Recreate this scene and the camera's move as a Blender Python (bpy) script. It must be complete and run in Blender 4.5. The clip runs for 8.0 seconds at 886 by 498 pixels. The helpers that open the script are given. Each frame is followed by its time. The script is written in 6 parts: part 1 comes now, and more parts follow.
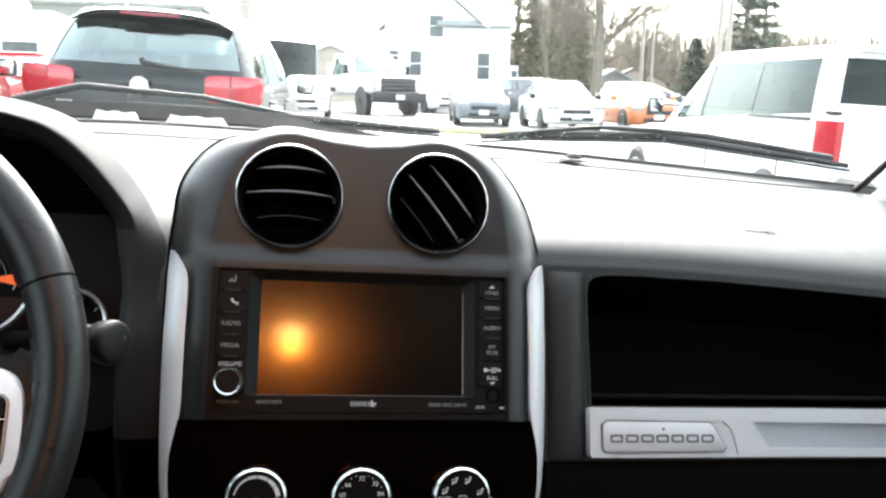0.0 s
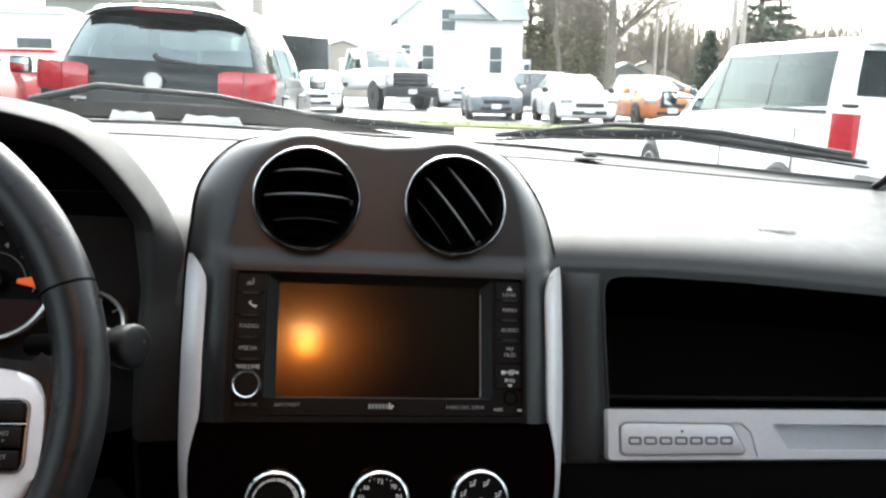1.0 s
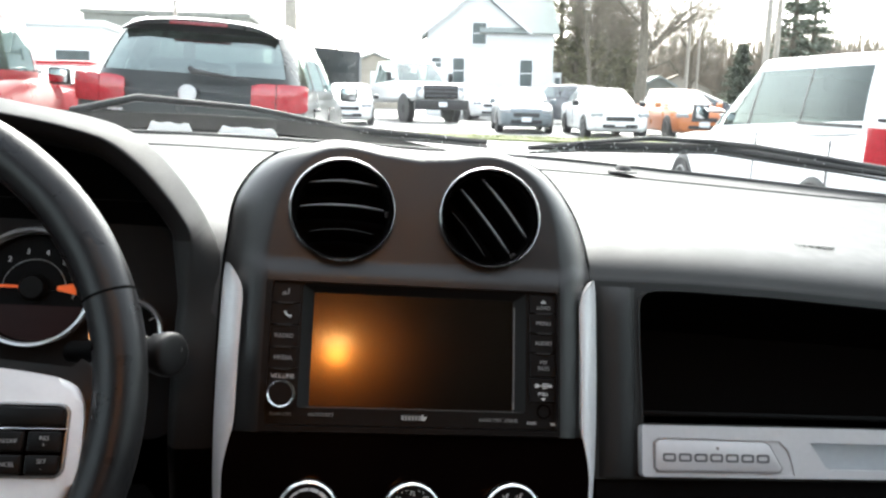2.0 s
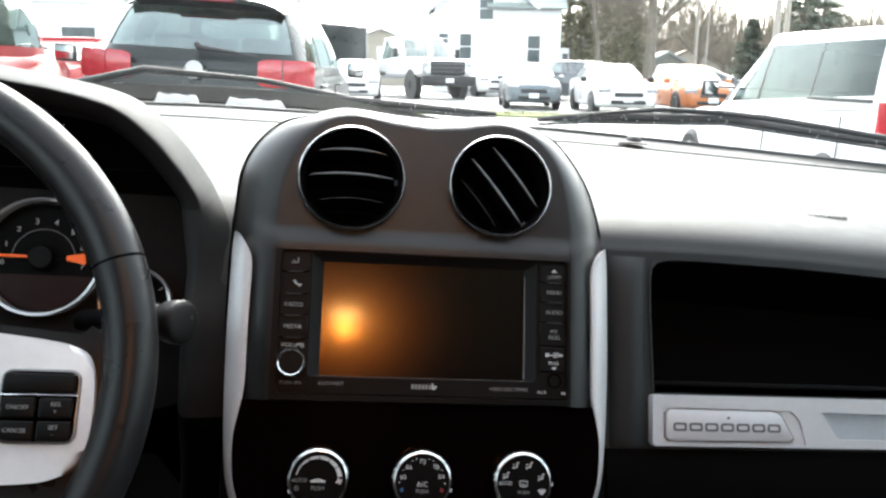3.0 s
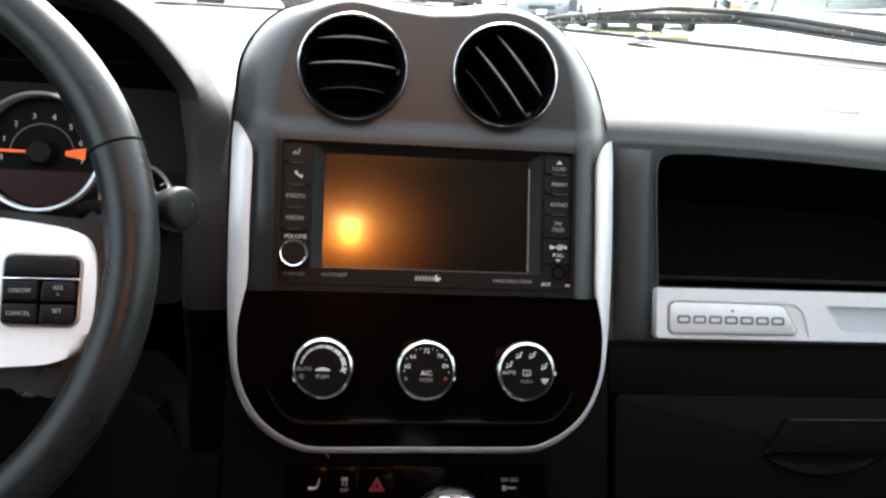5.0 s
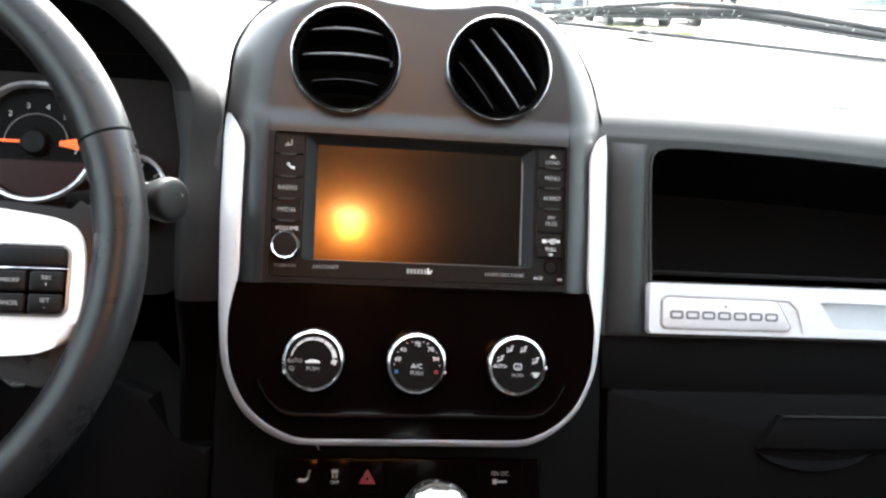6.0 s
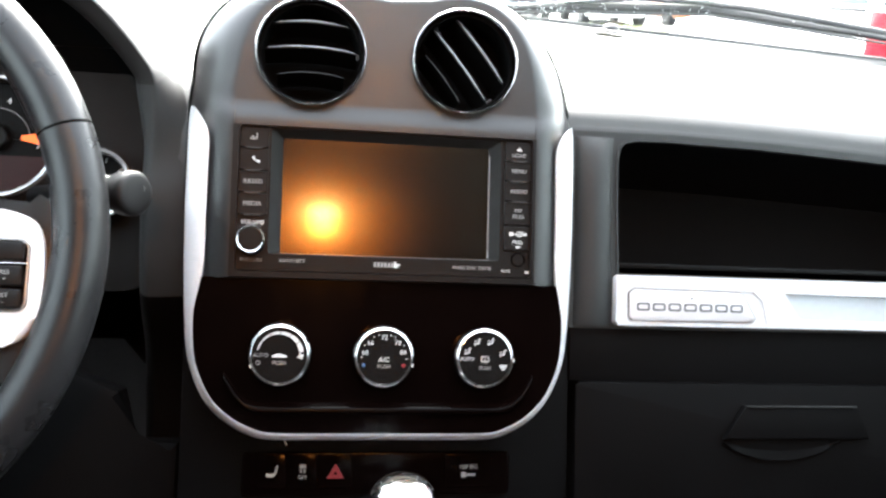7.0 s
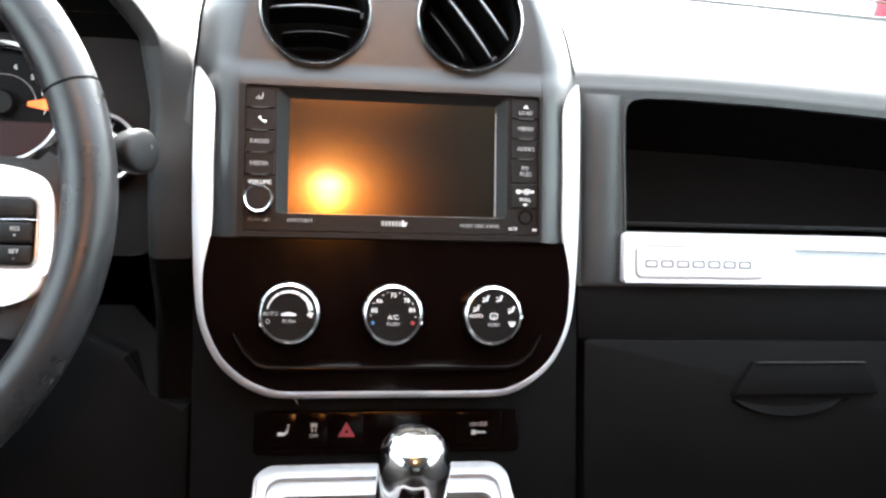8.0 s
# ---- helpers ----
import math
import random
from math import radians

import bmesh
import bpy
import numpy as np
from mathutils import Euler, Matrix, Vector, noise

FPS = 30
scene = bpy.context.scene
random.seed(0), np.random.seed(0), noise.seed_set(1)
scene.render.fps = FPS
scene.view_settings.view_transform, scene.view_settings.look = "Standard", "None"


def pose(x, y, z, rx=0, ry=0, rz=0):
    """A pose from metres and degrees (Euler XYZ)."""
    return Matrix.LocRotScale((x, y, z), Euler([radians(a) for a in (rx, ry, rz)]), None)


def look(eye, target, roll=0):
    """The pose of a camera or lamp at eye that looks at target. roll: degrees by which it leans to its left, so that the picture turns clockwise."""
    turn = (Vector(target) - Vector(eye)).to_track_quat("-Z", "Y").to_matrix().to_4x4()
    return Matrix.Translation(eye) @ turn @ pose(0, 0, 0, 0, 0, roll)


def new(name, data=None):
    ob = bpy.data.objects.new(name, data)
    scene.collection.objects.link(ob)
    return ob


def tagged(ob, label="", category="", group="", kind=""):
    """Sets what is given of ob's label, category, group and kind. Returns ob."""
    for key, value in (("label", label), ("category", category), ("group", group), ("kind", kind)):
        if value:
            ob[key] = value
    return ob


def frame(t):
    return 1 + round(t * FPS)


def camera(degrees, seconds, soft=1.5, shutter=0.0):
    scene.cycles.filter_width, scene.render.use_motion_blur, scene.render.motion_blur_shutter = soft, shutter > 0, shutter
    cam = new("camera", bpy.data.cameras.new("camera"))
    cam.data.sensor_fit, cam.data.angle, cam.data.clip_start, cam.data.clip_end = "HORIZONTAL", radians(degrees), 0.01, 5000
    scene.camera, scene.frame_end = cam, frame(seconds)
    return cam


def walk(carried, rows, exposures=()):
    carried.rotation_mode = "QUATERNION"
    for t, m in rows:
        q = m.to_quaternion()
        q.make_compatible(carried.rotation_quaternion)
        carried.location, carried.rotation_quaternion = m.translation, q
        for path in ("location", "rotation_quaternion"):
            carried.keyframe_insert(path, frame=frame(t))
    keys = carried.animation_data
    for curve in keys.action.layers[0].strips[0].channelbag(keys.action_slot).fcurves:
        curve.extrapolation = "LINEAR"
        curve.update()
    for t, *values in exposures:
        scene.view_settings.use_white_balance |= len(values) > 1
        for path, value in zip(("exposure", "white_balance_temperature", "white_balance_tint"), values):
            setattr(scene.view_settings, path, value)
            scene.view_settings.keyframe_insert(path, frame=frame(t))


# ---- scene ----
# ---- camera ----
cam = camera(56.0, 8.0, soft=2.5)
PATH = [
    (0, (-0.0500, -0.0058, 1.1977), (0.3150, 1.9233, 0.8162), 1.29),
    (0.1, (-0.0499, -0.0053, 1.1983), (0.3192, 1.9221, 0.8121), 1.20),
    (0.2, (-0.0497, -0.0047, 1.1960), (0.3306, 1.9172, 0.7943), 1.12),
    (0.3, (-0.0495, -0.0042, 1.1962), (0.3344, 1.9160, 0.7896), 1.04),
    (0.4, (-0.0494, -0.0037, 1.1978), (0.3311, 1.9171, 0.7907), 0.96),
    (0.5, (-0.0492, -0.0032, 1.2004), (0.3201, 1.9206, 0.7970), 0.87),
    (0.6, (-0.0499, -0.0031, 1.2012), (0.3059, 1.9238, 0.8007), 0.90),
    (0.7, (-0.0507, -0.0030, 1.2017), (0.2932, 1.9263, 0.8022), 0.92),
    (0.8, (-0.0515, -0.0029, 1.2020), (0.2866, 1.9277, 0.8040), 0.95),
    (1, (-0.0530, -0.0027, 1.2029), (0.2821, 1.9289, 0.8073), 1.00),
    (1.2, (-0.0539, -0.0027, 1.2032), (0.2695, 1.9323, 0.8144), 1.05),
    (2.3, (-0.0587, -0.0024, 1.2017), (0.2002, 1.9468, 0.8360), 1.29),
    (2.4, (-0.0592, -0.0024, 1.1991), (0.1991, 1.9454, 0.8260), 1.32),
    (2.5, (-0.0596, -0.0024, 1.1954), (0.1993, 1.9428, 0.8088), 1.34),
    (2.6, (-0.0594, -0.0018, 1.1914), (0.1976, 1.9386, 0.7805), 1.29),
    (2.7, (-0.0593, -0.0012, 1.1910), (0.1980, 1.9372, 0.7710), 1.23),
    (2.8, (-0.0592, -0.0007, 1.1926), (0.1977, 1.9378, 0.7726), 1.18),
    (3, (-0.0589, 0.0005, 1.1959), (0.1918, 1.9394, 0.7743), 1.08),
    (3.1, (-0.0604, 0.0008, 1.1997), (0.1822, 1.9439, 0.7928), 1.10),
    (3.2, (-0.0618, 0.0012, 1.2116), (0.1686, 1.9553, 0.8534), 1.12),
    (3.3, (-0.0633, 0.0015, 1.2166), (0.1637, 1.9595, 0.8775), 1.14),
    (3.4, (-0.0648, 0.0019, 1.2165), (0.1633, 1.9593, 0.8752), 1.17),
    (3.5, (-0.0663, 0.0022, 1.2162), (0.1681, 1.9583, 0.8718), 1.19),
    (3.6, (-0.0641, 0.0011, 1.2170), (0.1638, 1.9578, 0.8718), 1.03),
    (3.7, (-0.0618, -0.0001, 1.2151), (0.1601, 1.9551, 0.8575), 0.87),
    (3.8, (-0.0596, -0.0013, 1.2102), (0.1623, 1.9491, 0.8273), 0.70),
    (3.9, (-0.0574, -0.0025, 1.1966), (0.1699, 1.9341, 0.7518), 0.54),
    (4, (-0.0552, -0.0036, 1.1859), (0.1730, 1.9212, 0.6929), 0.37),
    (4.1, (-0.0555, -0.0028, 1.1753), (0.1804, 1.9074, 0.6316), 0.45),
    (4.2, (-0.0558, -0.0019, 1.1711), (0.1839, 1.9007, 0.6030), 0.52),
    (4.3, (-0.0562, -0.0010, 1.1718), (0.1850, 1.9001, 0.5998), 0.59),
    (4.4, (-0.0565, -0.0002, 1.1744), (0.1831, 1.9018, 0.6043), 0.66),
    (4.5, (-0.0569, 0.0007, 1.1763), (0.1788, 1.9028, 0.6051), 0.74),
    (4.7, (-0.0568, 0.0010, 1.1748), (0.1761, 1.8991, 0.5891), 0.79),
    (4.9, (-0.0568, 0.0013, 1.1739), (0.1766, 1.8953, 0.5752), 0.84),
    (5, (-0.0568, 0.0015, 1.1739), (0.1773, 1.8938, 0.5704), 0.86),
    (5.2, (-0.0551, 0.0015, 1.1718), (0.1755, 1.8910, 0.5582), 0.93),
    (6.3, (-0.0461, 0.0016, 1.1732), (0.1795, 1.8902, 0.5548), 1.34),
    (6.4, (-0.0453, 0.0017, 1.1734), (0.2005, 1.8876, 0.5545), 1.37),
    (6.5, (-0.0444, 0.0017, 1.1742), (0.2270, 1.8849, 0.5580), 1.41),
    (6.6, (-0.0438, 0.0013, 1.1740), (0.2359, 1.8839, 0.5596), 1.41),
    (6.8, (-0.0425, 0.0006, 1.1737), (0.2374, 1.8848, 0.5643), 1.42),
    (7, (-0.0412, -0.0002, 1.1695), (0.2365, 1.8812, 0.5504), 1.43),
    (7.1, (-0.0416, -0.0000, 1.1654), (0.2401, 1.8771, 0.5352), 1.39),
    (7.2, (-0.0419, 0.0002, 1.1616), (0.2397, 1.8743, 0.5227), 1.34),
    (7.3, (-0.0422, 0.0003, 1.1603), (0.2375, 1.8749, 0.5217), 1.30),
    (7.5, (-0.0428, 0.0007, 1.1581), (0.2369, 1.8760, 0.5218), 1.21),
    (7.7, (-0.0428, -0.0018, 1.1573), (0.2267, 1.8722, 0.5130), 0.95),
    (7.8, (-0.0429, -0.0031, 1.1568), (0.2242, 1.8701, 0.5087), 0.82),
    (8, (-0.0429, -0.0056, 1.1543), (0.2192, 1.8635, 0.4927), 0.56),
]
EXPOSURES = [(0, 3.23), (0.5, 3.0), (1, 2.85), (2.5, 2.75), (3.5, 3.0), (4, 2.92), (4.5, 3.28), (5, 3.6), (6.5, 4.52), (7, 4.62), (7.5, 4.7), (8, 5.12)]
walk(cam, [(t, look(eye, target, roll)) for t, eye, target, roll in PATH], EXPOSURES)

# ---- world and large lights: a bright overcast day ----
world = bpy.data.worlds.new("overcast_sky")
scene.world = world
world.use_nodes = True
wn = world.node_tree.nodes
wl = world.node_tree.links
sky = wn.new("ShaderNodeTexSky")
sky.sky_type = "NISHITA"
sky.sun_disc = False
sky.sun_elevation = radians(42)
sky.sun_rotation = radians(11)
sky.dust_density = 4.0
pale = wn.new("ShaderNodeHueSaturation")
pale.inputs["Saturation"].default_value = 0.34
wl.new(sky.outputs["Color"], pale.inputs["Color"])
wl.new(pale.outputs["Color"], wn["Background"].inputs["Color"])
wn["Background"].inputs["Strength"].default_value = 0.17

sun = new("sun", bpy.data.lights.new("sun", "SUN"))
sun.data.energy = 0.4
sun.data.angle = radians(40)
sun.data.color = (1.0, 0.96, 0.9)
sun.matrix_basis = look((1, 9, 12), (0, 0, 0))


# ---- material kit ----
def material(name, color, rough=0.5, metal=0.0, vary=0.12, scale=40.0, bump=0.0, bump_scale=800.0, spec=0.5, coat=0.0, coat_rough=0.1, rough_vary=0.1, stain=0.0, stain_color=(0.2, 0.18, 0.15)):
    m = bpy.data.materials.new(name)
    m.use_nodes = True
    nt = m.node_tree
    b = nt.nodes["Principled BSDF"]
    co = nt.nodes.new("ShaderNodeTexCoord")
    n1 = nt.nodes.new("ShaderNodeTexNoise")
    n1.inputs["Scale"].default_value = scale
    n1.inputs["Detail"].default_value = 6
    nt.links.new(co.outputs["Object"], n1.inputs["Vector"])
    ramp = nt.nodes.new("ShaderNodeValToRGB")
    lo = [max(0.0, c * (1 - vary)) for c in color]
    hi = [min(1.0, c * (1 + vary)) for c in color]
    ramp.color_ramp.elements[0].position, ramp.color_ramp.elements[1].position = 0.3, 0.7
    ramp.color_ramp.elements[0].color, ramp.color_ramp.elements[1].color = (*lo, 1), (*hi, 1)
    nt.links.new(n1.outputs["Fac"], ramp.inputs["Fac"])
    out = ramp.outputs["Color"]
    if stain:
        n3 = nt.nodes.new("ShaderNodeTexNoise")
        n3.inputs["Scale"].default_value = scale * 0.13
        n3.inputs["Detail"].default_value = 8
        nt.links.new(co.outputs["Object"], n3.inputs["Vector"])
        r3 = nt.nodes.new("ShaderNodeMapRange")
        r3.inputs["From Min"].default_value, r3.inputs["From Max"].default_value = 0.5, 0.72
        r3.inputs["To Max"].default_value = stain
        nt.links.new(n3.outputs["Fac"], r3.inputs["Value"])
        mix = nt.nodes.new("ShaderNodeMix")
        mix.data_type = "RGBA"
        nt.links.new(r3.outputs["Result"], mix.inputs["Factor"])
        nt.links.new(out, mix.inputs["A"])
        mix.inputs["B"].default_value = (*stain_color, 1)
        out = mix.outputs["Result"]
    nt.links.new(out, b.inputs["Base Color"])
    b.inputs["Metallic"].default_value = metal
    b.inputs["Specular IOR Level"].default_value = spec
    b.inputs["Coat Weight"].default_value = coat
    b.inputs["Coat Roughness"].default_value = coat_rough
    rr = nt.nodes.new("ShaderNodeMapRange")
    rr.inputs["To Min"].default_value, rr.inputs["To Max"].default_value = max(0.02, rough - rough_vary), min(1, rough + rough_vary)
    nt.links.new(n1.outputs["Fac"], rr.inputs["Value"])
    nt.links.new(rr.outputs["Result"], b.inputs["Roughness"])
    if bump:
        n2 = nt.nodes.new("ShaderNodeTexNoise")
        n2.inputs["Scale"].default_value = bump_scale
        n2.inputs["Detail"].default_value = 3
        nt.links.new(co.outputs["Object"], n2.inputs["Vector"])
        bp = nt.nodes.new("ShaderNodeBump")
        bp.inputs["Strength"].default_value = bump
        bp.inputs["Distance"].default_value = 0.5 / bump_scale
        nt.links.new(n2.outputs["Fac"], bp.inputs["Height"])
        nt.links.new(bp.outputs["Normal"], b.inputs["Normal"])
    return m


def glass(name, tint, gloss_rough=0.02, base=0.04, gloss=(1, 1, 1)):
    """Thin tinted pane: transparent, with the gloss of a glass surface."""
    m = bpy.data.materials.new(name)
    m.use_nodes = True
    nt = m.node_tree
    nt.nodes.remove(nt.nodes["Principled BSDF"])
    tr = nt.nodes.new("ShaderNodeBsdfTransparent")
    tr.inputs["Color"].default_value = (*tint, 1)
    gl = nt.nodes.new("ShaderNodeBsdfGlossy")
    gl.inputs["Roughness"].default_value = gloss_rough
    gl.inputs["Color"].default_value = (*gloss, 1)
    lw = nt.nodes.new("ShaderNodeLayerWeight")
    lw.inputs["Blend"].default_value = 0.5
    pw = nt.nodes.new("ShaderNodeMath")
    pw.operation = "POWER"
    pw.inputs[1].default_value = 4.0
    fr = nt.nodes.new("ShaderNodeMapRange")
    fr.inputs["To Min"].default_value, fr.inputs["To Max"].default_value = base, 0.95
    nt.links.new(lw.outputs["Facing"], pw.inputs[0])
    nt.links.new(pw.outputs["Value"], fr.inputs["Value"])
    mx = nt.nodes.new("ShaderNodeMixShader")
    nt.links.new(fr.outputs["Result"], mx.inputs["Fac"])
    nt.links.new(tr.outputs["BSDF"], mx.inputs[1])
    nt.links.new(gl.outputs["BSDF"], mx.inputs[2])
    nt.links.new(mx.outputs["Shader"], nt.nodes["Material Output"].inputs["Surface"])
    return m


def glowing(name, color, strength):
    m = material(name, color, 0.4)
    b = m.node_tree.nodes["Principled BSDF"]
    b.inputs["Emission Color"].default_value = (*color, 1)
    b.inputs["Emission Strength"].default_value = strength
    return m


PAD = material("soft_grey_dash_vinyl", (0.028, 0.0293, 0.0293), 0.52, vary=0.06, scale=60, bump=0.3, bump_scale=1400, spec=0.18, stain=0.04, stain_color=(0.14, 0.14, 0.135))
CHEEK = material("grained_grey_plastic", (0.0135, 0.0145, 0.0145), 0.5, vary=0.08, scale=60, bump=0.3, bump_scale=1500, spec=0.24)
BEZEL = material("dark_satin_plastic", (0.012, 0.0095, 0.0088), 0.42, vary=0.1, scale=50, bump=0.12, bump_scale=1500, spec=0.3)
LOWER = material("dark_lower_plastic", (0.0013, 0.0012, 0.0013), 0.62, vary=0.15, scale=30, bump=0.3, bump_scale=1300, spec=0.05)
GLOSSBLACK = material("gloss_black_panel", (0.0014, 0.0007, 0.0006), 0.16, spec=0.03, vary=0.1, scale=30)
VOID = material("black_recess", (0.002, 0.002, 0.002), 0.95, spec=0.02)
KEYBLACK = material("matt_black_keys", (0.0026, 0.0023, 0.0022), 0.45, vary=0.1, scale=80, spec=0.14)
SILVER = material("satin_silver_paint", (0.52, 0.53, 0.54), 0.40, metal=0.3, vary=0.03, scale=300, rough_vary=0.05)
PALESILVER = material("pale_silver_plastic", (0.44, 0.44, 0.45), 0.45, metal=0.15, vary=0.03, scale=200, rough_vary=0.05)
CHROME = material("chrome_plating", (0.66, 0.66, 0.66), 0.08, metal=1.0, vary=0.02, rough_vary=0.04)
LEATHER = material("black_leather", (0.0090, 0.0094, 0.0100), 0.31, vary=0.16, scale=45, bump=0.3, bump_scale=1300, spec=0.27, rough_vary=0.14)
MARK = material("white_print", (0.46, 0.46, 0.45), 0.5, vary=0.04)
DIMMARK = material("grey_print", (0.185, 0.185, 0.182), 0.5, vary=0.06)
BADGEGREY = material("dark_badge_letters", (0.10, 0.10, 0.10), 0.4, vary=0.05)
REDMARK = material("red_print", (0.12, 0.006, 0.012), 0.4)
BLUEMARK = material("blue_print", (0.012, 0.075, 0.17), 0.4)
ORANGE = glowing("orange_needle", (0.85, 0.13, 0.018), 0.04)
# pad vinyl again, its base darkened for the weaker light on the hood
HOODVINYL = material("shaded_hood_vinyl", (0.0195, 0.0203, 0.0203), 0.55, vary=0.06, scale=60, bump=0.3, bump_scale=1400, spec=0.14)
ROLL = material("soft_dark_stack_plastic", (0.0054, 0.0049, 0.0047), 0.38, vary=0.10, scale=50, bump=0.15, bump_scale=1500, spec=0.43)
RINGMETAL = material("satin_chrome_ring", (0.52, 0.52, 0.52), 0.17, metal=0.7, vary=0.03)
SPOKESILVER = material("bright_silver_spoke", (0.66, 0.66, 0.67), 0.42, metal=0.15, vary=0.03, scale=200, rough_vary=0.05)
VENTCHROME = material("dark_vent_chrome", (0.48, 0.48, 0.48), 0.15, metal=1.0, vary=0.2, scale=60, rough_vary=0.08)
# same silver as the strip; the groove's shading is put into this blue-grey
GROOVE = material("shaded_groove_silver", (0.33, 0.345, 0.365), 0.36, metal=0.35, vary=0.03, scale=200, rough_vary=0.05)
# grey of the switch pods; on blades and screen frame a painted highlight
SLATEDGE = material("edge_glint_and_pod_grey", (0.16, 0.16, 0.16), 0.25, vary=0.05, spec=0.8)
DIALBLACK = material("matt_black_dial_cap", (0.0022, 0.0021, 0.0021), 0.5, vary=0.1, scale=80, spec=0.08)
BLACKRUBBER = material("black_rubber", (0.012, 0.012, 0.012), 0.55, vary=0.2, scale=90, bump=0.3, bump_scale=900)


# ---- building kit ----
# the car stands on a cross slope: all that belongs to it is laid out level and leans by this
CAR = Matrix.Translation((0, 0, 1.0)) @ Matrix.Rotation(radians(3.3), 4, "Y") @ Matrix.Translation((0, 0, -1.0))
stand = CAR


def own(ob):
    """Takes coordinates of the levelled place into those of a thing."""
    return ob.matrix_basis.inverted() @ stand


def thing(name, m, label="", category="", group="", kind=""):
    ob = new(name)
    ob.empty_display_size = 0.05
    ob.matrix_basis = stand @ m
    return tagged(ob, label, category, group, kind)


def part(name, bm, mat, parent=None, label="", sharp=40.0, flat=False, m=None):
    bmesh.ops.recalc_face_normals(bm, faces=bm.faces)
    me = bpy.data.meshes.new(name)
    bm.to_mesh(me)
    bm.free()
    if not flat:
        me.polygons.foreach_set("use_smooth", [True] * len(me.polygons))
        me.set_sharp_from_angle(angle=radians(sharp))
    me.materials.append(mat)
    ob = new(name, me)
    if parent:
        ob.parent = parent
    if not parent:
        ob.matrix_basis = stand @ (m or Matrix.Identity(4))
    elif m is not None:
        ob.matrix_basis = m
    if label:
        tagged(ob, label)
    return ob


def rrect(w, h, r, cx=0.0, cy=0.0, n=5):
    pts = []
    for sx, sy, a0 in ((1, 1, 0), (-1, 1, 90), (-1, -1, 180), (1, -1, 270)):
        for i in range(n + 1):
            a = radians(a0 + 90 * i / n)
            pts.append((cx + sx * (w / 2 - r) + r * math.cos(a), cy + sy * (h / 2 - r) + r * math.sin(a)))
    return pts


def circle(r, cx=0.0, cy=0.0, n=40):
    return [(cx + r * math.cos(2 * math.pi * i / n), cy + r * math.sin(2 * math.pi * i / n)) for i in range(n)]


def prism(outline, h0, h1, bevel=0.0, segs=2, bm=None):
    bm = bm or bmesh.new()
    lo = [bm.verts.new((x, y, h0)) for x, y in outline]
    hi = [bm.verts.new((x, y, h1)) for x, y in outline]
    n = len(outline)
    for i in range(n):
        bm.faces.new((lo[i], lo[(i + 1) % n], hi[(i + 1) % n], hi[i]))
    bm.faces.new(lo[::-1])
    bm.faces.new(hi)
    if bevel:
        es = [e for e in bm.edges if e.verts[0] in set(hi) and e.verts[1] in set(hi)]
        bmesh.ops.bevel(bm, geom=es, offset=bevel, segments=segs, affect="EDGES", profile=0.5)
    return bm


def holed(outline, holes, h0, h1):
    """A plate with openings through it."""
    bm = bmesh.new()
    loops = [outline, *holes]
    front = []
    for pts in loops:
        vs = [bm.verts.new((x, y, h1)) for x, y in pts]
        front.append([bm.edges.new((vs[i], vs[(i + 1) % len(vs)])) for i in range(len(vs))])
    es = [e for lp in front for e in lp]
    bmesh.ops.triangle_fill(bm, use_beauty=True, use_dissolve=False, edges=es)
    back = bmesh.ops.extrude_edge_only(bm, edges=es)
    vs = [v for v in back["geom"] if isinstance(v, bmesh.types.BMVert)]
    for v in vs:
        v.co.z = h0
    return bm


def band(outer, inner, h0, h1, bevel=0.0):
    """A closed strip between two outlines with the same number of points."""
    bm = bmesh.new()
    n = len(outer)
    a = [bm.verts.new((x, y, h1)) for x, y in outer]
    b = [bm.verts.new((x, y, h1)) for x, y in inner]
    c = [bm.verts.new((x, y, h0)) for x, y in outer]
    d = [bm.verts.new((x, y, h0)) for x, y in inner]
    for i in range(n):
        j = (i + 1) % n
        for p, q in ((a, b), (c, a), (b, d), (d, c)):
            bm.faces.new((p[i], p[j], q[j], q[i]))
    if bevel:
        top = set(a) | set(b)
        es = [e for e in bm.edges if e.verts[0] in top and e.verts[1] in top and ((e.verts[0] in set(a)) == (e.verts[1] in set(a)))]
        bmesh.ops.bevel(bm, geom=es, offset=bevel, segments=2, affect="EDGES", profile=0.5)
    return bm


def loft(rings, closed=True, cap=True, bm=None):
    bm = bm or bmesh.new()
    vs = [[bm.verts.new(p) for p in r] for r in rings]
    n = len(rings[0])
    for a, b in zip(vs, vs[1:]):
        for i in range(n if closed else n - 1):
            j = (i + 1) % n
            bm.faces.new((a[i], a[j], b[j], b[i]))
    if cap and closed:
        bm.faces.new(vs[0][::-1])
        bm.faces.new(vs[-1])
    return bm


def sheet(rows, thick):
    """An open surface with thickness."""
    bm = loft(rows, closed=False)
    bmesh.ops.recalc_face_normals(bm, faces=bm.faces)
    bmesh.ops.solidify(bm, geom=bm.faces[:], thickness=thick)
    return bm


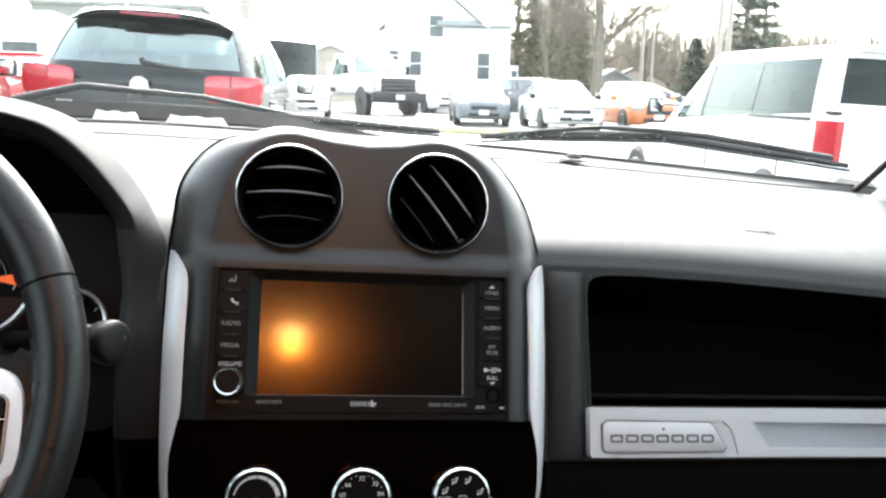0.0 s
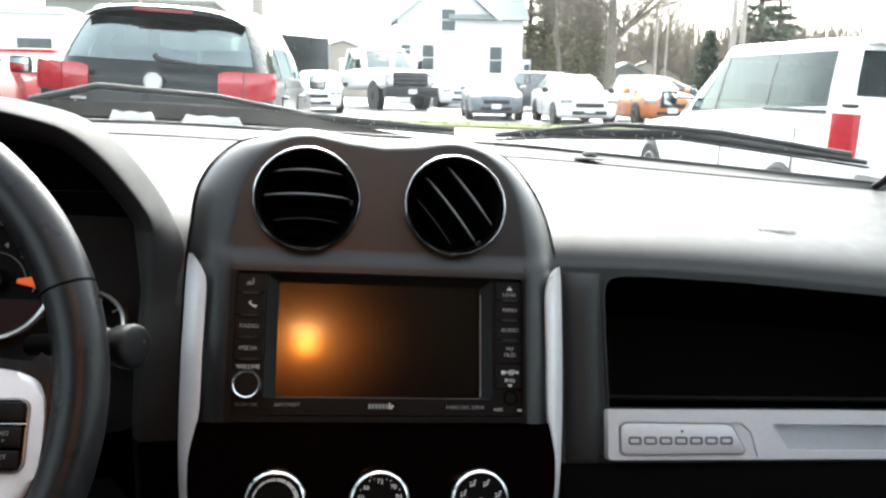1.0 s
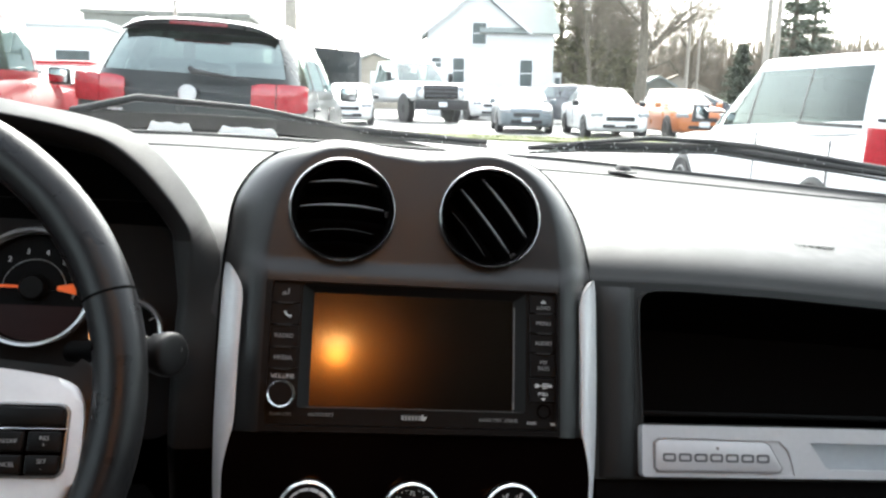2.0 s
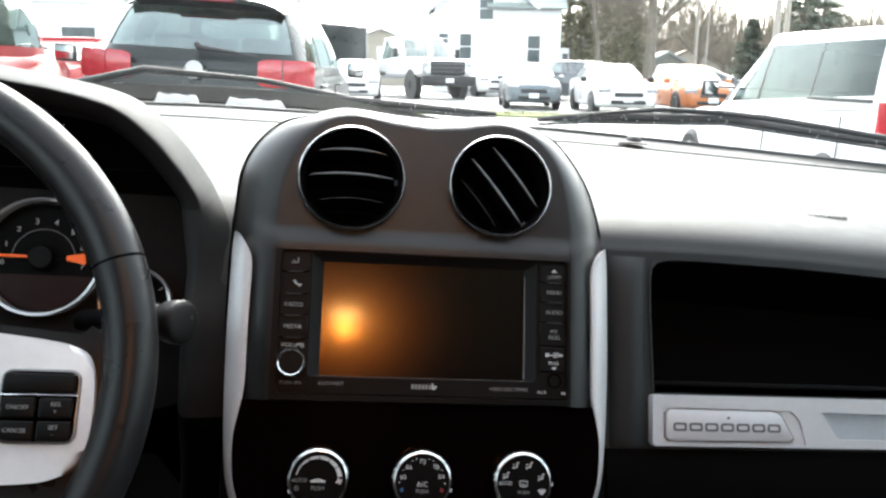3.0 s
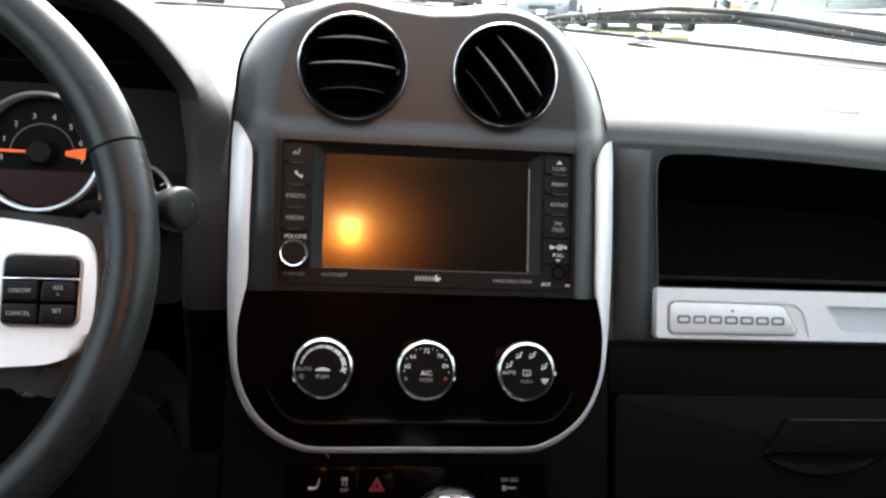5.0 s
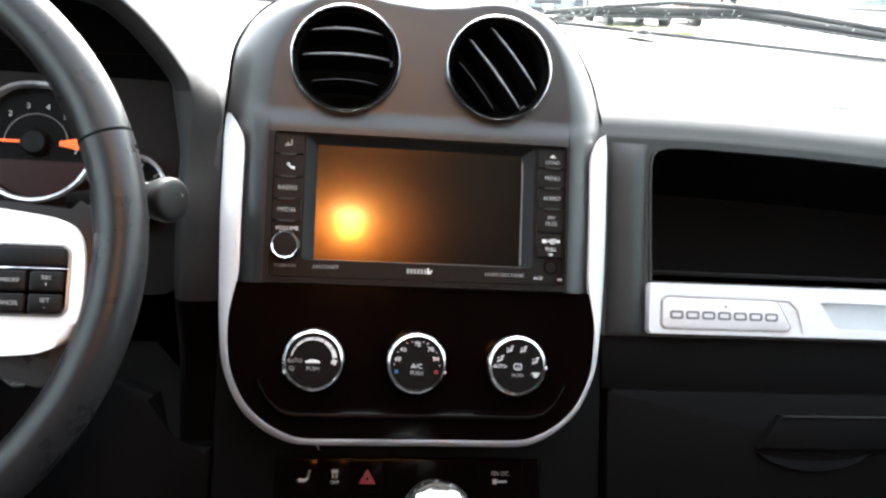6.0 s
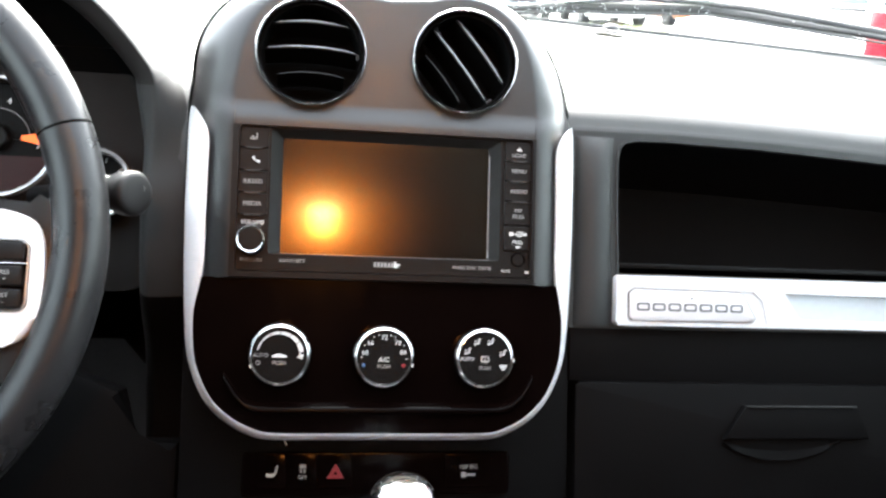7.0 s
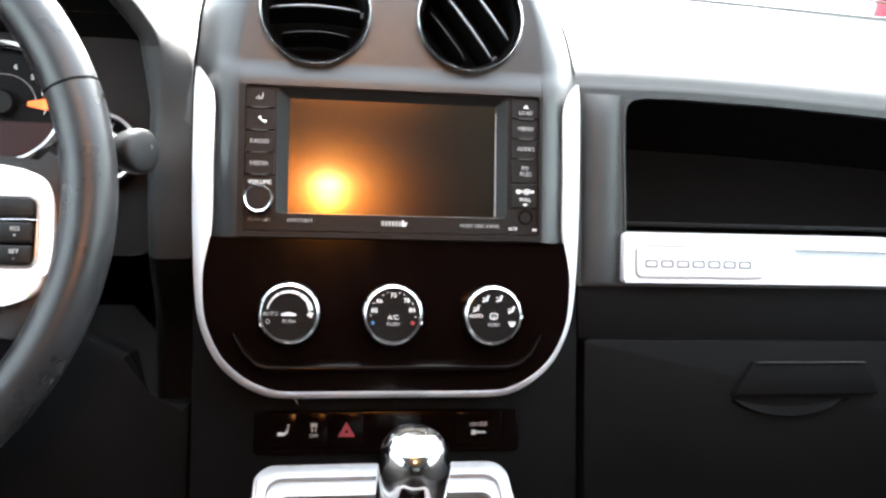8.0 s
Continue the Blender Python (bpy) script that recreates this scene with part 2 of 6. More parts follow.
def tube(path, r, n=10, bm=None, flat=1.0):
    """A round bar along a line of points; r: one radius or one a point."""
    path = [Vector(p) for p in path]
    rs = r if isinstance(r, (list, tuple)) else [r] * len(path)
    rings, side = [], None
    for i, p in enumerate(path):
        d = (path[min(i + 1, len(path) - 1)] - path[max(i - 1, 0)]).normalized()
        if side is None:
            side = d.orthogonal().normalized()
        side = (side - d * side.dot(d)).normalized()
        up = d.cross(side)
        rings.append([p + side * (rs[i] * math.cos(2 * math.pi * k / n)) + up * (rs[i] * flat * math.sin(2 * math.pi * k / n)) for k in range(n)])
    return loft(rings, bm=bm)


def lathe(profile, n=36, bm=None):
    """Turned about the local z axis; profile of (radius, height)."""
    bm = bm or bmesh.new()
    rings = []
    for r, h in profile:
        rings.append([(max(r, 1e-5) * math.cos(2 * math.pi * k / n), max(r, 1e-5) * math.sin(2 * math.pi * k / n), h) for k in range(n)])
    bm = loft(rings, cap=True, bm=bm)
    bmesh.ops.remove_doubles(bm, verts=bm.verts, dist=5e-5)
    return bm


def block(sx, sy, sz, c=(0, 0, 0), bevel=0.0, bm=None, segs=2):
    fresh = bm is None
    bm = bm or bmesh.new()
    g = bmesh.ops.create_cube(bm, size=1.0, matrix=Matrix.Translation(c) @ Matrix.Diagonal((sx, sy, sz, 1)))
    if bevel:
        es = list({e for v in g["verts"] for e in v.link_edges})
        bmesh.ops.bevel(bm, geom=es, offset=bevel, segments=segs, affect="EDGES", profile=0.5)
    return bm


def moved(bm, m):
    bmesh.ops.transform(bm, matrix=m, verts=bm.verts)
    return bm


def lettering(name, body, size, m, mat, parent, wide=1.0, deep=0.00025):
    """Raised words in the built-in font, centred at m."""
    cu = bpy.data.curves.new(name, "FONT")
    cu.body, cu.size, cu.align_x, cu.align_y, cu.extrude, cu.resolution_u = body, size, "CENTER", "CENTER", deep, 3
    tmp = bpy.data.objects.new(name, cu)
    me = bpy.data.meshes.new_from_object(tmp)
    bpy.data.objects.remove(tmp)
    me.materials.clear()
    me.materials.append(mat)
    ob = new(name, me)
    ob.parent = parent
    ob.matrix_basis = m @ Matrix.Diagonal((wide, 1, 1, 1))
    return ob


def bars(name, rects, m, mat, parent, deep=0.0004):
    """Plain printed marks: (x, y, w, h) each."""
    bm = bmesh.new()
    for x, y, w, h in rects:
        block(w, h, deep, (x, y, deep / 2), bm=bm)
    return part(name, bm, mat, parent, m=m, flat=True)


def at(x, y, z=0.0):
    return Matrix.Translation((x, y, z))


def smooth(pts, n=5):
    """Points along a soft line through the given ones."""
    out = []
    ext = [pts[0], *pts, pts[-1]]
    for i in range(len(pts) - 1):
        p0, p1, p2, p3 = [Vector(p) for p in ext[i:i + 4]]
        for k in range(n):
            u = k / n
            out.append(0.5 * (2 * p1 + (p2 - p0) * u + (2 * p0 - 5 * p1 + 4 * p2 - p3) * u * u + (3 * p1 - p0 - 3 * p2 + p3) * u ** 3))
    return [*out, Vector(pts[-1])]


# ---- the car that the camera sits in: shell and glass ----
HEADLINER = material("grey_headliner_cloth", (0.24, 0.24, 0.235), 0.9, vary=0.08, scale=60, bump=0.3, bump_scale=900)
DOORTRIM = material("dark_door_trim", (0.025, 0.025, 0.025), 0.6, vary=0.1, scale=30)
PILLARTRIM = material("pale_pillar_trim", (0.30, 0.30, 0.28), 0.6, vary=0.08, scale=40, bump=0.2, bump_scale=1200)
CARPET = material("black_carpet", (0.012, 0.012, 0.013), 0.95, vary=0.3, scale=200, bump=0.6, bump_scale=600)
WINDSCREEN = glass("windscreen_glass", (0.89, 0.945, 0.93), 0.02, 0.04)
CABGLASS = glass("door_glass", (0.85, 0.9, 0.88))
PRIVACY = glass("privacy_glass", (0.10, 0.105, 0.105))
HOODPAINT = material("white_bonnet_paint", (0.78, 0.78, 0.77), 0.25, vary=0.03, coat=0.6)


def edge_y(x):
    return 1.045 - 0.22 * x * x


def drop(x):
    return -0.030 * max(0.0, abs(x) - 0.22)


def shell_piece(name, bm, mat, label):
    return tagged(part(name, bm, mat), label, "car body", kind="structure")


bm = block(1.5, 2.2, 0.05, (0, -1.07, 1.585), 0.02)
shell_piece("ceiling", bm, HEADLINER, "pale grey cloth headliner of the car roof")
bm = block(1.5, 2.9, 0.05, (0, -0.55, 0.34))
shell_piece("floor", bm, CARPET, "black carpeted floor of the car")
for sx, nm in ((-1, "wall_left"), (1, "wall_right")):
    bm = block(0.06, 3.3, 0.79, (sx * 0.76, -0.55, 0.735), 0.02)
    block(0.05, 0.10, 0.55, (sx * 0.74, -0.45, 1.31), bm=bm)
    block(0.05, 0.6, 0.55, (sx * 0.74, -1.85, 1.31), bm=bm)
    shell_piece(nm, bm, DOORTRIM, "dark plastic door and body side of the car")
    bm = block(0.006, 1.10, 0.45, (sx * 0.745, 0.11, 1.345))
    ob = shell_piece("window_side", bm, CABGLASS, "clear front side glass of the car")
    ob.visible_shadow = False
    bm = block(0.006, 1.1, 0.45, (sx * 0.745, -1.03, 1.345))
    shell_piece("window_rear_side", bm, PRIVACY, "dark privacy glass in the rear door")
bm = block(1.5, 0.06, 0.75, (0, -2.15, 0.70))
block(0.3, 0.06, 0.55, (-0.6, -2.15, 1.32), bm=bm)
block(0.3, 0.06, 0.55, (0.6, -2.15, 1.32), bm=bm)
shell_piece("wall_back", bm, DOORTRIM, "dark trimmed tailgate of the car")
bm = block(0.9, 0.006, 0.5, (0, -2.15, 1.32))
shell_piece("window_back", bm, PRIVACY, "dark privacy glass in the tailgate")
bm = block(1.5, 0.05, 0.62, (0, 1.09, 0.66))
shell_piece("wall_front", bm, CARPET, "black sound-deadened bulkhead of the car")
for sx in (-1, 1):
    foot, head = Vector((sx * 0.70, 0.93, 1.08)), Vector((sx * 0.60, 0.02, 1.57))
    bm = tube([foot + (foot - head) * 0.15, foot, foot.lerp(head, 0.5) + Vector((sx * 0.02, 0, 0.02)), head], [0.05, 0.04, 0.035, 0.04], 12)
    shell_piece("pillar", bm, PILLARTRIM, "pale plastic-trimmed windscreen pillar of the car")

# windscreen: a bowed pane from the dash to the roof
rows = []
for i in range(13):
    s = i / 12
    rows.append([(x * (1 - 0.14 * s), edge_y(x) + 0.02 - s * 1.03, 1.124 + drop(x) + s * (0.441 - drop(x)) + 0.02 * math.sin(math.pi * s)) for x in [0.70 * (k / 12 * 2 - 1) for k in range(13)]])
bm = loft(rows, closed=False)
ob = tagged(part("windscreen", bm, WINDSCREEN), "clear curved windscreen with wiper blades parked at its base", "windscreen", kind="structure")
ob.visible_shadow = False

# bonnet and cowl beyond the glass
rows = []
for i in range(9):
    y = 1.26 + 0.90 * i / 8
    rows.append([(x, y - 0.12 * (abs(x) / 0.72) ** 2 * (i / 8 + 0.2), 1.072 - 0.11 * (i / 8) ** 1.6 - 0.03 * (abs(x) / 0.72) ** 2 + 0.012 * math.exp(-((abs(x) - 0.33) / 0.07) ** 2)) for x in [0.72 * (k / 16 * 2 - 1) for k in range(17)]])
bonnet = tagged(part("bonnet", sheet(rows, -0.02), HOODPAINT), "white painted car bonnet seen past the wipers", "bonnet", kind="structure")

# cowl, its gasket and the two parked wipers
COWL = material("black_cowl_plastic", (0.0022, 0.0022, 0.0024), 0.7, vary=0.25, scale=60, bump=0.4, bump_scale=700, spec=0.05)
DROPS = material("water_beads", (0.75, 0.78, 0.8), 0.08, vary=0.02)
cowl = thing("cowl", Matrix.Translation((0, 1.11, 1.10)), "black plastic cowl panel below the wipers, wet with drops", "cowl panel")
UK = own(cowl)
rows = []
for x in [0.70 * (k / 24 * 2 - 1) for k in range(25)]:
    up = 0.030 * min(1, max(0, (0.16 - x) / 0.25)) * min(1, max(0, (x + 0.62) / 0.12))
    e = edge_y(x)
    rows.append([(x, e + 0.012, 1.111 + drop(x)), (x, e + 0.02, 1.123 + drop(x) + up * 0.6), (x, e + 0.045, 1.127 + drop(x) + up), (x, e + 0.09, 1.107 + drop(x) + up * 0.5), (x, e + 0.16, 1.081 + drop(x))])
part("panel", moved(sheet(rows, 0.004), UK), COWL, cowl)
part("gasket", moved(tube([(x, edge_y(x) + 0.004, 1.1357 + drop(x)) for x in [0.69 * (k / 30 * 2 - 1) for k in range(31)]], 0.0028, 8), UK), BLACKRUBBER, cowl, "black rubber windscreen gasket")
part("pillar_gasket", moved(tube([(0.663, 0.955, 1.113), (0.654, 0.920, 1.129), (0.639, 0.870, 1.157), (0.617, 0.795, 1.200)], 0.0045, 8), UK), BLACKRUBBER, cowl, "black rubber strip beside the pillar")
PALEPLATE = material("pale_cowl_cover", (0.8, 0.8, 0.78), 0.5, vary=0.05)
for x0, x1 in ((-0.284, -0.229), (-0.204, -0.126)):
    w = x1 - x0
    bm = prism([(x0 + w * s, (0.0 if s in (0, 1) else 0.0135 + 0.001 * math.sin(17 * s))) for s in (0, 0.1, 0.2, 0.3, 0.4, 0.5, 0.6, 0.7, 0.8, 0.88, 1)], 0, 0.004)
    part("drain_cover", moved(bm, UK @ Matrix.Translation((0, edge_y((x0 + x1) / 2) + 0.018, 1.1325)) @ Matrix.Rotation(math.pi / 2, 4, "X")), PALEPLATE, cowl, "pale trapezoid cover")


WIPERBLACK = material("weathered_wiper_black", (0.011, 0.0112, 0.0115), 0.5, vary=0.25, scale=60, bump=0.3, bump_scale=700, spec=0.22)


def wiper(label, arm, blade, lift, k=1.3):
    w = thing("wiper", Matrix.Translation(arm[0]), label, "wiper", group="wipers")
    U = own(w)
    part("arm", moved(tube(arm, [k * r for r in (0.0022, 0.0028, 0.0032, 0.0042, 0.0050)][:len(arm)], 10, flat=0.7), U), WIPERBLACK, w, "black sprung arm")
    mid = [Vector(a).lerp(Vector(b), f) for a, b in zip(blade, blade[1:]) for f in (0, 0.25, 0.5, 0.75)] + [Vector(blade[-1])]
    part("blade_bridge", moved(tube([p + Vector((0, 0.002, lift)) for p in mid], [k * 0.0026 + k * 0.0030 * math.sin(math.pi * i / (len(mid) - 1)) for i in range(len(mid))], 8, flat=0.8), U), WIPERBLACK, w, "blade holder")
    part("rubber", moved(tube([p - Vector((0, 0.004, 0.002)) for p in mid], 0.0018, 6), U), BLACKRUBBER, w, "rubber wiping edge")
    bm = bmesh.new()
    rnd = random.Random(len(label))
    for i in range(70):
        p = mid[rnd.randrange(len(mid) - 1)].lerp(mid[rnd.randrange(len(mid))], rnd.random() * 0.12)
        p = p + Vector((0, -0.008, lift + rnd.uniform(-0.006, 0.006)))
        bmesh.ops.create_icosphere(bm, subdivisions=1, radius=rnd.uniform(0.0003, 0.0007), matrix=U @ Matrix.Translation(p))
    tagged(part("drops", bm, DROPS, w, "clinging water drops"), kind="stuff")
    return w


wiper("black wiper parked across the foot of the windscreen, hump-backed arm", [(0.143, 1.10, 1.142), (-0.053, 1.10, 1.155), (-0.163, 1.10, 1.169), (-0.307, 1.10, 1.172), (-0.385, 1.095, 1.149)], [(0.142, 1.096, 1.144), (-0.083, 1.096, 1.148), (-0.227, 1.09, 1.148), (-0.386, 1.073, 1.142)], 0.004)
wiper("black wiper parked low before the passenger side glass", [(0.248, 1.04, 1.158), (0.345, 1.04, 1.171), (0.429, 1.04, 1.172), (0.496, 1.04, 1.169), (0.660, 1.0, 1.153)], [(0.186, 1.045, 1.143), (0.251, 1.045, 1.150), (0.434, 1.042, 1.160), (0.676, 0.985, 1.142)], 0.004, 1.3)


# ---- centre stack: a frame tilted back with the dash ----
STACK = pose(0, 0.5466, 0.9987, 68.57)
BACK = -0.03

# dashboard: pad on top, grained front, recesses
dash = thing("dashboard", Matrix.Translation((0, 0.58, 0.70)), "grey soft-grained car dashboard with an open storage pocket", "dashboard")
UN = own(dash)
PROFILE = [(0.6085, 1.0745), (0.6108, 1.0782), (0.6150, 1.0822), (0.6225, 1.0866), (0.636, 1.0915), (0.655, 1.0958), (0.678, 1.0990), (0.715, 1.1032), (0.781, 1.1110), (0.924, 1.1285), (0.9270, 1.1235), (0.935, 1.1240), (0.938, 1.1295), (0.985, 1.1322), (1.02, 1.1338)]
POCKET_TOP = [(0.14, 0.0843), (0.195, 0.0846), (0.2185, 0.0849), (0.2416, 0.0842), (0.2885, 0.0832), (0.3363, 0.0808), (0.3693, 0.0791), (0.45, 0.0745), (0.595, 0.0640), (0.73, 0.053)]


def along(table, x):
    for (x0, v0), (x1, v1) in zip(table, table[1:]):
        if x <= x1:
            return v0 + (v1 - v0) * max(0.0, (x - x0) / (x1 - x0))
    return table[-1][1]


def lip(x, rise=0.0092, set_back=0.0014):
    """Where the top pad turns into the dash front, as y and z."""
    p = STACK @ Vector((x, along(POCKET_TOP, abs(x)) + rise, BACK - set_back))
    return p.y, p.z


def pad_row(x, first=0):
    y0, z0 = lip(x)
    pts = []
    for y, z in PROFILE[first:]:
        w = max(0.0, 1 - (y - PROFILE[0][0]) / 0.09) ** 1.5
        pts.append((x, min(y + (y0 - PROFILE[0][0]) * w, edge_y(x) - 0.001 * (16 - len(pts))), z + drop(x) + (z0 - PROFILE[0][1] - drop(x)) * w))
    pts.append((x, edge_y(x), 1.1347 + drop(x)))
    if not first:
        pts = [*[(x, *lip(x, a, b)) for a, b in ((0.0040, 0.0), (0.0055, 0.0002), (0.0069, 0.0005), (0.0081, 0.0009))], *pts]
    return pts


bm = bmesh.new()
loft([pad_row(x) for x in [0.138, 0.155, 0.2, 0.26, 0.32, 0.38, 0.44, 0.5, 0.56, 0.62, 0.68, 0.73]], closed=False, bm=bm)
VALLEY = [(0.591, 1.010), (0.598, 1.036), (0.606, 1.054), (0.615, 1.0670), (0.627, 1.0775), (0.642, 1.0860), (0.661, 1.0920), (0.685, 1.0960)]
loft([[*[(x, max(y, 0.650), max(z, 1.0890)) if x < -0.165 else (x, y, z) for y, z in VALLEY], *pad_row(x, 7)] for x in [-0.170, -0.160, -0.154, -0.148, -0.136]], closed=False, bm=bm)
loft([[(x, 0.700, 1.0985 + drop(x)), *pad_row(x, 7)] for x in [-0.73, -0.6, -0.5, -0.4, -0.3, -0.235, -0.200, -0.170]], closed=False, bm=bm)
loft([pad_row(x, 4) for x in [-0.138, -0.07, 0.0, 0.07, 0.138]], closed=False, bm=bm)
bmesh.ops.remove_doubles(bm, verts=bm.verts, dist=1e-4)
part("top_pad", moved(bm, UN), PAD, dash, "pale-lit grey vinyl dash top", sharp=50)

# worn stamped marks on the pad
bm = bmesh.new()
for k in range(6):
    for q in (0, 1):
        block(0.0042, 0.0028, 0.0006, (0.3525 + 0.0062 * k + 0.001 * q, 0.682 + 0.004 * q - 0.0006 * k, 1.0998 + drop(0.368) + 0.0005 * q), bm=bm)
part("stamped_mark", moved(bm, UN), CHEEK, dash, "faint grey stamped mark", flat=True)

# sun sensor bead on the pad
bm = lathe([(0.018, 0), (0.017, 0.002), (0.010, 0.003), (0.009, 0.006), (0.006, 0.009), (0, 0.010)], 24)
sensor = tagged(part("light_sensor", bm, BLACKRUBBER, m=Matrix.Translation((0.2791, 0.9472, 1.1310))), "small dark domed sunlight sensor on the dash top", "sensor")

# front panel, in the frame of the stack, with the pocket let into it
right = thing("dash_front_panel", STACK, "grained dark grey dash front beside the centre stack", "dashboard panel")
ARCHY = [(0.1773, -0.0195), (0.1761, 0.0394), (0.1761, 0.0698), (0.1775, 0.0777), (0.1820, 0.0823), (0.1911, 0.0845), (0.2185, 0.0849), (0.2416, 0.0842), (0.2885, 0.0832), (0.3363, 0.0808), (0.3693, 0.0791), (0.45, 0.0745), (0.595, 0.0640), (0.595, -0.0195)]
outer = [(0.140, -0.060), *[(x, along(POCKET_TOP, x) + 0.0046) for x in (0.140, 0.17, 0.195, 0.22, 0.26, 0.30, 0.35, 0.40, 0.45, 0.52, 0.60, 0.66, 0.72)], (0.72, -0.060)]
bm = holed(outer, [ARCHY], BACK - 0.012, BACK)
part("fascia", bm, CHEEK, right, "grey fascia round the pocket")
bm = band(ARCHY, [(x + (0.0015 if x < 0.3 else 0), y - (0.0015 if y > 0 else -0.001)) for x, y in ARCHY], BACK - 0.004, BACK + 0.0012)
part("pocket_lip", bm, CHEEK, right)
rows = []
for v, k in ((-0.058, 0.55), (-0.045, 0.9), (-0.02, 1.0), (0.02, 1.0), (0.05, 1.0), (0.068, 0.9), (0.078, 0.6), (0.0845, 0.15)):
    rows.append([(x, v, BACK + 0.0004 + h * k) for x, h in ((0.1430, -0.002), (0.1450, 0.0012), (0.1485, 0.0036), (0.1535, 0.0056), (0.1585, 0.0064), (0.1635, 0.0060), (0.1685, 0.0042), (0.1720, 0.0018), (0.1742, -0.002))])
part("side_roll", loft(rows, closed=False), CHEEK, right, "soft upright roll beside the stack")
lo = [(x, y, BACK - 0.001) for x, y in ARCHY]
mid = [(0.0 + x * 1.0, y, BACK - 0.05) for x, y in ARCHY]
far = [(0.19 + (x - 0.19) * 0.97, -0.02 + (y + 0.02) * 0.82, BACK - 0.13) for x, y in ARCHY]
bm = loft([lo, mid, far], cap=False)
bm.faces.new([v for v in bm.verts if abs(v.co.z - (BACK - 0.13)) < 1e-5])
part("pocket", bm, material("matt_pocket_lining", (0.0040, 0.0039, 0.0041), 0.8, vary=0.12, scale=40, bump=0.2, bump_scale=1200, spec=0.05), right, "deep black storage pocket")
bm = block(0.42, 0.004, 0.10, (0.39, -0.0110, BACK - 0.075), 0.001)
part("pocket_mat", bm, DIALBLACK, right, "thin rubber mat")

# silver strip with its badge
BARGREY = material("grey_badge_bars", (0.085, 0.085, 0.09), 0.4, vary=0.05)
strip = thing("trim_strip", STACK, "satin silver trim strip with a framed badge, across the dash front", "trim strip")
nich = [(0.3095, -0.0305), (0.712, -0.0335), (0.712, -0.0535), (0.55, -0.0515), (0.3255, -0.0506), (0.3209, -0.0485)]
badge_out = [(0.1836, -0.0328), (0.1871, -0.0298), (0.2713, -0.0304), (0.2758, -0.0325), (0.2856, -0.0502), (0.2828, -0.0536), (0.1861, -0.0538), (0.1835, -0.0508)]
bed = [(0.1822, -0.0330), (0.1866, -0.0286), (0.2840, -0.0298), (0.2915, -0.0372), (0.2955, -0.0550), (0.1856, -0.0552), (0.1822, -0.0512)]
cut = [(0.298, -0.0197), (0.308, -0.0573)]
bm = holed([(0.1740, -0.0550), (0.1745, -0.0215), (0.1765, -0.0198), *cut, (0.1760, -0.0572)], [bed], BACK, BACK + 0.009)
part("strip", bm, PALESILVER, strip, sharp=60)
bm = holed([cut[0], (0.36, -0.0196), (0.55, -0.0205), (0.72, -0.023), (0.72, -0.061), (0.55, -0.0582), (0.36, -0.0573), cut[1]], [nich], BACK, BACK + 0.009)
part("strip", bm, PALESILVER, strip, sharp=60)
bm = prism([(0.303, -0.026), (0.72, -0.029), (0.72, -0.057), (0.314, -0.0545)], BACK, BACK + 0.0012)
part("recess", bm, GROOVE, strip, "shallow recessed silver groove")
part("badge_bed", prism([(0.231 + (x - 0.231) * 1.02, -0.042 + (y + 0.042) * 1.06) for x, y in bed], BACK, BACK + 0.0078), PALESILVER, strip, "sunk bed of the badge")
inner = [(0.231 + (x - 0.231) * 0.985, -0.0420 + (y + 0.0420) * 0.94) for x, y in badge_out]
bm = band(badge_out, inner, BACK + 0.005, BACK + 0.0096)
part("badge_rim", bm, DIMMARK, strip, "fine dark rim")
bm = prism(inner, BACK + 0.005, BACK + 0.0102, 0.0008)
plate = part("badge_plate", bm, PALESILVER, strip, "raised silver name plate")
for k in range(7):
    cx = 0.1948 + 0.01242 * k
    bm = band(rrect(0.0104, 0.0062, 0.0018, cx, -0.0430, 3), rrect(0.0072, 0.0030, 0.0008, cx, -0.0430, 3), BACK + 0.0099, BACK + 0.0105)
    part("badge_bar", bm, BARGREY, plate, "dark unlettered badge mark")
bm = lathe([(0.0011, 0), (0.0009, 0.0006), (0, 0.0007)], 12)
part("badge_dot", moved(bm, at(0.2332, -0.0359, BACK + 0.0102)), BADGEGREY, plate)

# glovebox below
glove = thing("glovebox", STACK, "closed dark plastic glovebox with a scooped pull handle", "glovebox")
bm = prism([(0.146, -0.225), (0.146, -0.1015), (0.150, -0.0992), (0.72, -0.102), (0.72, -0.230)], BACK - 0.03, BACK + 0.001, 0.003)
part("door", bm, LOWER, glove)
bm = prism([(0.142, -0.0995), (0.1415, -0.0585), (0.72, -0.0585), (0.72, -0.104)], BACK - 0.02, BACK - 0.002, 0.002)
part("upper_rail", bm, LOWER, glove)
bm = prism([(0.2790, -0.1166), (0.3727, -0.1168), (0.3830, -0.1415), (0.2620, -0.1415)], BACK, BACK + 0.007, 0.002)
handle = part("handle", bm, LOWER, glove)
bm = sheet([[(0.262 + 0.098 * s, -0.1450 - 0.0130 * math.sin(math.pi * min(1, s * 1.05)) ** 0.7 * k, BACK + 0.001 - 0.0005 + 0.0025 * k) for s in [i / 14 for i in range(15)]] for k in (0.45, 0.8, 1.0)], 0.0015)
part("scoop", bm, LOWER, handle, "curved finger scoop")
bm = block(0.09, 0.0012, 0.002, (0.3258, -0.1167, BACK + 0.0075), 0.0004)
part("handle_edge", bm, CHEEK, handle)

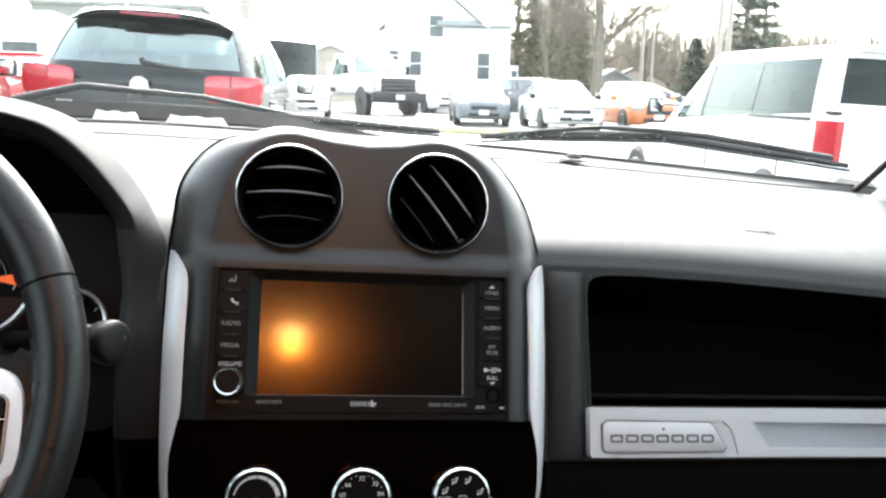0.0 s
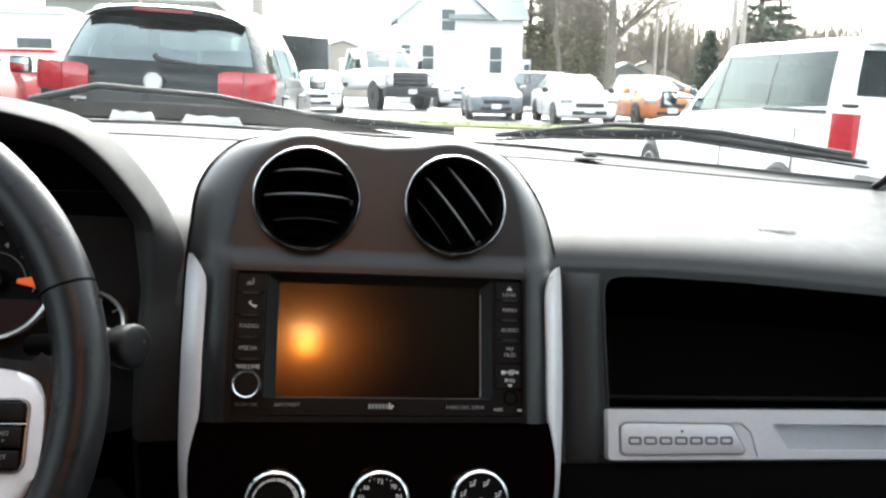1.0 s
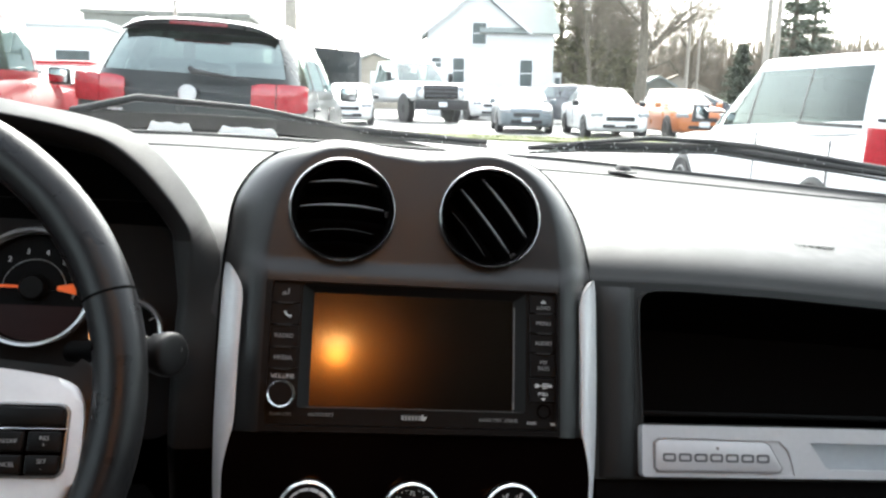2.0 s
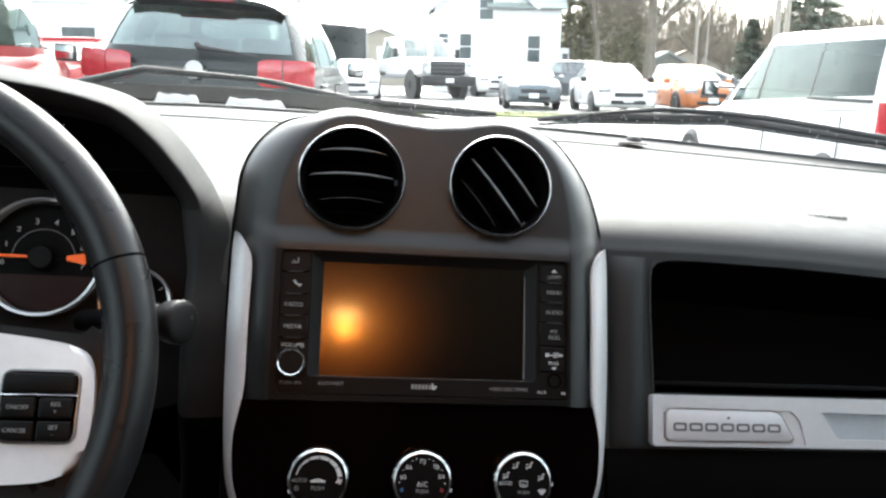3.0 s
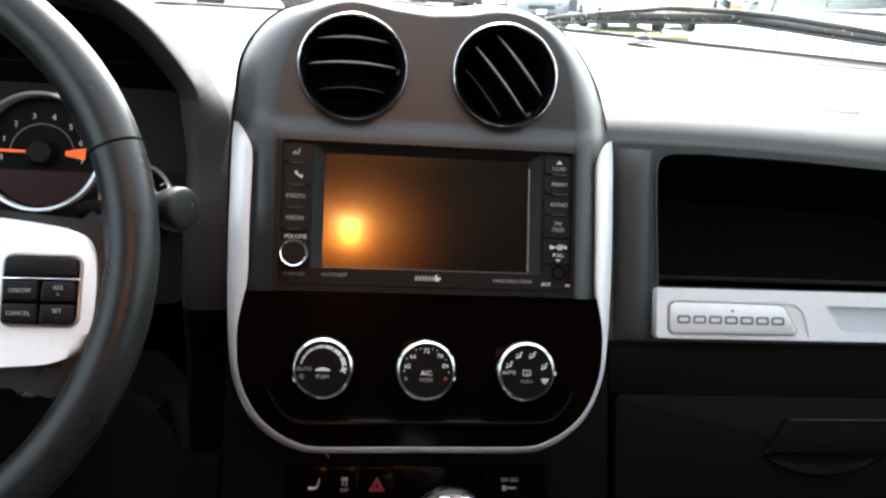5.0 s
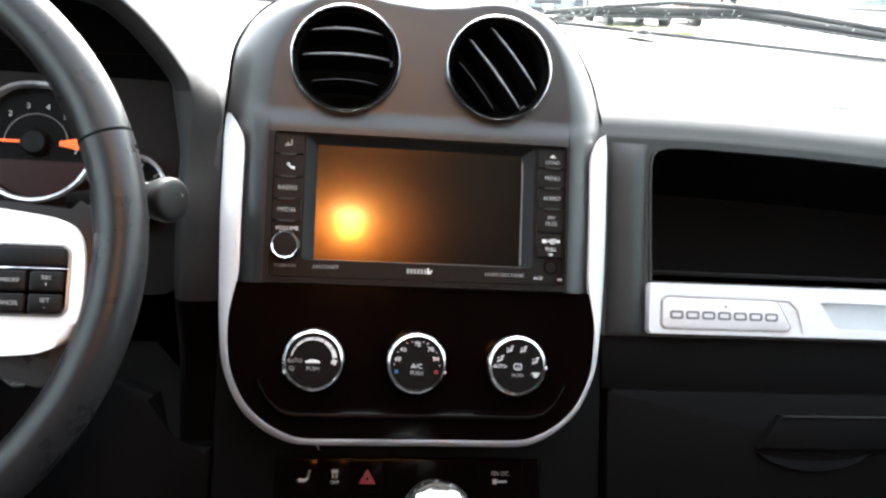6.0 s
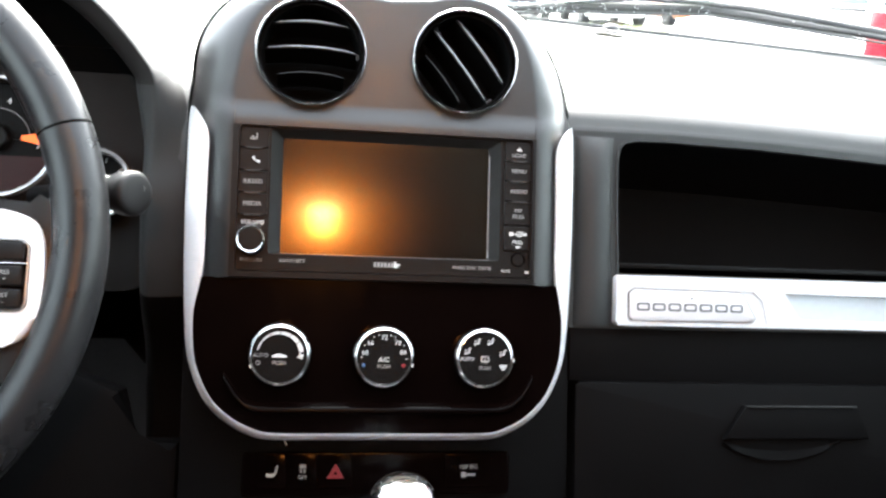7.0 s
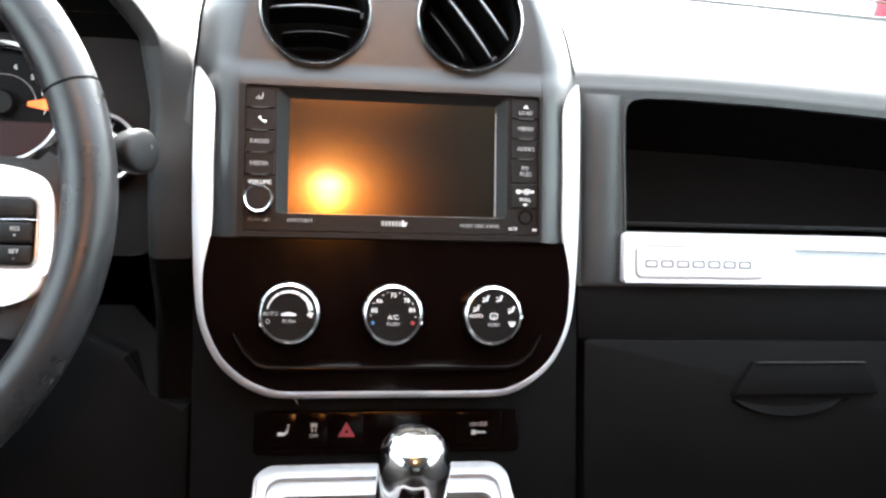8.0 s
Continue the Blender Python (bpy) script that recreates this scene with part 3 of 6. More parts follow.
# bezel of the stack: flat face that rolls back all round
HALF_FACE = [(0.1040, -0.0300), (0.1045, 0.01), (0.1050, 0.05), (0.1050, 0.078), (0.1042, 0.0880), (0.1038, 0.1010), (0.1018, 0.1205), (0.0975, 0.1375), (0.0918, 0.1495), (0.0838, 0.1595), (0.0737, 0.1672), (0.0616, 0.1712), (0.0485, 0.1718), (0.0270, 0.1675)]
SEAM_R = [(0.1425, -0.031), (0.1428, 0.01), (0.1428, 0.05), (0.1408, 0.0862), (0.1381, 0.0992), (0.1345, 0.1166), (0.1290, 0.1339), (0.1199, 0.1510), (0.1069, 0.1679), (0.0952, 0.1769), (0.0789, 0.1836), (0.0613, 0.1881), (0.0395, 0.1888), (0.0181, 0.1851)]
SEAM_L = [(0.1367, -0.031), (0.1385, 0.01), (0.1393, 0.05), (0.1390, 0.0862), (0.1383, 0.0992), (0.1373, 0.1102), (0.1357, 0.1311), (0.1312, 0.1460), (0.1215, 0.1615), (0.1068, 0.1743), (0.0886, 0.1803), (0.0744, 0.1862), (0.0579, 0.1887), (0.0270, 0.1860)]


HALF_FACE, SEAM_R, SEAM_L = [[(p.x, p.y) for p in smooth(q, 3)] for q in (HALF_FACE, SEAM_R, SEAM_L)]


def whole(half, mid_v):
    return [*half, (0.0, mid_v), *[(-x, v) for x, v in half[::-1]]]


stack = thing("centre_stack", STACK, "dark plastic centre stack with two round air vents and silver edging", "centre stack")
face = whole(HALF_FACE, 0.1650)
seam = [*SEAM_R, (0.0, 0.1844), *[(-x, v) for x, v in SEAM_L[::-1]]]
VENTS = [(-0.0552, 0.1262), (0.0522, 0.1266)]
SINK = 0.0030


def level(v):
    """The vents sit in a plate a little behind the radio; a chin above the radio joins the two."""
    k = min(1.0, max(0.0, (v - 0.0765) / 0.015))
    return -SINK * k * k * (3 - 2 * k)


upper = [(x, v) for x, v in face if v > 0.0915]
upper = [(0.1041, 0.0915), *upper, (-0.1041, 0.0915)]
bm = holed(upper, [circle(0.0362, *VENTS[0], 40), circle(0.0357, *VENTS[1], 40)], BACK + 0.005, -SINK)
part("vent_plate", bm, ROLL, stack, "dark brown-black satin face")
rows = [[(0.1046 * q / 8, v, level(v)) for q in range(-8, 9)] for v in (0.0735, 0.0765, 0.0785, 0.0805, 0.0825, 0.0845, 0.0865, 0.0885, 0.0905, 0.0916)]
part("chin", sheet(rows, 0.002), ROLL, stack, "soft upturned fold above the radio", sharp=60)
bm = holed([(0.1050, -0.0295), (0.1053, 0.0736), (-0.1053, 0.0736), (-0.1050, -0.0295)], [rrect(0.2040, 0.0990, 0.003, 0.001, 0.0240, 3)], BACK + 0.005, 0.0)
part("radio_surround", bm, KEYBLACK, stack, "dark narrow frame")
UPPER = [(0.0, 0.0), (0.05, -0.0002), (0.12, -0.0010), (0.25, -0.0034), (0.42, -0.0078), (0.60, -0.0138), (0.78, -0.0212), (0.92, -0.0285), (1.0, -0.0345)]
FLANK = [(0.0, 0.0), (0.05, -0.0001), (0.12, -0.0005), (0.25, -0.0021), (0.42, -0.0056), (0.60, -0.0116), (0.78, -0.0203), (0.92, -0.0280), (1.0, -0.0345)]
rings = []
for (k, ha), (_, hb) in zip(UPPER, FLANK):
    ring = []
    for a, b in zip(face, seam):
        w = min(1.0, max(0.0, (a[1] - 0.085) / 0.030))
        h = hb + (ha - hb) * w
        ring.append((a[0] + (b[0] - a[0]) * k, a[1] + (b[1] - a[1]) * k, level(a[1]) * (1 - k) + h))
    rings.append(ring)
top = [(p[0] * 0.995, p[1] - 0.002, -0.036) for p in rings[-1]]
top2 = [(p[0] * 0.99, p[1] - 0.004, -0.060) for p in rings[-1]]
bm = loft([*rings, top, top2], cap=False)
part("surround", bm, ROLL, stack, "rolled grey edge")
for side in (1, -1):
    run = [p for p in seam if p[0] * side > 0.084]
    part("seam", tube([(p[0] * 1.002, p[1] + 0.0006, -0.0335) for p in run], [0.0009 if abs(p[0]) > 0.105 else 0.0004 + 0.0005 * (abs(p[0]) - 0.084) / 0.021 for p in run], 6), VOID, stack, "dark joint line beside the stack")
rows = []
for k, (dh, dv, sc) in enumerate([(-0.05, 0.0, 0.985), (-0.10, -0.018, 0.97), (-0.20, -0.070, 0.93), (-0.32, -0.150, 0.9), (-0.40, -0.205, 0.88)]):
    rows.append([(x * sc, v + dv * (v > 0.02), dh) for x, v in seam[9:-9]])
part("crown", sheet(rows, 0.003), PAD, stack, "pad running back from the vents to the windscreen")

# air vents
for k, (cx, cv) in enumerate(VENTS):
    ro = 0.0390 if k == 0 else 0.0388
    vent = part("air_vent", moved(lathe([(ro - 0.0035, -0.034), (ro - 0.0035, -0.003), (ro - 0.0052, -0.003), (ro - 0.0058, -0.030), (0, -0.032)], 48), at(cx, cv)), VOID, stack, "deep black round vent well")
    prof = [(ro - 0.0036, -0.006), (ro - 0.0033, 0.0010), (ro - 0.0027, 0.0030), (ro - 0.0019, 0.0038), (ro - 0.0011, 0.0030), (ro - 0.0005, 0.0012), (ro - 0.0003, -0.001), (ro - 0.001, -0.004)]
    bm = bmesh.new()
    n = 64
    loft([[(r * math.cos(2 * math.pi * i / n), r * math.sin(2 * math.pi * i / n), h) for i in range(n)] for r, h in prof], cap=False, bm=bm)
    part("ring", moved(bm, at(cx, cv)), VENTCHROME, vent, "bright chrome ring")
    ri = ro - 0.006
    ang = 0.0 if k == 0 else radians(-52)
    for j, off in enumerate((0.0195, 0.0015, -0.0165) if k == 0 else (0.0144, -0.0038, -0.0200)):
        half = math.sqrt(max(1e-6, ri * ri - off * off)) * (0.97 if j < 2 else 0.8)
        rows = []
        for q in range(9):
            s = q / 8 * 2 - 1
            bow = 0.0025 * (1 - s * s) if k == 0 else 0.001 * (1 - s * s)
            rows.append([(half * s, off + bow + dy, h) for dy, h in ((0.0006, -0.006), (0.0008, -0.0085), (-0.004, -0.026))])
        bm = sheet(rows, 0.0012)
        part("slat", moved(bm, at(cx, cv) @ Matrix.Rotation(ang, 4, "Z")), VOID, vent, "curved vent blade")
        # pale tapering line painted in for the glint on the blade's front edge
        edge = [(half * 0.94 * s, off + 0.0010 + (0.0025 if k == 0 else 0.001) * (1 - s * s), -0.0055) for s in [q / 10 * 2 - 1 for q in range(11)]]
        part("slat_glint", moved(tube(edge, [0.0002 + (0.00055 if j < 2 else 0.0001) * (1 - abs(q / 5 - 1) ** 2) for q in range(11)], 6), at(cx, cv) @ Matrix.Rotation(ang, 4, "Z")), SLATEDGE if j < 2 else BEZEL, vent, "pale line for the glint along a blade")
    bm = tube([(cx - 0.001 + ri * math.cos(ang + q), cv + ri * math.sin(ang + q), -0.007) for q in (-0.06, 0.0, 0.06)], 0.0012, 8)
    part("pivot", bm, BEZEL, vent)

# silver edging: a U of tapering width
HALF_OUT = [(0.1350, 0.0857), (0.1358, 0.0755), (0.1360, 0.0640), (0.1360, 0.0400), (0.1360, 0.0150), (0.1353, -0.0180), (0.1348, -0.0310), (0.1342, -0.0450), (0.1332, -0.0600), (0.1308, -0.0820), (0.1253, -0.0996), (0.1165, -0.1155), (0.1035, -0.1278), (0.0890, -0.1357), (0.0735, -0.1390), (0.0380, -0.1392)]
HALF_IN = [(0.1312, 0.0838), (0.1254, 0.0754), (0.1215, 0.0645), (0.1213, 0.0420), (0.1215, 0.0150), (0.1213, -0.0180), (0.1225, -0.0300), (0.1250, -0.0428), (0.1268, -0.0570), (0.1254, -0.0810), (0.1204, -0.0975), (0.1120, -0.1120), (0.0997, -0.1233), (0.0860, -0.1305), (0.0725, -0.1337), (0.0380, -0.1339)]


pair = [(Vector((*o, -0.011)), Vector((*i, -0.002))) for o, i in zip(HALF_OUT, HALF_IN)]
outs, ins = smooth([p[0] for p in pair], 4), smooth([p[1] for p in pair], 4)
flip = lambda pts: [Vector((-p.x, p.y, p.z)) for p in pts[::-1]]
outs, ins = [*outs, *flip(outs)], [*ins, *flip(ins)]
rows = []
for o3, i3 in zip(outs, ins):
    w = (o3 - i3).length * 0.10
    c = o3.lerp(i3, 0.5)
    rows.append([o3 - Vector((0, 0, 0.012)), o3, o3.lerp(i3, 0.14) + Vector((0, 0, w)), c + Vector((0, 0, w * 1.6)), o3.lerp(i3, 0.86) + Vector((0, 0, w)), i3, i3 - Vector((0, 0, 0.012))])
bm = loft(rows, closed=False)
bmesh.ops.recalc_face_normals(bm, faces=bm.faces)
part("silver_edging", bm, SILVER, stack, "satin silver edging, broad beside the radio and thin below", sharp=50)

# lower panel with the climate dials
panel = [(p.x, p.y) for p in ins if p.y < -0.0285]
part("lower_panel", prism(panel, -0.03, -0.0035), GLOSSBLACK, stack, "glossy black dial panel")
rows = []
for dv, h in ((0.0062, -0.0042), (0.0045, -0.0012), (0.0030, 0.0012), (0.0012, 0.0022), (-0.0004, 0.0018), (-0.0014, -0.0005), (-0.0018, -0.0042)):
    rows.append([(x, -0.1188 + dv + 0.022 * max(0.0, (abs(x) - 0.080) / 0.0255) ** 2.4, h if abs(x) < 0.1 else h - (abs(x) - 0.1) * 0.6) for x in [0.1055 * (i / 28 * 2 - 1) for i in range(29)]])
part("panel_ledge", loft(rows, closed=False), GLOSSBLACK, stack, "low moulded ledge under the dials", sharp=70)

hvac = thing("climate_control", STACK, "three round black climate dials with chrome rims", "car control")
DIALS = [(-0.0690, -0.0805), (0.0, -0.0810), (0.0690, -0.0810)]
for k, (cx, cv) in enumerate(DIALS):
    n = 56
    bm = lathe([(0.01972, -0.00346), (0.01955, 0.00692), (0.01868, 0.00934), (0.01799, 0.01003), (0, 0.01003)], n)
    dial = part("dial", moved(bm, at(cx, cv)), DIALBLACK, hvac, "black rotary dial")
    prof = [(0.01989, -0.00303), (0.02128, -0.00216), (0.02145, 0.0026), (0.02137, 0.00562), (0.02093, 0.00735), (0.02024, 0.00882), (0.01938, 0.00995), (0.01842, 0.01055), (0.01808, 0.01055), (0.01791, 0.00778)]
    bm = loft([[(r * math.cos(2 * math.pi * i / n), r * math.sin(2 * math.pi * i / n), h) for i in range(n)] for r, h in prof], cap=False)
    part("rim", moved(bm, at(cx, cv)), CHROME, dial, "chrome rim")
    F = at(cx, cv, 0.01012)
    a = radians((203, -16, -3)[k])
    bars("pointer", [(0, 0, 0.00294, 0.00208)], F @ at(0.0192 * math.cos(a), 0.0192 * math.sin(a), -0.00173) @ Matrix.Rotation(a, 4, "Z"), MARK, dial, 0.0013)
    if k == 0:
        for i in range(6):
            a0, a1 = radians(168 - 27 * i), radians(168 - 27 * i - 24.5)
            w0, w1 = 0.00035 + 0.00019 * i, 0.00035 + 0.00019 * (i + 1)
            bm = bmesh.new()
            q = [[((0.01436 + s * (w0 + (w1 - w0) * u)) * math.cos(a0 + (a1 - a0) * u), (0.01436 + s * (w0 + (w1 - w0) * u)) * math.sin(a0 + (a1 - a0) * u)) for u in (0, 0.25, 0.5, 0.75, 1)] for s in (-1, 1)]
            prism([*q[0], *q[1][::-1]], 0, 0.00035, bm=bm)
            part("fan_scale", bm, MARK, dial, m=F)
        lettering("print", "AUTO", 0.00363, F @ at(-0.01211, -0.00043), DIMMARK, dial)
        lettering("print", "PUSH", 0.00363, F @ at(0.0, -0.0054), DIMMARK, dial)
        part("print", moved(tube([(-0.00415 + 0.0083 * i / 8, 0.00138 * math.sin(math.pi * i / 8), 0) for i in range(9)], 0.00043, 6), F @ at(0, -0.00104)), MARK, dial, "car outline mark")
        part("print", moved(tube([(-0.00484, -0.00104, 0), (0.00484, -0.00104, 0)], 0.00061, 6), F), MARK, dial)
        part("print", moved(band(circle(0.00147, n=16), circle(0.00104, n=16), 0, 0.00035), F @ at(-0.01367, -0.00536)), DIMMARK, dial)
        for q in range(4):
            bars("print", [(0.00121, 0, 0.0019, 0.00121)], F @ at(0.01384, -0.00069) @ Matrix.Rotation(radians(90 * q + 20), 4, "Z"), MARK, dial)
    if k == 1:
        for word, ang in (("60", 168), ("66", 135), ("72", 90), ("78", 47), ("84", 14)):
            lettering("print", word, 0.00432, F @ at(0.01315 * math.cos(radians(ang)), 0.01297 * math.sin(radians(ang))), MARK, dial)
        for ang in (150, 118, 106, 74, 62, 30, 182, -4):
            bars("print", [(0, 0, 0.00069, 0.00069)], F @ at(0.01522 * math.cos(radians(ang)), 0.01522 * math.sin(radians(ang))), MARK, dial)
        lettering("print", "A/C", 0.0045, F @ at(0, -0.0019), MARK, dial)
        lettering("print", "PUSH", 0.00363, F @ at(0, -0.0064), DIMMARK, dial)
        part("print", moved(prism(circle(0.00138, n=14), 0, 0.00035), F @ at(0.01315, -0.00554)), REDMARK, dial, "red warm mark")
        part("print", moved(prism(circle(0.00121, n=14), 0, 0.00035), F @ at(-0.01367, -0.00554)), BLUEMARK, dial, "blue cool mark")
    if k == 2:
        for ix, iv in ((-0.0122, 0.0047), (-0.0056, 0.0112), (0.0038, 0.0114), (0.0122, 0.0038)):
            c = F @ at(ix, iv)
            bars("print", [(-0.0013, 0.0005, 0.0016, 0.0006), (0.0010, 0.0003, 0.0009, 0.0028), (0.0018, 0.0018, 0.0011, 0.0010), (-0.0003, -0.0012, 0.0028, 0.0008), (-0.0016, -0.0017, 0.0008, 0.0016)], c, MARK, dial)
        lettering("print", "AUTO", 0.0034, F @ at(-0.0125, -0.0006), MARK, dial)
        lettering("print", "PUSH", 0.0034, F @ at(0.0, -0.0066), DIMMARK, dial)
        part("print", moved(band(rrect(0.0054, 0.0038, 0.0007, n=2), rrect(0.0044, 0.0028, 0.0004, n=2), 0, 0.0004), F @ at(0, -0.0006)), MARK, dial)
        bars("print", [(0, -0.0009, 0.0016, 0.0022), (0, -0.0024, 0.0030, 0.0005)], F @ at(0, -0.0006), DIMMARK, dial)
        bars("print", [(0, 0.0012, 0.0052, 0.0009), (0, 0.0, 0.0040, 0.0009), (0, -0.0012, 0.0022, 0.0009)], F @ at(0.0127, -0.0061), MARK, dial)

# ---- the radio ----
radio = thing("car_radio", STACK, "black touchscreen car radio with two columns of keys, screen dark", "car radio")
DISP = (0.1445, 0.0795, 0.0004, 0.0273)
bm = holed(rrect(0.2090, 0.0985, 0.003, 0.001, 0.0245, 3), [rrect(0.1605, 0.0860, 0.002, 0.0004, 0.0295, 3)], -0.022, -0.0045)
part("faceplate", bm, KEYBLACK, radio, "black faceplate")
bm = loft([[(x, y, -0.0045) for x, y in rrect(0.1605, 0.0860, 0.002, 0.0004, 0.0295, 3)], [(x, y, -0.0105) for x, y in rrect(DISP[0] + 0.0005, DISP[1] + 0.0005, 0.0015, DISP[2], DISP[3], 3)]], cap=False)
part("screen_frame", bm, material("grey_screen_frame", (0.0065, 0.0060, 0.0056), 0.5, vary=0.08, spec=0.12), radio, "sloping dark grey screen frame")
SCREEN = material("dark_touchscreen", (0.003, 0.0025, 0.002), 0.3, vary=0.05, scale=200, spec=0.0)
# an etched plastic film over the display: a soft wide lobe and two tighter ones
nt = SCREEN.node_tree
film_sum = nt.nodes["Principled BSDF"].outputs["BSDF"]
for tint, rough, kind in (((0.0270, 0.0170, 0.0085), 0.225, "BECKMANN"), ((0.025, 0.0225, 0.018), 0.145, "GGX"), ((0.024, 0.0245, 0.023), 0.092, "GGX")):
    lobe = nt.nodes.new("ShaderNodeBsdfAnisotropic")
    lobe.distribution = kind
    lobe.inputs["Color"].default_value = (*tint, 1)
    lobe.inputs["Roughness"].default_value = rough
    both = nt.nodes.new("ShaderNodeAddShader")
    nt.links.new(film_sum, both.inputs[0])
    nt.links.new(lobe.outputs["BSDF"], both.inputs[1])
    film_sum = both.outputs["Shader"]
nt.links.new(film_sum, nt.nodes["Material Output"].inputs["Surface"])
rows = []
for j in range(17):
    v = (j / 16 * 2 - 1)
    rows.append([(DISP[2] + u * DISP[0] / 2, DISP[3] + v * DISP[1] / 2, -0.0105 - (v * DISP[1] / 2) ** 2 / (2 * 2.86) - (u * DISP[0] / 2) ** 2 / (2 * 10.0)) for u in [i / 20 * 2 - 1 for i in range(21)]])
bm = loft(rows, closed=False)
part("screen", bm, SCREEN, radio, "dark faintly bowed touchscreen")


# highlights on the frame's bottom and right edges, laid on as pale strips
for name, rects in (("screen_glint", [(DISP[2], DISP[3] - DISP[1] / 2 - 0.0006, DISP[0] + 0.002, 0.0007)]), ("screen_glint", [(DISP[2] + DISP[0] / 2 + 0.0006, DISP[3] - 0.002, 0.0007, DISP[1] - 0.006)])):
    bars(name, rects, at(0, 0, -0.0098), SLATEDGE, radio, 0.0006)


def radio_key(cx, cv, w, h, word=None, size=0.0042, lift=0.0):
    key = part("key", prism(rrect(w, h, 0.0008, cx, cv, 2), -0.0048, -0.0028 + lift, 0.0005, 1), KEYBLACK, radio, "flat black key")
    if word:
        lines = word.split("|")
        for i, t in enumerate(lines):
            lettering("print", t, size, at(cx, cv + (len(lines) - 1 - 2 * i) * size * 0.52, -0.0026 + lift), DIMMARK, key)
    return key


LX, RX = -0.0912, 0.0936
edges = [0.0725, 0.0581, 0.0427, 0.0275, 0.0125]
for i, word in enumerate((None, None, "RADIO", "MEDIA")):
    cv = (edges[i] + edges[i + 1]) / 2
    k = radio_key(LX, cv, 0.0200, edges[i] - edges[i + 1] - 0.0006, word)
    bars("ridge", [(0, 0, 0.0105, 0.0012)], at(LX, edges[i + 1], -0.0030), CHEEK, k, 0.0016)
    if i == 0:
        bars("print", [(0.0016, 0.0012, 0.0008, 0.0034), (0.0005, -0.0008, 0.0020, 0.0009), (-0.0010, -0.0002, 0.0009, 0.0026), (-0.0024, -0.0008, 0.0007, 0.0018)], at(LX, cv, -0.0027), DIMMARK, k)
    if i == 1:
        bm = tube([(-0.0022, 0.0016, 0), (-0.0014, -0.0002, 0), (0.0004, -0.0014, 0), (0.0024, -0.0018, 0)], [0.0011, 0.0006, 0.0006, 0.0012], 8)
        part("print", moved(bm, at(LX + 0.0018, cv, -0.0027)), MARK, k, "telephone mark")
lettering("print", "VOLUME", 0.0040, at(LX + 0.0006, 0.0075, -0.0044), MARK, radio)
lettering("print", "PUSH ON", 0.0034, at(LX + 0.0005, -0.0180, -0.0044), DIMMARK, radio)
bm = lathe([(0.0098, -0.004), (0.0098, -0.001), (0.0090, 0.002), (0.0086, 0.0085), (0.0076, 0.0102), (0, 0.0104)], 40)
knob = part("volume_knob", moved(bm, at(-0.0909, -0.0046, -0.002)), KEYBLACK, radio, "black volume knob")
n = 40
bm = loft([[(r * math.cos(2 * math.pi * i / n), r * math.sin(2 * math.pi * i / n), h) for i in range(n)] for r, h in ((0.0088, 0.004), (0.0097, 0.005), (0.0098, 0.0074), (0.0093, 0.0096), (0.0086, 0.0106), (0.0080, 0.0102), (0.0076, 0.0088))], cap=False)
part("rim", moved(bm, at(-0.0909, -0.0046, -0.002)), material("bright_knob_chrome", (0.70, 0.70, 0.71), 0.16, metal=1.0, vary=0.06), knob, "satin chrome knob rim")
edges = [0.0722, 0.0578, 0.0435, 0.0289, 0.0118, -0.0060]
for i, word in enumerate(("LOAD", "MENU", "AUDIO", "MY|FILES", None)):
    cv = (edges[i] + edges[i + 1]) / 2
    k = radio_key(RX, cv, 0.0205, edges[i] - edges[i + 1] - 0.0006, word if i else None, 0.0040)
    if i < 3:
        bars("ridge", [(0, 0, 0.0105, 0.0012)], at(RX, edges[i + 1], -0.0030), CHEEK, k, 0.0016)
    if i == 0:
        lettering("print", word, 0.0038, at(RX, cv - 0.0030, -0.0026), DIMMARK, k)
        part("print", moved(prism([(-0.0022, 0), (0.0022, 0), (0, 0.0024)], 0, 0.0004), at(RX, cv + 0.0004, -0.0028)), MARK, k, "eject mark")
    if i == 4:
        bars("print", [(0, 0, 0.0110, 0.0008), (0.0014, 0.0014, 0.0044, 0.0007), (0.0010, -0.0014, 0.0036, 0.0007), (-0.0050, 0, 0.0026, 0.0026), (0.0052, 0, 0.0020, 0.0018)], at(RX, cv + 0.0030, -0.0027), MARK, k)
        lettering("print", "PULL", 0.0036, at(RX, cv - 0.0028, -0.0026), MARK, k)
        part("print", moved(prism([(-0.0020, 0), (0, -0.0018), (0.0020, 0)], 0, 0.0004), at(RX, cv - 0.0056, -0.0028)), MARK, k)
part("socket", moved(lathe([(0.0052, -0.0002), (0.0050, 0.0006), (0.0042, 0.0006), (0.0040, -0.003), (0, -0.003)], 28), at(RX + 0.0007, -0.0122, -0.0044)), GLOSSBLACK, radio, "round jack socket")
lettering("print", "AUX", 0.0032, at(0.0853, -0.0205, -0.0044), MARK, radio)
bars("print", [(0, 0, 0.0032, 0.0016)], at(0.1010, -0.0209, -0.0044), MARK, radio)
lettering("print", "ANTITHEFT", 0.0034, at(-0.0634, -0.0180, -0.0044), DIMMARK, radio)
lettering("print", "HARD DISC DRIVE", 0.0034, at(0.0612, -0.0191, -0.0044), DIMMARK, radio)
bars("print", [(-0.0035 + 0.0024 * i, 0, 0.0017, 0.0032) for i in range(6)], at(-0.0034, -0.0187, -0.0044), DIMMARK, radio)
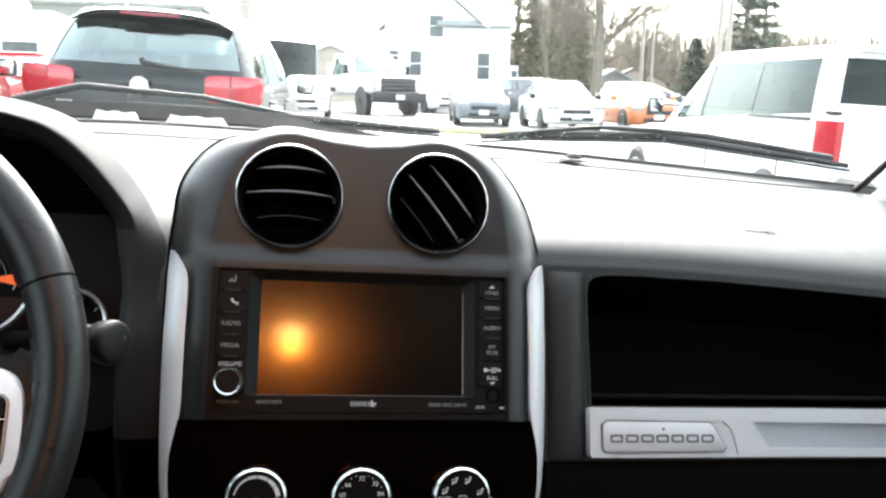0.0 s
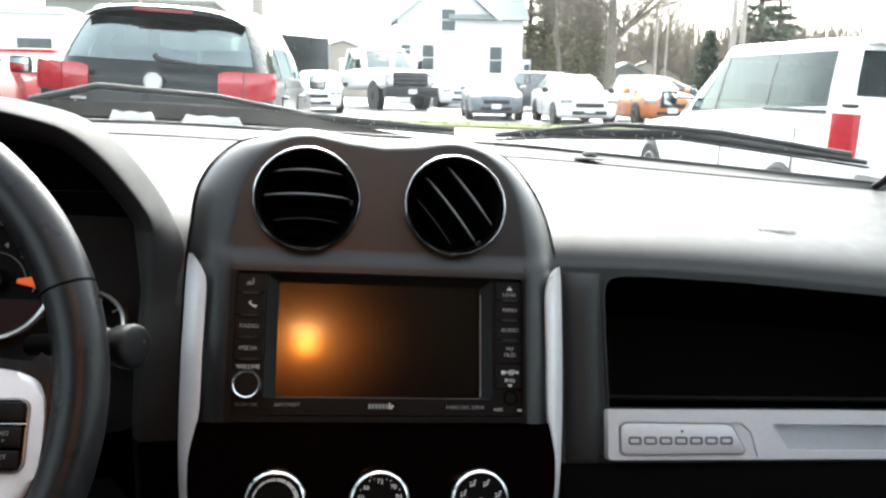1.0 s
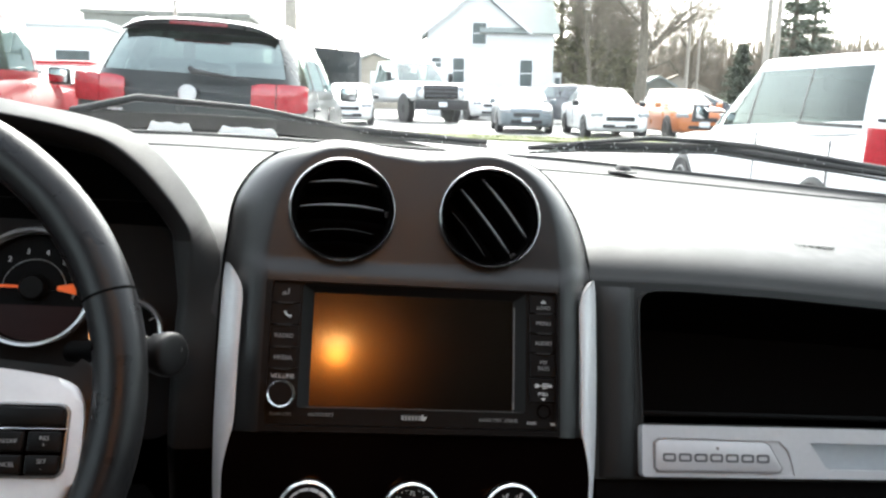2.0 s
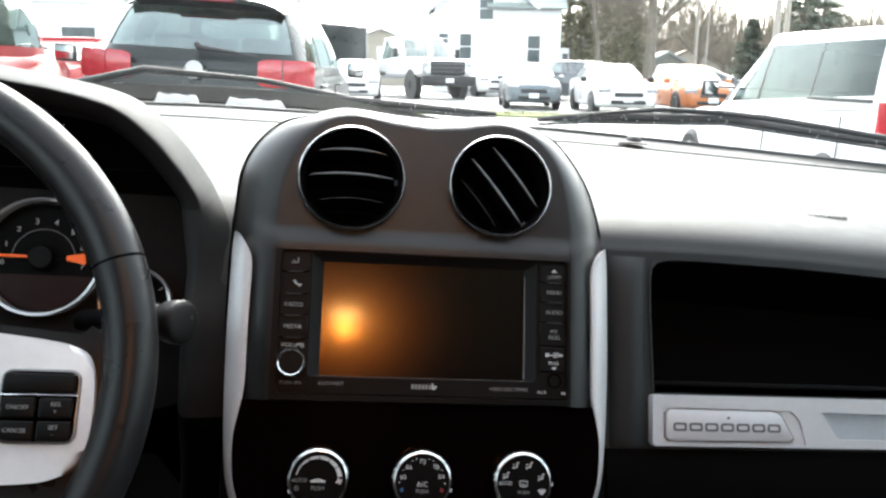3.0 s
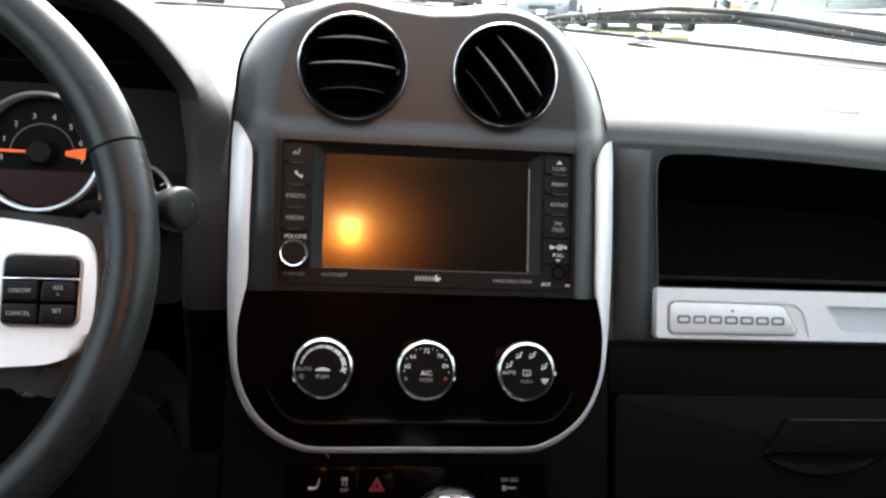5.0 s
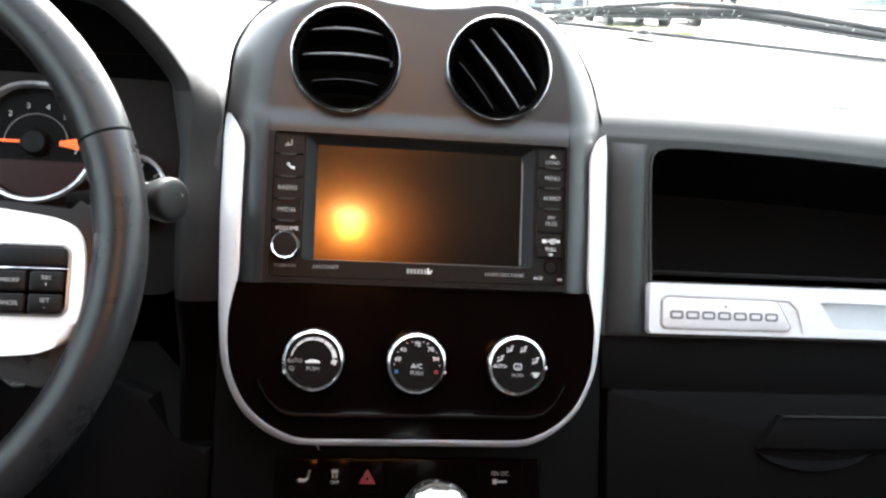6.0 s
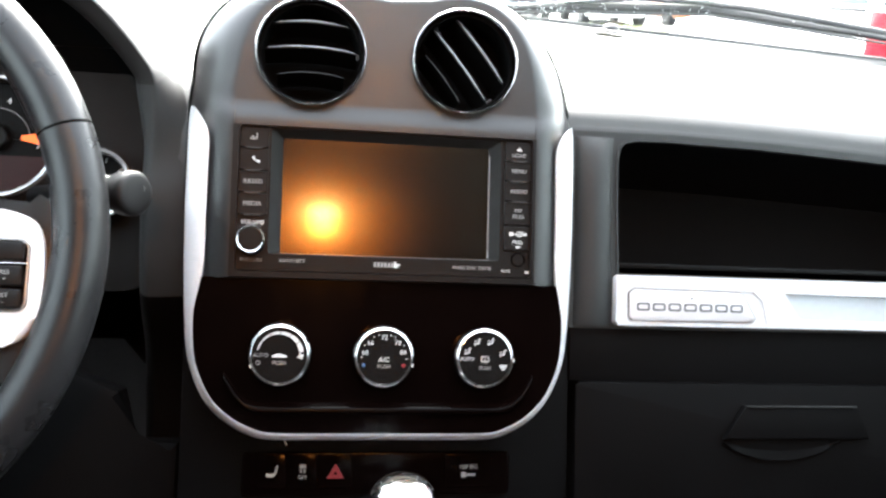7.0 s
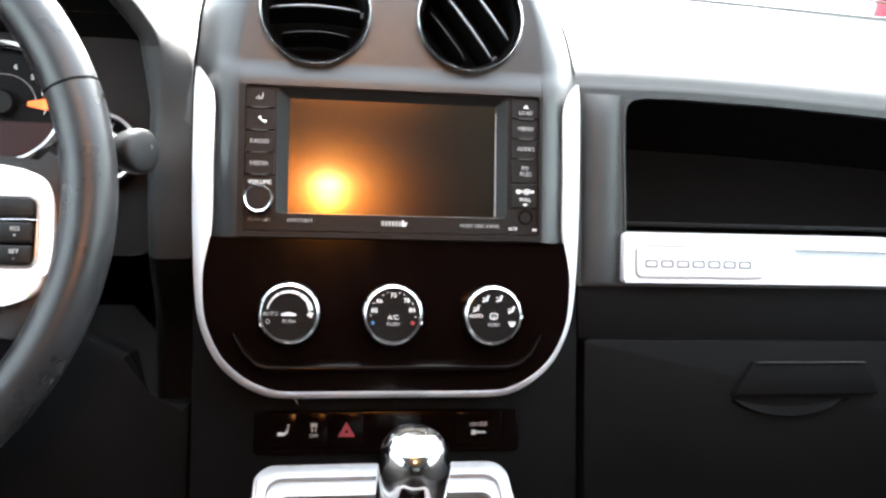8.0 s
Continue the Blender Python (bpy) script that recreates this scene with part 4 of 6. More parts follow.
bars("print", [(0, 0, 0.0012, 0.0042), (0.0014, -0.0008, 0.0010, 0.0026), (0.0026, 0.0, 0.0010, 0.0012)], at(0.0070, -0.0184, -0.0044), MARK, radio)

part("scuff", moved(tube([(-0.004, 0.004, 0), (-0.0005, 0.0, 0.0003), (0.001, -0.003, 0)], [0.0002, 0.0006, 0.0002], 6), at(-0.0637, -0.1425, BACK + 0.004)), MARK, stack, "small pale scuff")

# ---- switch row, shifter and console ----
row = thing("switch_row", STACK, "black switch row with small icon buttons and a power socket", "car control")
part("panel", prism(rrect(0.190, 0.0300, 0.003, 0.0020, -0.1660, 3), BACK - 0.02, BACK, 0.001), GLOSSBLACK, row)
for cx, w in ((-0.0730, 0.0215), (-0.0513, 0.0205), (-0.0285, 0.0240), (0.0667, 0.0350)):
    b = part("button", prism(rrect(w, 0.0240, 0.002, cx, -0.1640, 3), BACK, BACK + 0.0012, 0.0006), GLOSSBLACK, row, "flat black button")
    F = at(cx, -0.1640, BACK + 0.0013) @ Matrix.Scale(0.85, 4)
    if w == 0.0240:
        part("print", moved(band([(-0.0070, -0.0058), (0.0070, -0.0058), (0, 0.0064)], [(-0.0018, -0.0028), (0.0018, -0.0028), (0, 0.0004)], 0, 0.0004), F), REDMARK, b, "red hazard triangle")
    elif cx < -0.06:
        bm = tube([(0.0050, 0.0050, 0), (0.0034, -0.0014, 0), (0.0010, -0.0030, 0), (-0.0040, -0.0026, 0)], [0.0010, 0.0014, 0.0022, 0.0024], 8, flat=0.5)
        part("print", moved(bm, F), DIMMARK, b, "heated seat mark")
    elif cx < 0:
        bars("print", [(0, 0.0042, 0.0052, 0.0030), (-0.0014, 0.0005, 0.0012, 0.0034), (0.0014, 0.0005, 0.0012, 0.0034)], F, DIMMARK, b)
        lettering("print", "OFF", 0.0042, F @ at(0, -0.0048), DIMMARK, b)
    else:
        lettering("print", "12V DC", 0.0048, F @ at(0, 0.0030), DIMMARK, b)
        bars("print", [(-0.0042, -0.0036, 0.0036, 0.0042), (0.0020, -0.0036, 0.0080, 0.0016)], F, DIMMARK, b)

part_lower = thing("lower_dash", STACK, "dark lower dash below the stack and beside the column", "dashboard panel")
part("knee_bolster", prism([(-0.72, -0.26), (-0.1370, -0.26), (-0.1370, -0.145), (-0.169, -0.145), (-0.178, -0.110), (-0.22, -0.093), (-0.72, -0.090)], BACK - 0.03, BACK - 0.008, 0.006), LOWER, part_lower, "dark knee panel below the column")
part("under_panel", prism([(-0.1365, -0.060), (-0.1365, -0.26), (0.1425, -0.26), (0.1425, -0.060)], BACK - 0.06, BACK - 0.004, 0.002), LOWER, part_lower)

# satin silver, its base darkened against the strong light from above
CONSOLESILVER = material("dimmed_console_silver", (0.20, 0.20, 0.205), 0.42, metal=0.35, vary=0.05, scale=200, rough_vary=0.05)
console = thing("centre_console", Matrix.Translation((0, 0.37, 0.40)), "black centre console with a satin silver shifter surround", "centre console")
UC = own(console)
CTILT = Matrix.Translation((-0.0036, 0.488, 0.8190)) @ Matrix.Rotation(radians(14), 4, "X")
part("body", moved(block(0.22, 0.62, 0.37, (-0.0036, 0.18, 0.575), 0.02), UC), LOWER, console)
bm = holed(rrect(0.174, 0.250, 0.014, 0, -0.120, 4), [rrect(0.146, 0.205, 0.008, 0, -0.124, 4)], -0.012, 0.0)
part("surround", moved(bm, UC @ CTILT), CONSOLESILVER, console, "satin silver shifter surround")
bm = band(rrect(0.170, 0.246, 0.012, 0, -0.120, 4), rrect(0.156, 0.224, 0.010, 0, -0.121, 4), 0.0, 0.004, 0.0015)
part("surround_rim", moved(bm, UC @ CTILT), CONSOLESILVER, console)
bm = prism(rrect(0.152, 0.212, 0.008, 0, -0.124, 4), -0.03, -0.008)
part("shift_gate", moved(bm, UC @ CTILT), GLOSSBLACK, console, "glossy black shift gate")

shifter = thing("gear_shifter", Matrix.Translation((0.0050, 0.4125, 0.7860)) @ Matrix.Rotation(radians(8), 4, "X"), "gear shifter with a leather grip and domed chrome cap", "gear shifter")
part("shaft", lathe([(0.030, 0.0), (0.026, 0.01), (0.020, 0.035), (0.0195, 0.07), (0.0205, 0.080), (0, 0.081)], 32), LEATHER, shifter, "dark grip")
prof = [(0.0208, 0.070), (0.0212, 0.086)] + [(0.0214 * math.cos(a) ** 0.62, 0.097 + 0.0205 * math.sin(a)) for a in [radians(q) for q in range(0, 90, 7)]] + [(0, 0.1175)]
part("cap", lathe(prof, 40), CHROME, shifter, "mirror-bright domed chrome cap", sharp=80)

# overhead lamps behind the view
LAMPGLASS = glowing("warm_lamp_lens", (1.0, 0.62, 0.25), 6.0)
for lx, ly, watts, nm in ((-0.039, -0.508, 0.38, "dome_lamp"), (-0.05, 0.02, 0.04, "map_lamp"), (0.05, 0.02, 0.04, "map_lamp")):
    big = nm == "dome_lamp"
    lamp = tagged(part(nm, moved(lathe([(0.032, 0.0), (0.030, -0.006), (0.02, -0.012), (0, -0.014)] if big else [(0.014, 0), (0.012, -0.004), (0, -0.005)], 24), Matrix.Identity(4)), LAMPGLASS, m=Matrix.Translation((lx, ly, 1.558))), "warm incandescent reading lamp in the headliner", "lamp")
    li = bpy.data.lights.new(nm + "_bulb", "POINT")
    li.energy, li.color, li.shadow_soft_size = watts, (1.0, 0.30, 0.04), 0.022 if big else 0.010
    bulb = new(nm + "_bulb", li)
    bulb.matrix_basis = CAR @ Matrix.Translation((lx, ly, 1.515 if big else 1.54))


# ---- steering wheel ----
WTILT = radians(25)
WHEEL = Matrix.Translation((-0.3515, 0.4606, 1.0143)) @ Matrix.Rotation(math.pi / 2 - WTILT, 4, "X")
wheel = thing("steering_wheel", WHEEL, "black leather steering wheel with silver spokes and thumb switches", "steering wheel")
RC = 0.1750


def rim_ring(a, rr=0.0158, flat=0.86):
    c = Vector((RC * math.cos(a), RC * math.sin(a), 0))
    e = Vector((math.cos(a), math.sin(a), 0))
    return [c + e * (rr * 0.95 * math.cos(q)) + Vector((0, 0, rr * flat * 1.1 * math.sin(q))) for q in [2 * math.pi * k / 18 for k in range(18)]]


rings = []
SEAMS = [radians(q) for q in (21.5,)]
for i in range(144):
    a = 2 * math.pi * i / 144
    rings.append(rim_ring(a))
rings.append(rings[0])
bm = loft(rings, cap=False)
bmesh.ops.remove_doubles(bm, verts=bm.verts, dist=1e-5)
part("rim", bm, LEATHER, wheel, "padded leather rim", sharp=60)
for a in SEAMS:
    bm = loft([rim_ring(a - 0.006, 0.0154), rim_ring(a - 0.0035, 0.0161), rim_ring(a + 0.0035, 0.0161), rim_ring(a + 0.006, 0.0154)], cap=False)
    part("rim_joint", bm, VOID, wheel, "dark stitched joint")
for a0, a1 in ((radians(21.5), radians(80)),):
    bm = bmesh.new()
    for i in range(40):
        a = a0 + 0.03 + (a1 - a0) * i / 40
        c = Vector(((RC - 0.0140) * math.cos(a), (RC - 0.0140) * math.sin(a), 0.0085))
        t = Vector((-math.sin(a), math.cos(a), 0))
        tube([c - t * 0.0016 - Vector((0, 0, 0.0014)), c + Vector((0, 0, 0.0004)), c + t * 0.0016 + Vector((0, 0, 0.001))], 0.0007, 5, bm=bm)
    part("stitching", bm, LEATHER, wheel, "row of dark stitches")

# padded throat between spoke and rim, silver spoke, switches
part("spoke_pad", prism([(0.164, 0.040), (0.158, 0.024), (0.150, 0.016), (0.06, 0.030), (-0.06, 0.030), (-0.150, 0.016), (-0.158, 0.024), (-0.164, 0.040), (-0.174, -0.01), (-0.158, -0.080), (-0.140, -0.072), (-0.115, -0.064), (-0.05, -0.090), (0.05, -0.090), (0.115, -0.064), (0.140, -0.070), (0.158, -0.083), (0.174, -0.01)], -0.020, 0.002, 0.006), LEATHER, wheel, "leather spoke padding")
spoke = [(0.062, 0.026), (0.106, 0.0210), (0.130, 0.0182), (0.1475, 0.0145), (0.1555, 0.0070), (0.1588, -0.0090), (0.1584, -0.0340), (0.1532, -0.0490), (0.1420, -0.0558), (0.125, -0.0588), (0.062, -0.062)]
spoke = [(p.x, p.y) for p in smooth([Vector((*q, 0)) for q in spoke], 3)]
for sx in (-1, 1):
    part("spoke", prism([(sx * x, v) for x, v in spoke][::sx], -0.012, 0.007, 0.004, 3), SPOKESILVER, wheel, "satin silver spoke")
    pod = part("switch_pod", prism([(sx * x, v) for x, v in rrect(0.0415, 0.0400, 0.006, 0.1312, -0.0180, 4)][::sx], 0.0, 0.0085, 0.001), SLATEDGE, wheel, "dark-edged switch pod")
    part("switch_bed", prism([(sx * x, v) for x, v in rrect(0.0388, 0.0373, 0.005, 0.1312, -0.0180, 4)][::sx], 0.004, 0.0090), GLOSSBLACK, pod)
    for cx, cv, w, h, word in ((0.1312, -0.0056, 0.0372, 0.0105, None), (0.1214, -0.0188, 0.0180, 0.0112, "ON/OFF"), (0.1408, -0.0188, 0.0176, 0.0112, "RES|+"), (0.1214, -0.0310, 0.0180, 0.0106, "CANCEL"), (0.1408, -0.0310, 0.0176, 0.0106, "SET|-")):
        key = part("switch", prism([(sx * x, v) for x, v in rrect(w, h, 0.0016, cx, cv, 3)][::sx], 0.008, 0.0112, 0.0012), KEYBLACK, pod, "black thumb switch")
        if word and sx > 0:
            lines = word.split("|")
            for i, tx in enumerate(lines):
                lettering("print", tx, 0.0032, at(cx, cv + (len(lines) - 1 - 2 * i) * 0.0018, 0.0114), DIMMARK, key)
    part("switch_bar", block(0.0405, 0.0010, 0.002, (sx * 0.1312, -0.0121, 0.0095), 0.0003), CHROME, pod)
part("hub", prism(rrect(0.135, 0.125, 0.035, 0, -0.012, 6), -0.01, 0.020, 0.012, 3), LEATHER, wheel, "padded hub cover")
part("lower_spoke", prism([(-0.045, -0.07), (0.045, -0.07), (0.030, -0.165), (-0.030, -0.165)], -0.015, 0.001, 0.004), LEATHER, wheel)
part("paddle", moved(lathe([(0.012, 0), (0.011, 0.012), (0.006, 0.016), (0, 0.017)], 24), at(0.1257, -0.0650, -0.016)), CHROME, wheel, "chrome lower switch")

# ---- column, stalks, instruments ----
column = thing("steering_column", WHEEL, "black plastic steering column cover", "steering column")
part("cover", moved(lathe([(0.062, -0.20), (0.060, -0.05), (0.050, -0.028), (0, -0.026)], 32), Matrix.Diagonal((1.0, 0.8, 1, 1))), LOWER, column)
# lower plastic with the light on the stalk's end put into its colour
LOWERLIT = material("lit_black_stalk", (0.0048, 0.0048, 0.005), 0.5, vary=0.15, scale=60, bump=0.2, bump_scale=1200, spec=0.22)
stalk = thing("column_stalk", Matrix.Translation((-0.1577, 0.4970, 1.0354)), "black column stalk with a rounded end knob", "stalk")
tipm = Vector((0.80, -0.56, 0.14)).to_track_quat("Z", "Y").to_matrix().to_4x4()
part("lever", tube([(-0.075, 0.075, -0.025), (-0.030, 0.030, -0.010), (-0.006, 0.008, -0.002)], [0.0075, 0.0085, 0.0105], 14), LOWER, stalk)
tip = part("tip", moved(lathe([(0.0080, -0.014), (0.0105, -0.011), (0.0124, -0.0065), (0.0133, -0.0015), (0.0135, 0.0020), (0.0132, 0.0045), (0.0121, 0.0060), (0.0100, 0.0067), (0.005, 0.0071), (0, 0.0072)], 36), tipm), LOWERLIT, stalk, "rounded rotary tip", sharp=50)
part("tip_print", moved(tube([(0.0, 0.0012, 0), (0.0012, 0, 0), (0, -0.0012, 0)], 0.0004, 6), tipm @ at(0.005, 0.002, 0.0069)), BADGEGREY, tip)
part("lock_ring", moved(lathe([(0.0100, 0), (0.0104, 0.003), (0.0092, 0.0045), (0.0085, 0.003)], 28), tipm @ at(-0.001, 0, -0.020)), LOWERLIT, stalk, "ribbed collar")

WELL = material("grained_black_lining", (0.0085, 0.0075, 0.0072), 0.6, vary=0.15, scale=40, bump=0.3, bump_scale=1200, spec=0.10)
cluster = thing("instrument_cluster", Matrix.Translation((-0.3190, 0.6632, 1.0321)) @ Matrix.Rotation(math.pi / 2 - radians(20), 4, "X"), "instrument cluster with chrome-ringed gauges and orange needles", "instrument cluster")
part("backplate", prism(rrect(0.325, 0.17, 0.03, -0.012, -0.03, 6), -0.03, -0.012), WELL, cluster)
DIALFACE = material("matt_black_dial", (0.0025, 0.0025, 0.0025), 0.5, spec=0.06)
for gx, gv, gr, big in ((0.0285, 0.0, 0.0455, True), (-0.085, 0.0, 0.0455, True), (0.1035, -0.033, 0.0262, False)):
    g = part("gauge", moved(lathe([(gr, -0.012), (gr - 0.002, -0.006), (gr - 0.004, -0.010), (0, -0.010)], 48), at(gx, gv)), DIALFACE, cluster, "black gauge face")
    n = 56
    fw = 0.0 if big else 0.006
    bm = loft([[(r * math.cos(2 * math.pi * i / n), r * math.sin(2 * math.pi * i / n), h) for i in range(n)] for r, h in ((gr + 0.0018, -0.011), (gr + 0.0018, -0.001 + fw), (gr + 0.0006, 0.001 + fw), (gr - 0.0014, 0.0005 + fw), (gr - 0.0026, -0.002 + fw), (gr - 0.003, -0.009))], cap=False)
    part("ring", moved(bm, at(gx, gv)), RINGMETAL, g, "chrome gauge ring")
    if big:
        bm = band(circle(0.0240, gx, gv - 0.001, 48)[0:25], circle(0.0235, gx, gv - 0.001, 48)[0:25], -0.0100, -0.0095)
        part("scale_line", bm, DIMMARK, g)
        for i in range(8):
            a = radians(187 - 28 * i)
            lettering("print", str(i) if gx > 0 else str(20 * i), 0.0060, at(gx + 0.0302 * math.cos(a), gv - 0.001 + 0.0302 * math.sin(a), -0.0095), MARK, g)
        bars("needle", [(-0.0230, 0, 0.0320, 0.0020)], at(gx, gv + 0.0005, -0.008), ORANGE, g)
        part("warning_band", moved(prism([(-0.0075, -0.0018), (0.0070, -0.0048), (0.0076, 0.0046), (-0.0075, 0.0016)], 0.0, 0.0004), at(gx + 0.0250, gv + 0.0005, -0.0092)), ORANGE, g, flat=True)
        part("needle_hub", moved(lathe([(0.0105, -0.009), (0.0100, -0.004), (0.0085, -0.002), (0, -0.002)], 28), at(gx, gv)), KEYBLACK, g)
        bm = prism([(gx + (gr - 0.006) * math.cos(q), gv - 0.004 + (gr - 0.008) * math.sin(q)) for q in [radians(195 + 150 * i / 16) for i in range(17)]], -0.0099, -0.0094)
        part("display", bm, material("dark_red_lcd", (0.016, 0.003, 0.003), 0.4, spec=0.2), g, "dark red display window")
    else:
        for i in range(5):
            a = radians(150 - 75 * i / 2)
            bars("print", [(0, 0, 0.004, 0.0008)], at(gx + 0.020 * math.cos(a), gv + 0.020 * math.sin(a), -0.0095) @ Matrix.Rotation(a, 4, "Z"), MARK, g)
        lettering("print", "H", 0.006, at(gx + 0.014, gv - 0.004, -0.0095), MARK, g)

# hood over the instruments: edge and crest lines, rolled from one to the other, running down into the leg beside the stack
def leg_y(z):
    return 0.600 + 0.39 * min(0.0, z - 1.045) + 0.35 * max(0.0, z - 1.085) + 0.022 * min(3.0, max(0.0, (1.010 - z) / 0.085) ** 2)


EDGE = [(-0.1640, 0.800), (-0.1640, 0.880), (-0.1645, 0.940), (-0.1640, 1.000), (-0.1628, 1.035), (-0.1615, 1.065), (-0.1620, 1.090), (-0.1715, 1.105), (-0.1845, 1.1195), (-0.1995, 1.1340), (-0.2175, 1.1470), (-0.2370, 1.1550), (-0.285, 1.1637), (-0.36, 1.1690), (-0.45, 1.163), (-0.51, 1.13), (-0.535, 1.06), (-0.54, 0.94)]
CREST = [(-0.1370, 0.003, 0.800), (-0.1370, 0.003, 0.880), (-0.1375, 0.003, 0.940), (-0.1380, 0.003, 1.000), (-0.1390, 0.005, 1.040), (-0.1430, 0.020, 1.074), (-0.1560, 0.040, 1.0960), (-0.1655, 0.036, 1.1110), (-0.1775, 0.034, 1.1265), (-0.1935, 0.034, 1.1425), (-0.2130, 0.034, 1.1560), (-0.2390, 0.036, 1.1645), (-0.285, 0.036, 1.1715), (-0.36, 0.036, 1.179), (-0.46, 0.036, 1.173), (-0.53, 0.036, 1.140), (-0.562, 0.036, 1.07), (-0.565, 0.036, 0.94)]


ihood = thing("instrument_hood", Matrix.Translation((-0.365, 0.64, 1.0)), "grey vinyl hood arched over the instruments", "dashboard panel")
UH = own(ihood)
edge3 = smooth([(x, leg_y(z), z) for x, z in EDGE])
crest3 = smooth([(x, leg_y(z0) + d, z) for (x, d, z), (_, z0) in zip(CREST, EDGE)])
rows = []
for lat, dep in ((0, 0), (0.05, 0.004), (0.11, 0.02), (0.18, 0.055), (0.27, 0.12), (0.38, 0.21), (0.50, 0.33), (0.63, 0.48), (0.76, 0.64), (0.87, 0.80), (0.95, 0.92), (1.0, 1.0)):
    rows.append([Vector((e.x + (c.x - e.x) * lat, e.y + (c.y - e.y) * dep, e.z + (c.z - e.z) * lat)) for e, c in zip(edge3, crest3)])
for dy, dz in ((0.005, 0.003), (0.010, 0.012), (0.014, 0.045), (0.016, 0.20)):
    row = []
    for c in crest3:
        row.append(Vector((c.x, c.y + dy, c.z - min(dz, max(0.0, c.z - 1.068), 0.03))))
    rows.append(row)
inward = []
for i, e in enumerate(edge3):
    d = edge3[min(i + 1, len(edge3) - 1)] - edge3[max(i - 1, 0)]
    inward.append(Vector((-d.z, 0, d.x)).normalized())
inner = [edge3]
for dy, k in ((0.0006, 0.002), (0.0020, 0.005), (0.0045, 0.009), (0.0085, 0.0125), (0.015, 0.015), (0.03, 0.0165), (0.06, 0.0175), (0.105, 0.018)):
    inner.append([Vector((e.x, e.y + dy + (0.600 - leg_y(e.z)) * min(1, dy * 6), e.z)) + n * k * (1 - 0.45 * min(1.0, max(0.0, (1.08 - e.z) / 0.04))) for e, n in zip(edge3, inward)])
foot, split, turn = 10, 29, 5
legs = [*inner[turn:0:-1], *rows]
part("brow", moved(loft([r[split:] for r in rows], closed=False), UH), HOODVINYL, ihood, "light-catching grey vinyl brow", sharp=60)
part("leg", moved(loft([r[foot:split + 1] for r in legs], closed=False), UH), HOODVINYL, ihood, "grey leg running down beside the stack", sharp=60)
# the leg's fade into shade, put in as the near-black lower plastic
part("shaded_leg_foot", moved(loft([r[:foot + 1] for r in legs], closed=False), UH), LOWER, ihood, "foot of the leg, darkened for the shade it fades into", sharp=60)
part("lining", moved(loft([r[split:] for r in inner], closed=False), UH), WELL, ihood, "black inner lining", sharp=60)
part("lower_lining", moved(loft([r[:split + 1] for r in inner[turn:]], closed=False), UH), WELL, ihood, "black inner lining beside the gauges", sharp=60)
back = [(p.x, p.z) for p in inner[-1]]
part("well_back", moved(prism([*back, (-0.52, 0.85), (-0.21, 0.85)], -0.004, 0.004), UH @ Matrix.Translation((0, 0.705, 0)) @ Matrix.Rotation(math.pi / 2, 4, "X")), VOID, ihood, "black back of the instrument well")


# ---- outside: ground ----
stand = Matrix.Identity(4)
ASPHALT = material("wet_asphalt", (0.16, 0.16, 0.16), 0.45, vary=0.25, scale=1.2, bump=0.4, bump_scale=60, stain=0.5, stain_color=(0.09, 0.09, 0.09))
GRASS = material("spring_grass", (0.12, 0.14, 0.035), 0.8, vary=0.35, scale=6)
TILT = radians(2.7)
LOT = Matrix.Rotation(TILT, 4, "Y")


def lot(x, y):
    """The near part of the car park falls off to the right; further on it is level."""
    k = min(1.0, max(0.0, (22.0 - y) / 10.0))
    return -math.tan(TILT) * max(-11.0, min(11.0, x)) * k * k * (3 - 2 * k)


gx = [-450, -120, -40, -20, *[-14 + i for i in range(29)], 20, 40, 120, 450]
gy = [-70, -20, -5, *[2 * i for i in range(15)], 40, 70, 120, 250, 830]
tagged(part("ground", loft([[(x, y, lot(x, y)) for x in gx] for y in gy], closed=False), ASPHALT), "damp grey asphalt car park reaching to the horizon", "ground", kind="structure")
STRIP = [(-3.5, 25.4), (10.9, 18.7), (11.5, 20.2), (-2.9, 27.4)]
bm = prism(STRIP, 0.0, 0.06, 0.02)
tagged(part("grass_bed", bm, GRASS), "low turf strip between two rows of parked cars", "ground", kind="structure")
rnd = random.Random(5)
vv, ff = [], []
for i in range(2600):
    u, w = rnd.random(), rnd.random()
    x = (-3.4 + 14.3 * u) + 0.55 * w
    y = 25.4 - 6.6 * u + 1.7 * w
    h, a = rnd.uniform(0.04, 0.10), rnd.random() * 6.28
    b = len(vv)
    vv += [(x - 0.012 * math.cos(a), y - 0.012 * math.sin(a), 0.055), (x + 0.012 * math.cos(a), y + 0.012 * math.sin(a), 0.055), (x + rnd.uniform(-0.03, 0.03), y + rnd.uniform(-0.03, 0.03), 0.055 + h)]
    ff.append((b, b + 1, b + 2))
me = bpy.data.meshes.new("grass")
me.from_pydata(vv, [], ff)
me.materials.append(GRASS)
tagged(new("grass", me), "short patchy yellow-green grass on the strip", "grass", kind="stuff")

# ---- vehicles ----
CARGLASS = glass("tinted_car_glass", (0.45, 0.52, 0.50), 0.02, 0.16)
SUVGLASS = glass("grey_green_privacy_glass", (0.15, 0.20, 0.19), 0.04, 0.23, (0.86, 1.0, 0.97))
VANGLASS = glass("pale_green_van_glass", (0.11, 0.155, 0.147), 0.03, 0.02, (0.88, 1.0, 0.98))
LENSDARK = material("unlit_dark_red_lens", (0.16, 0.006, 0.012), 0.2, vary=0.2, scale=40, coat=0.5)
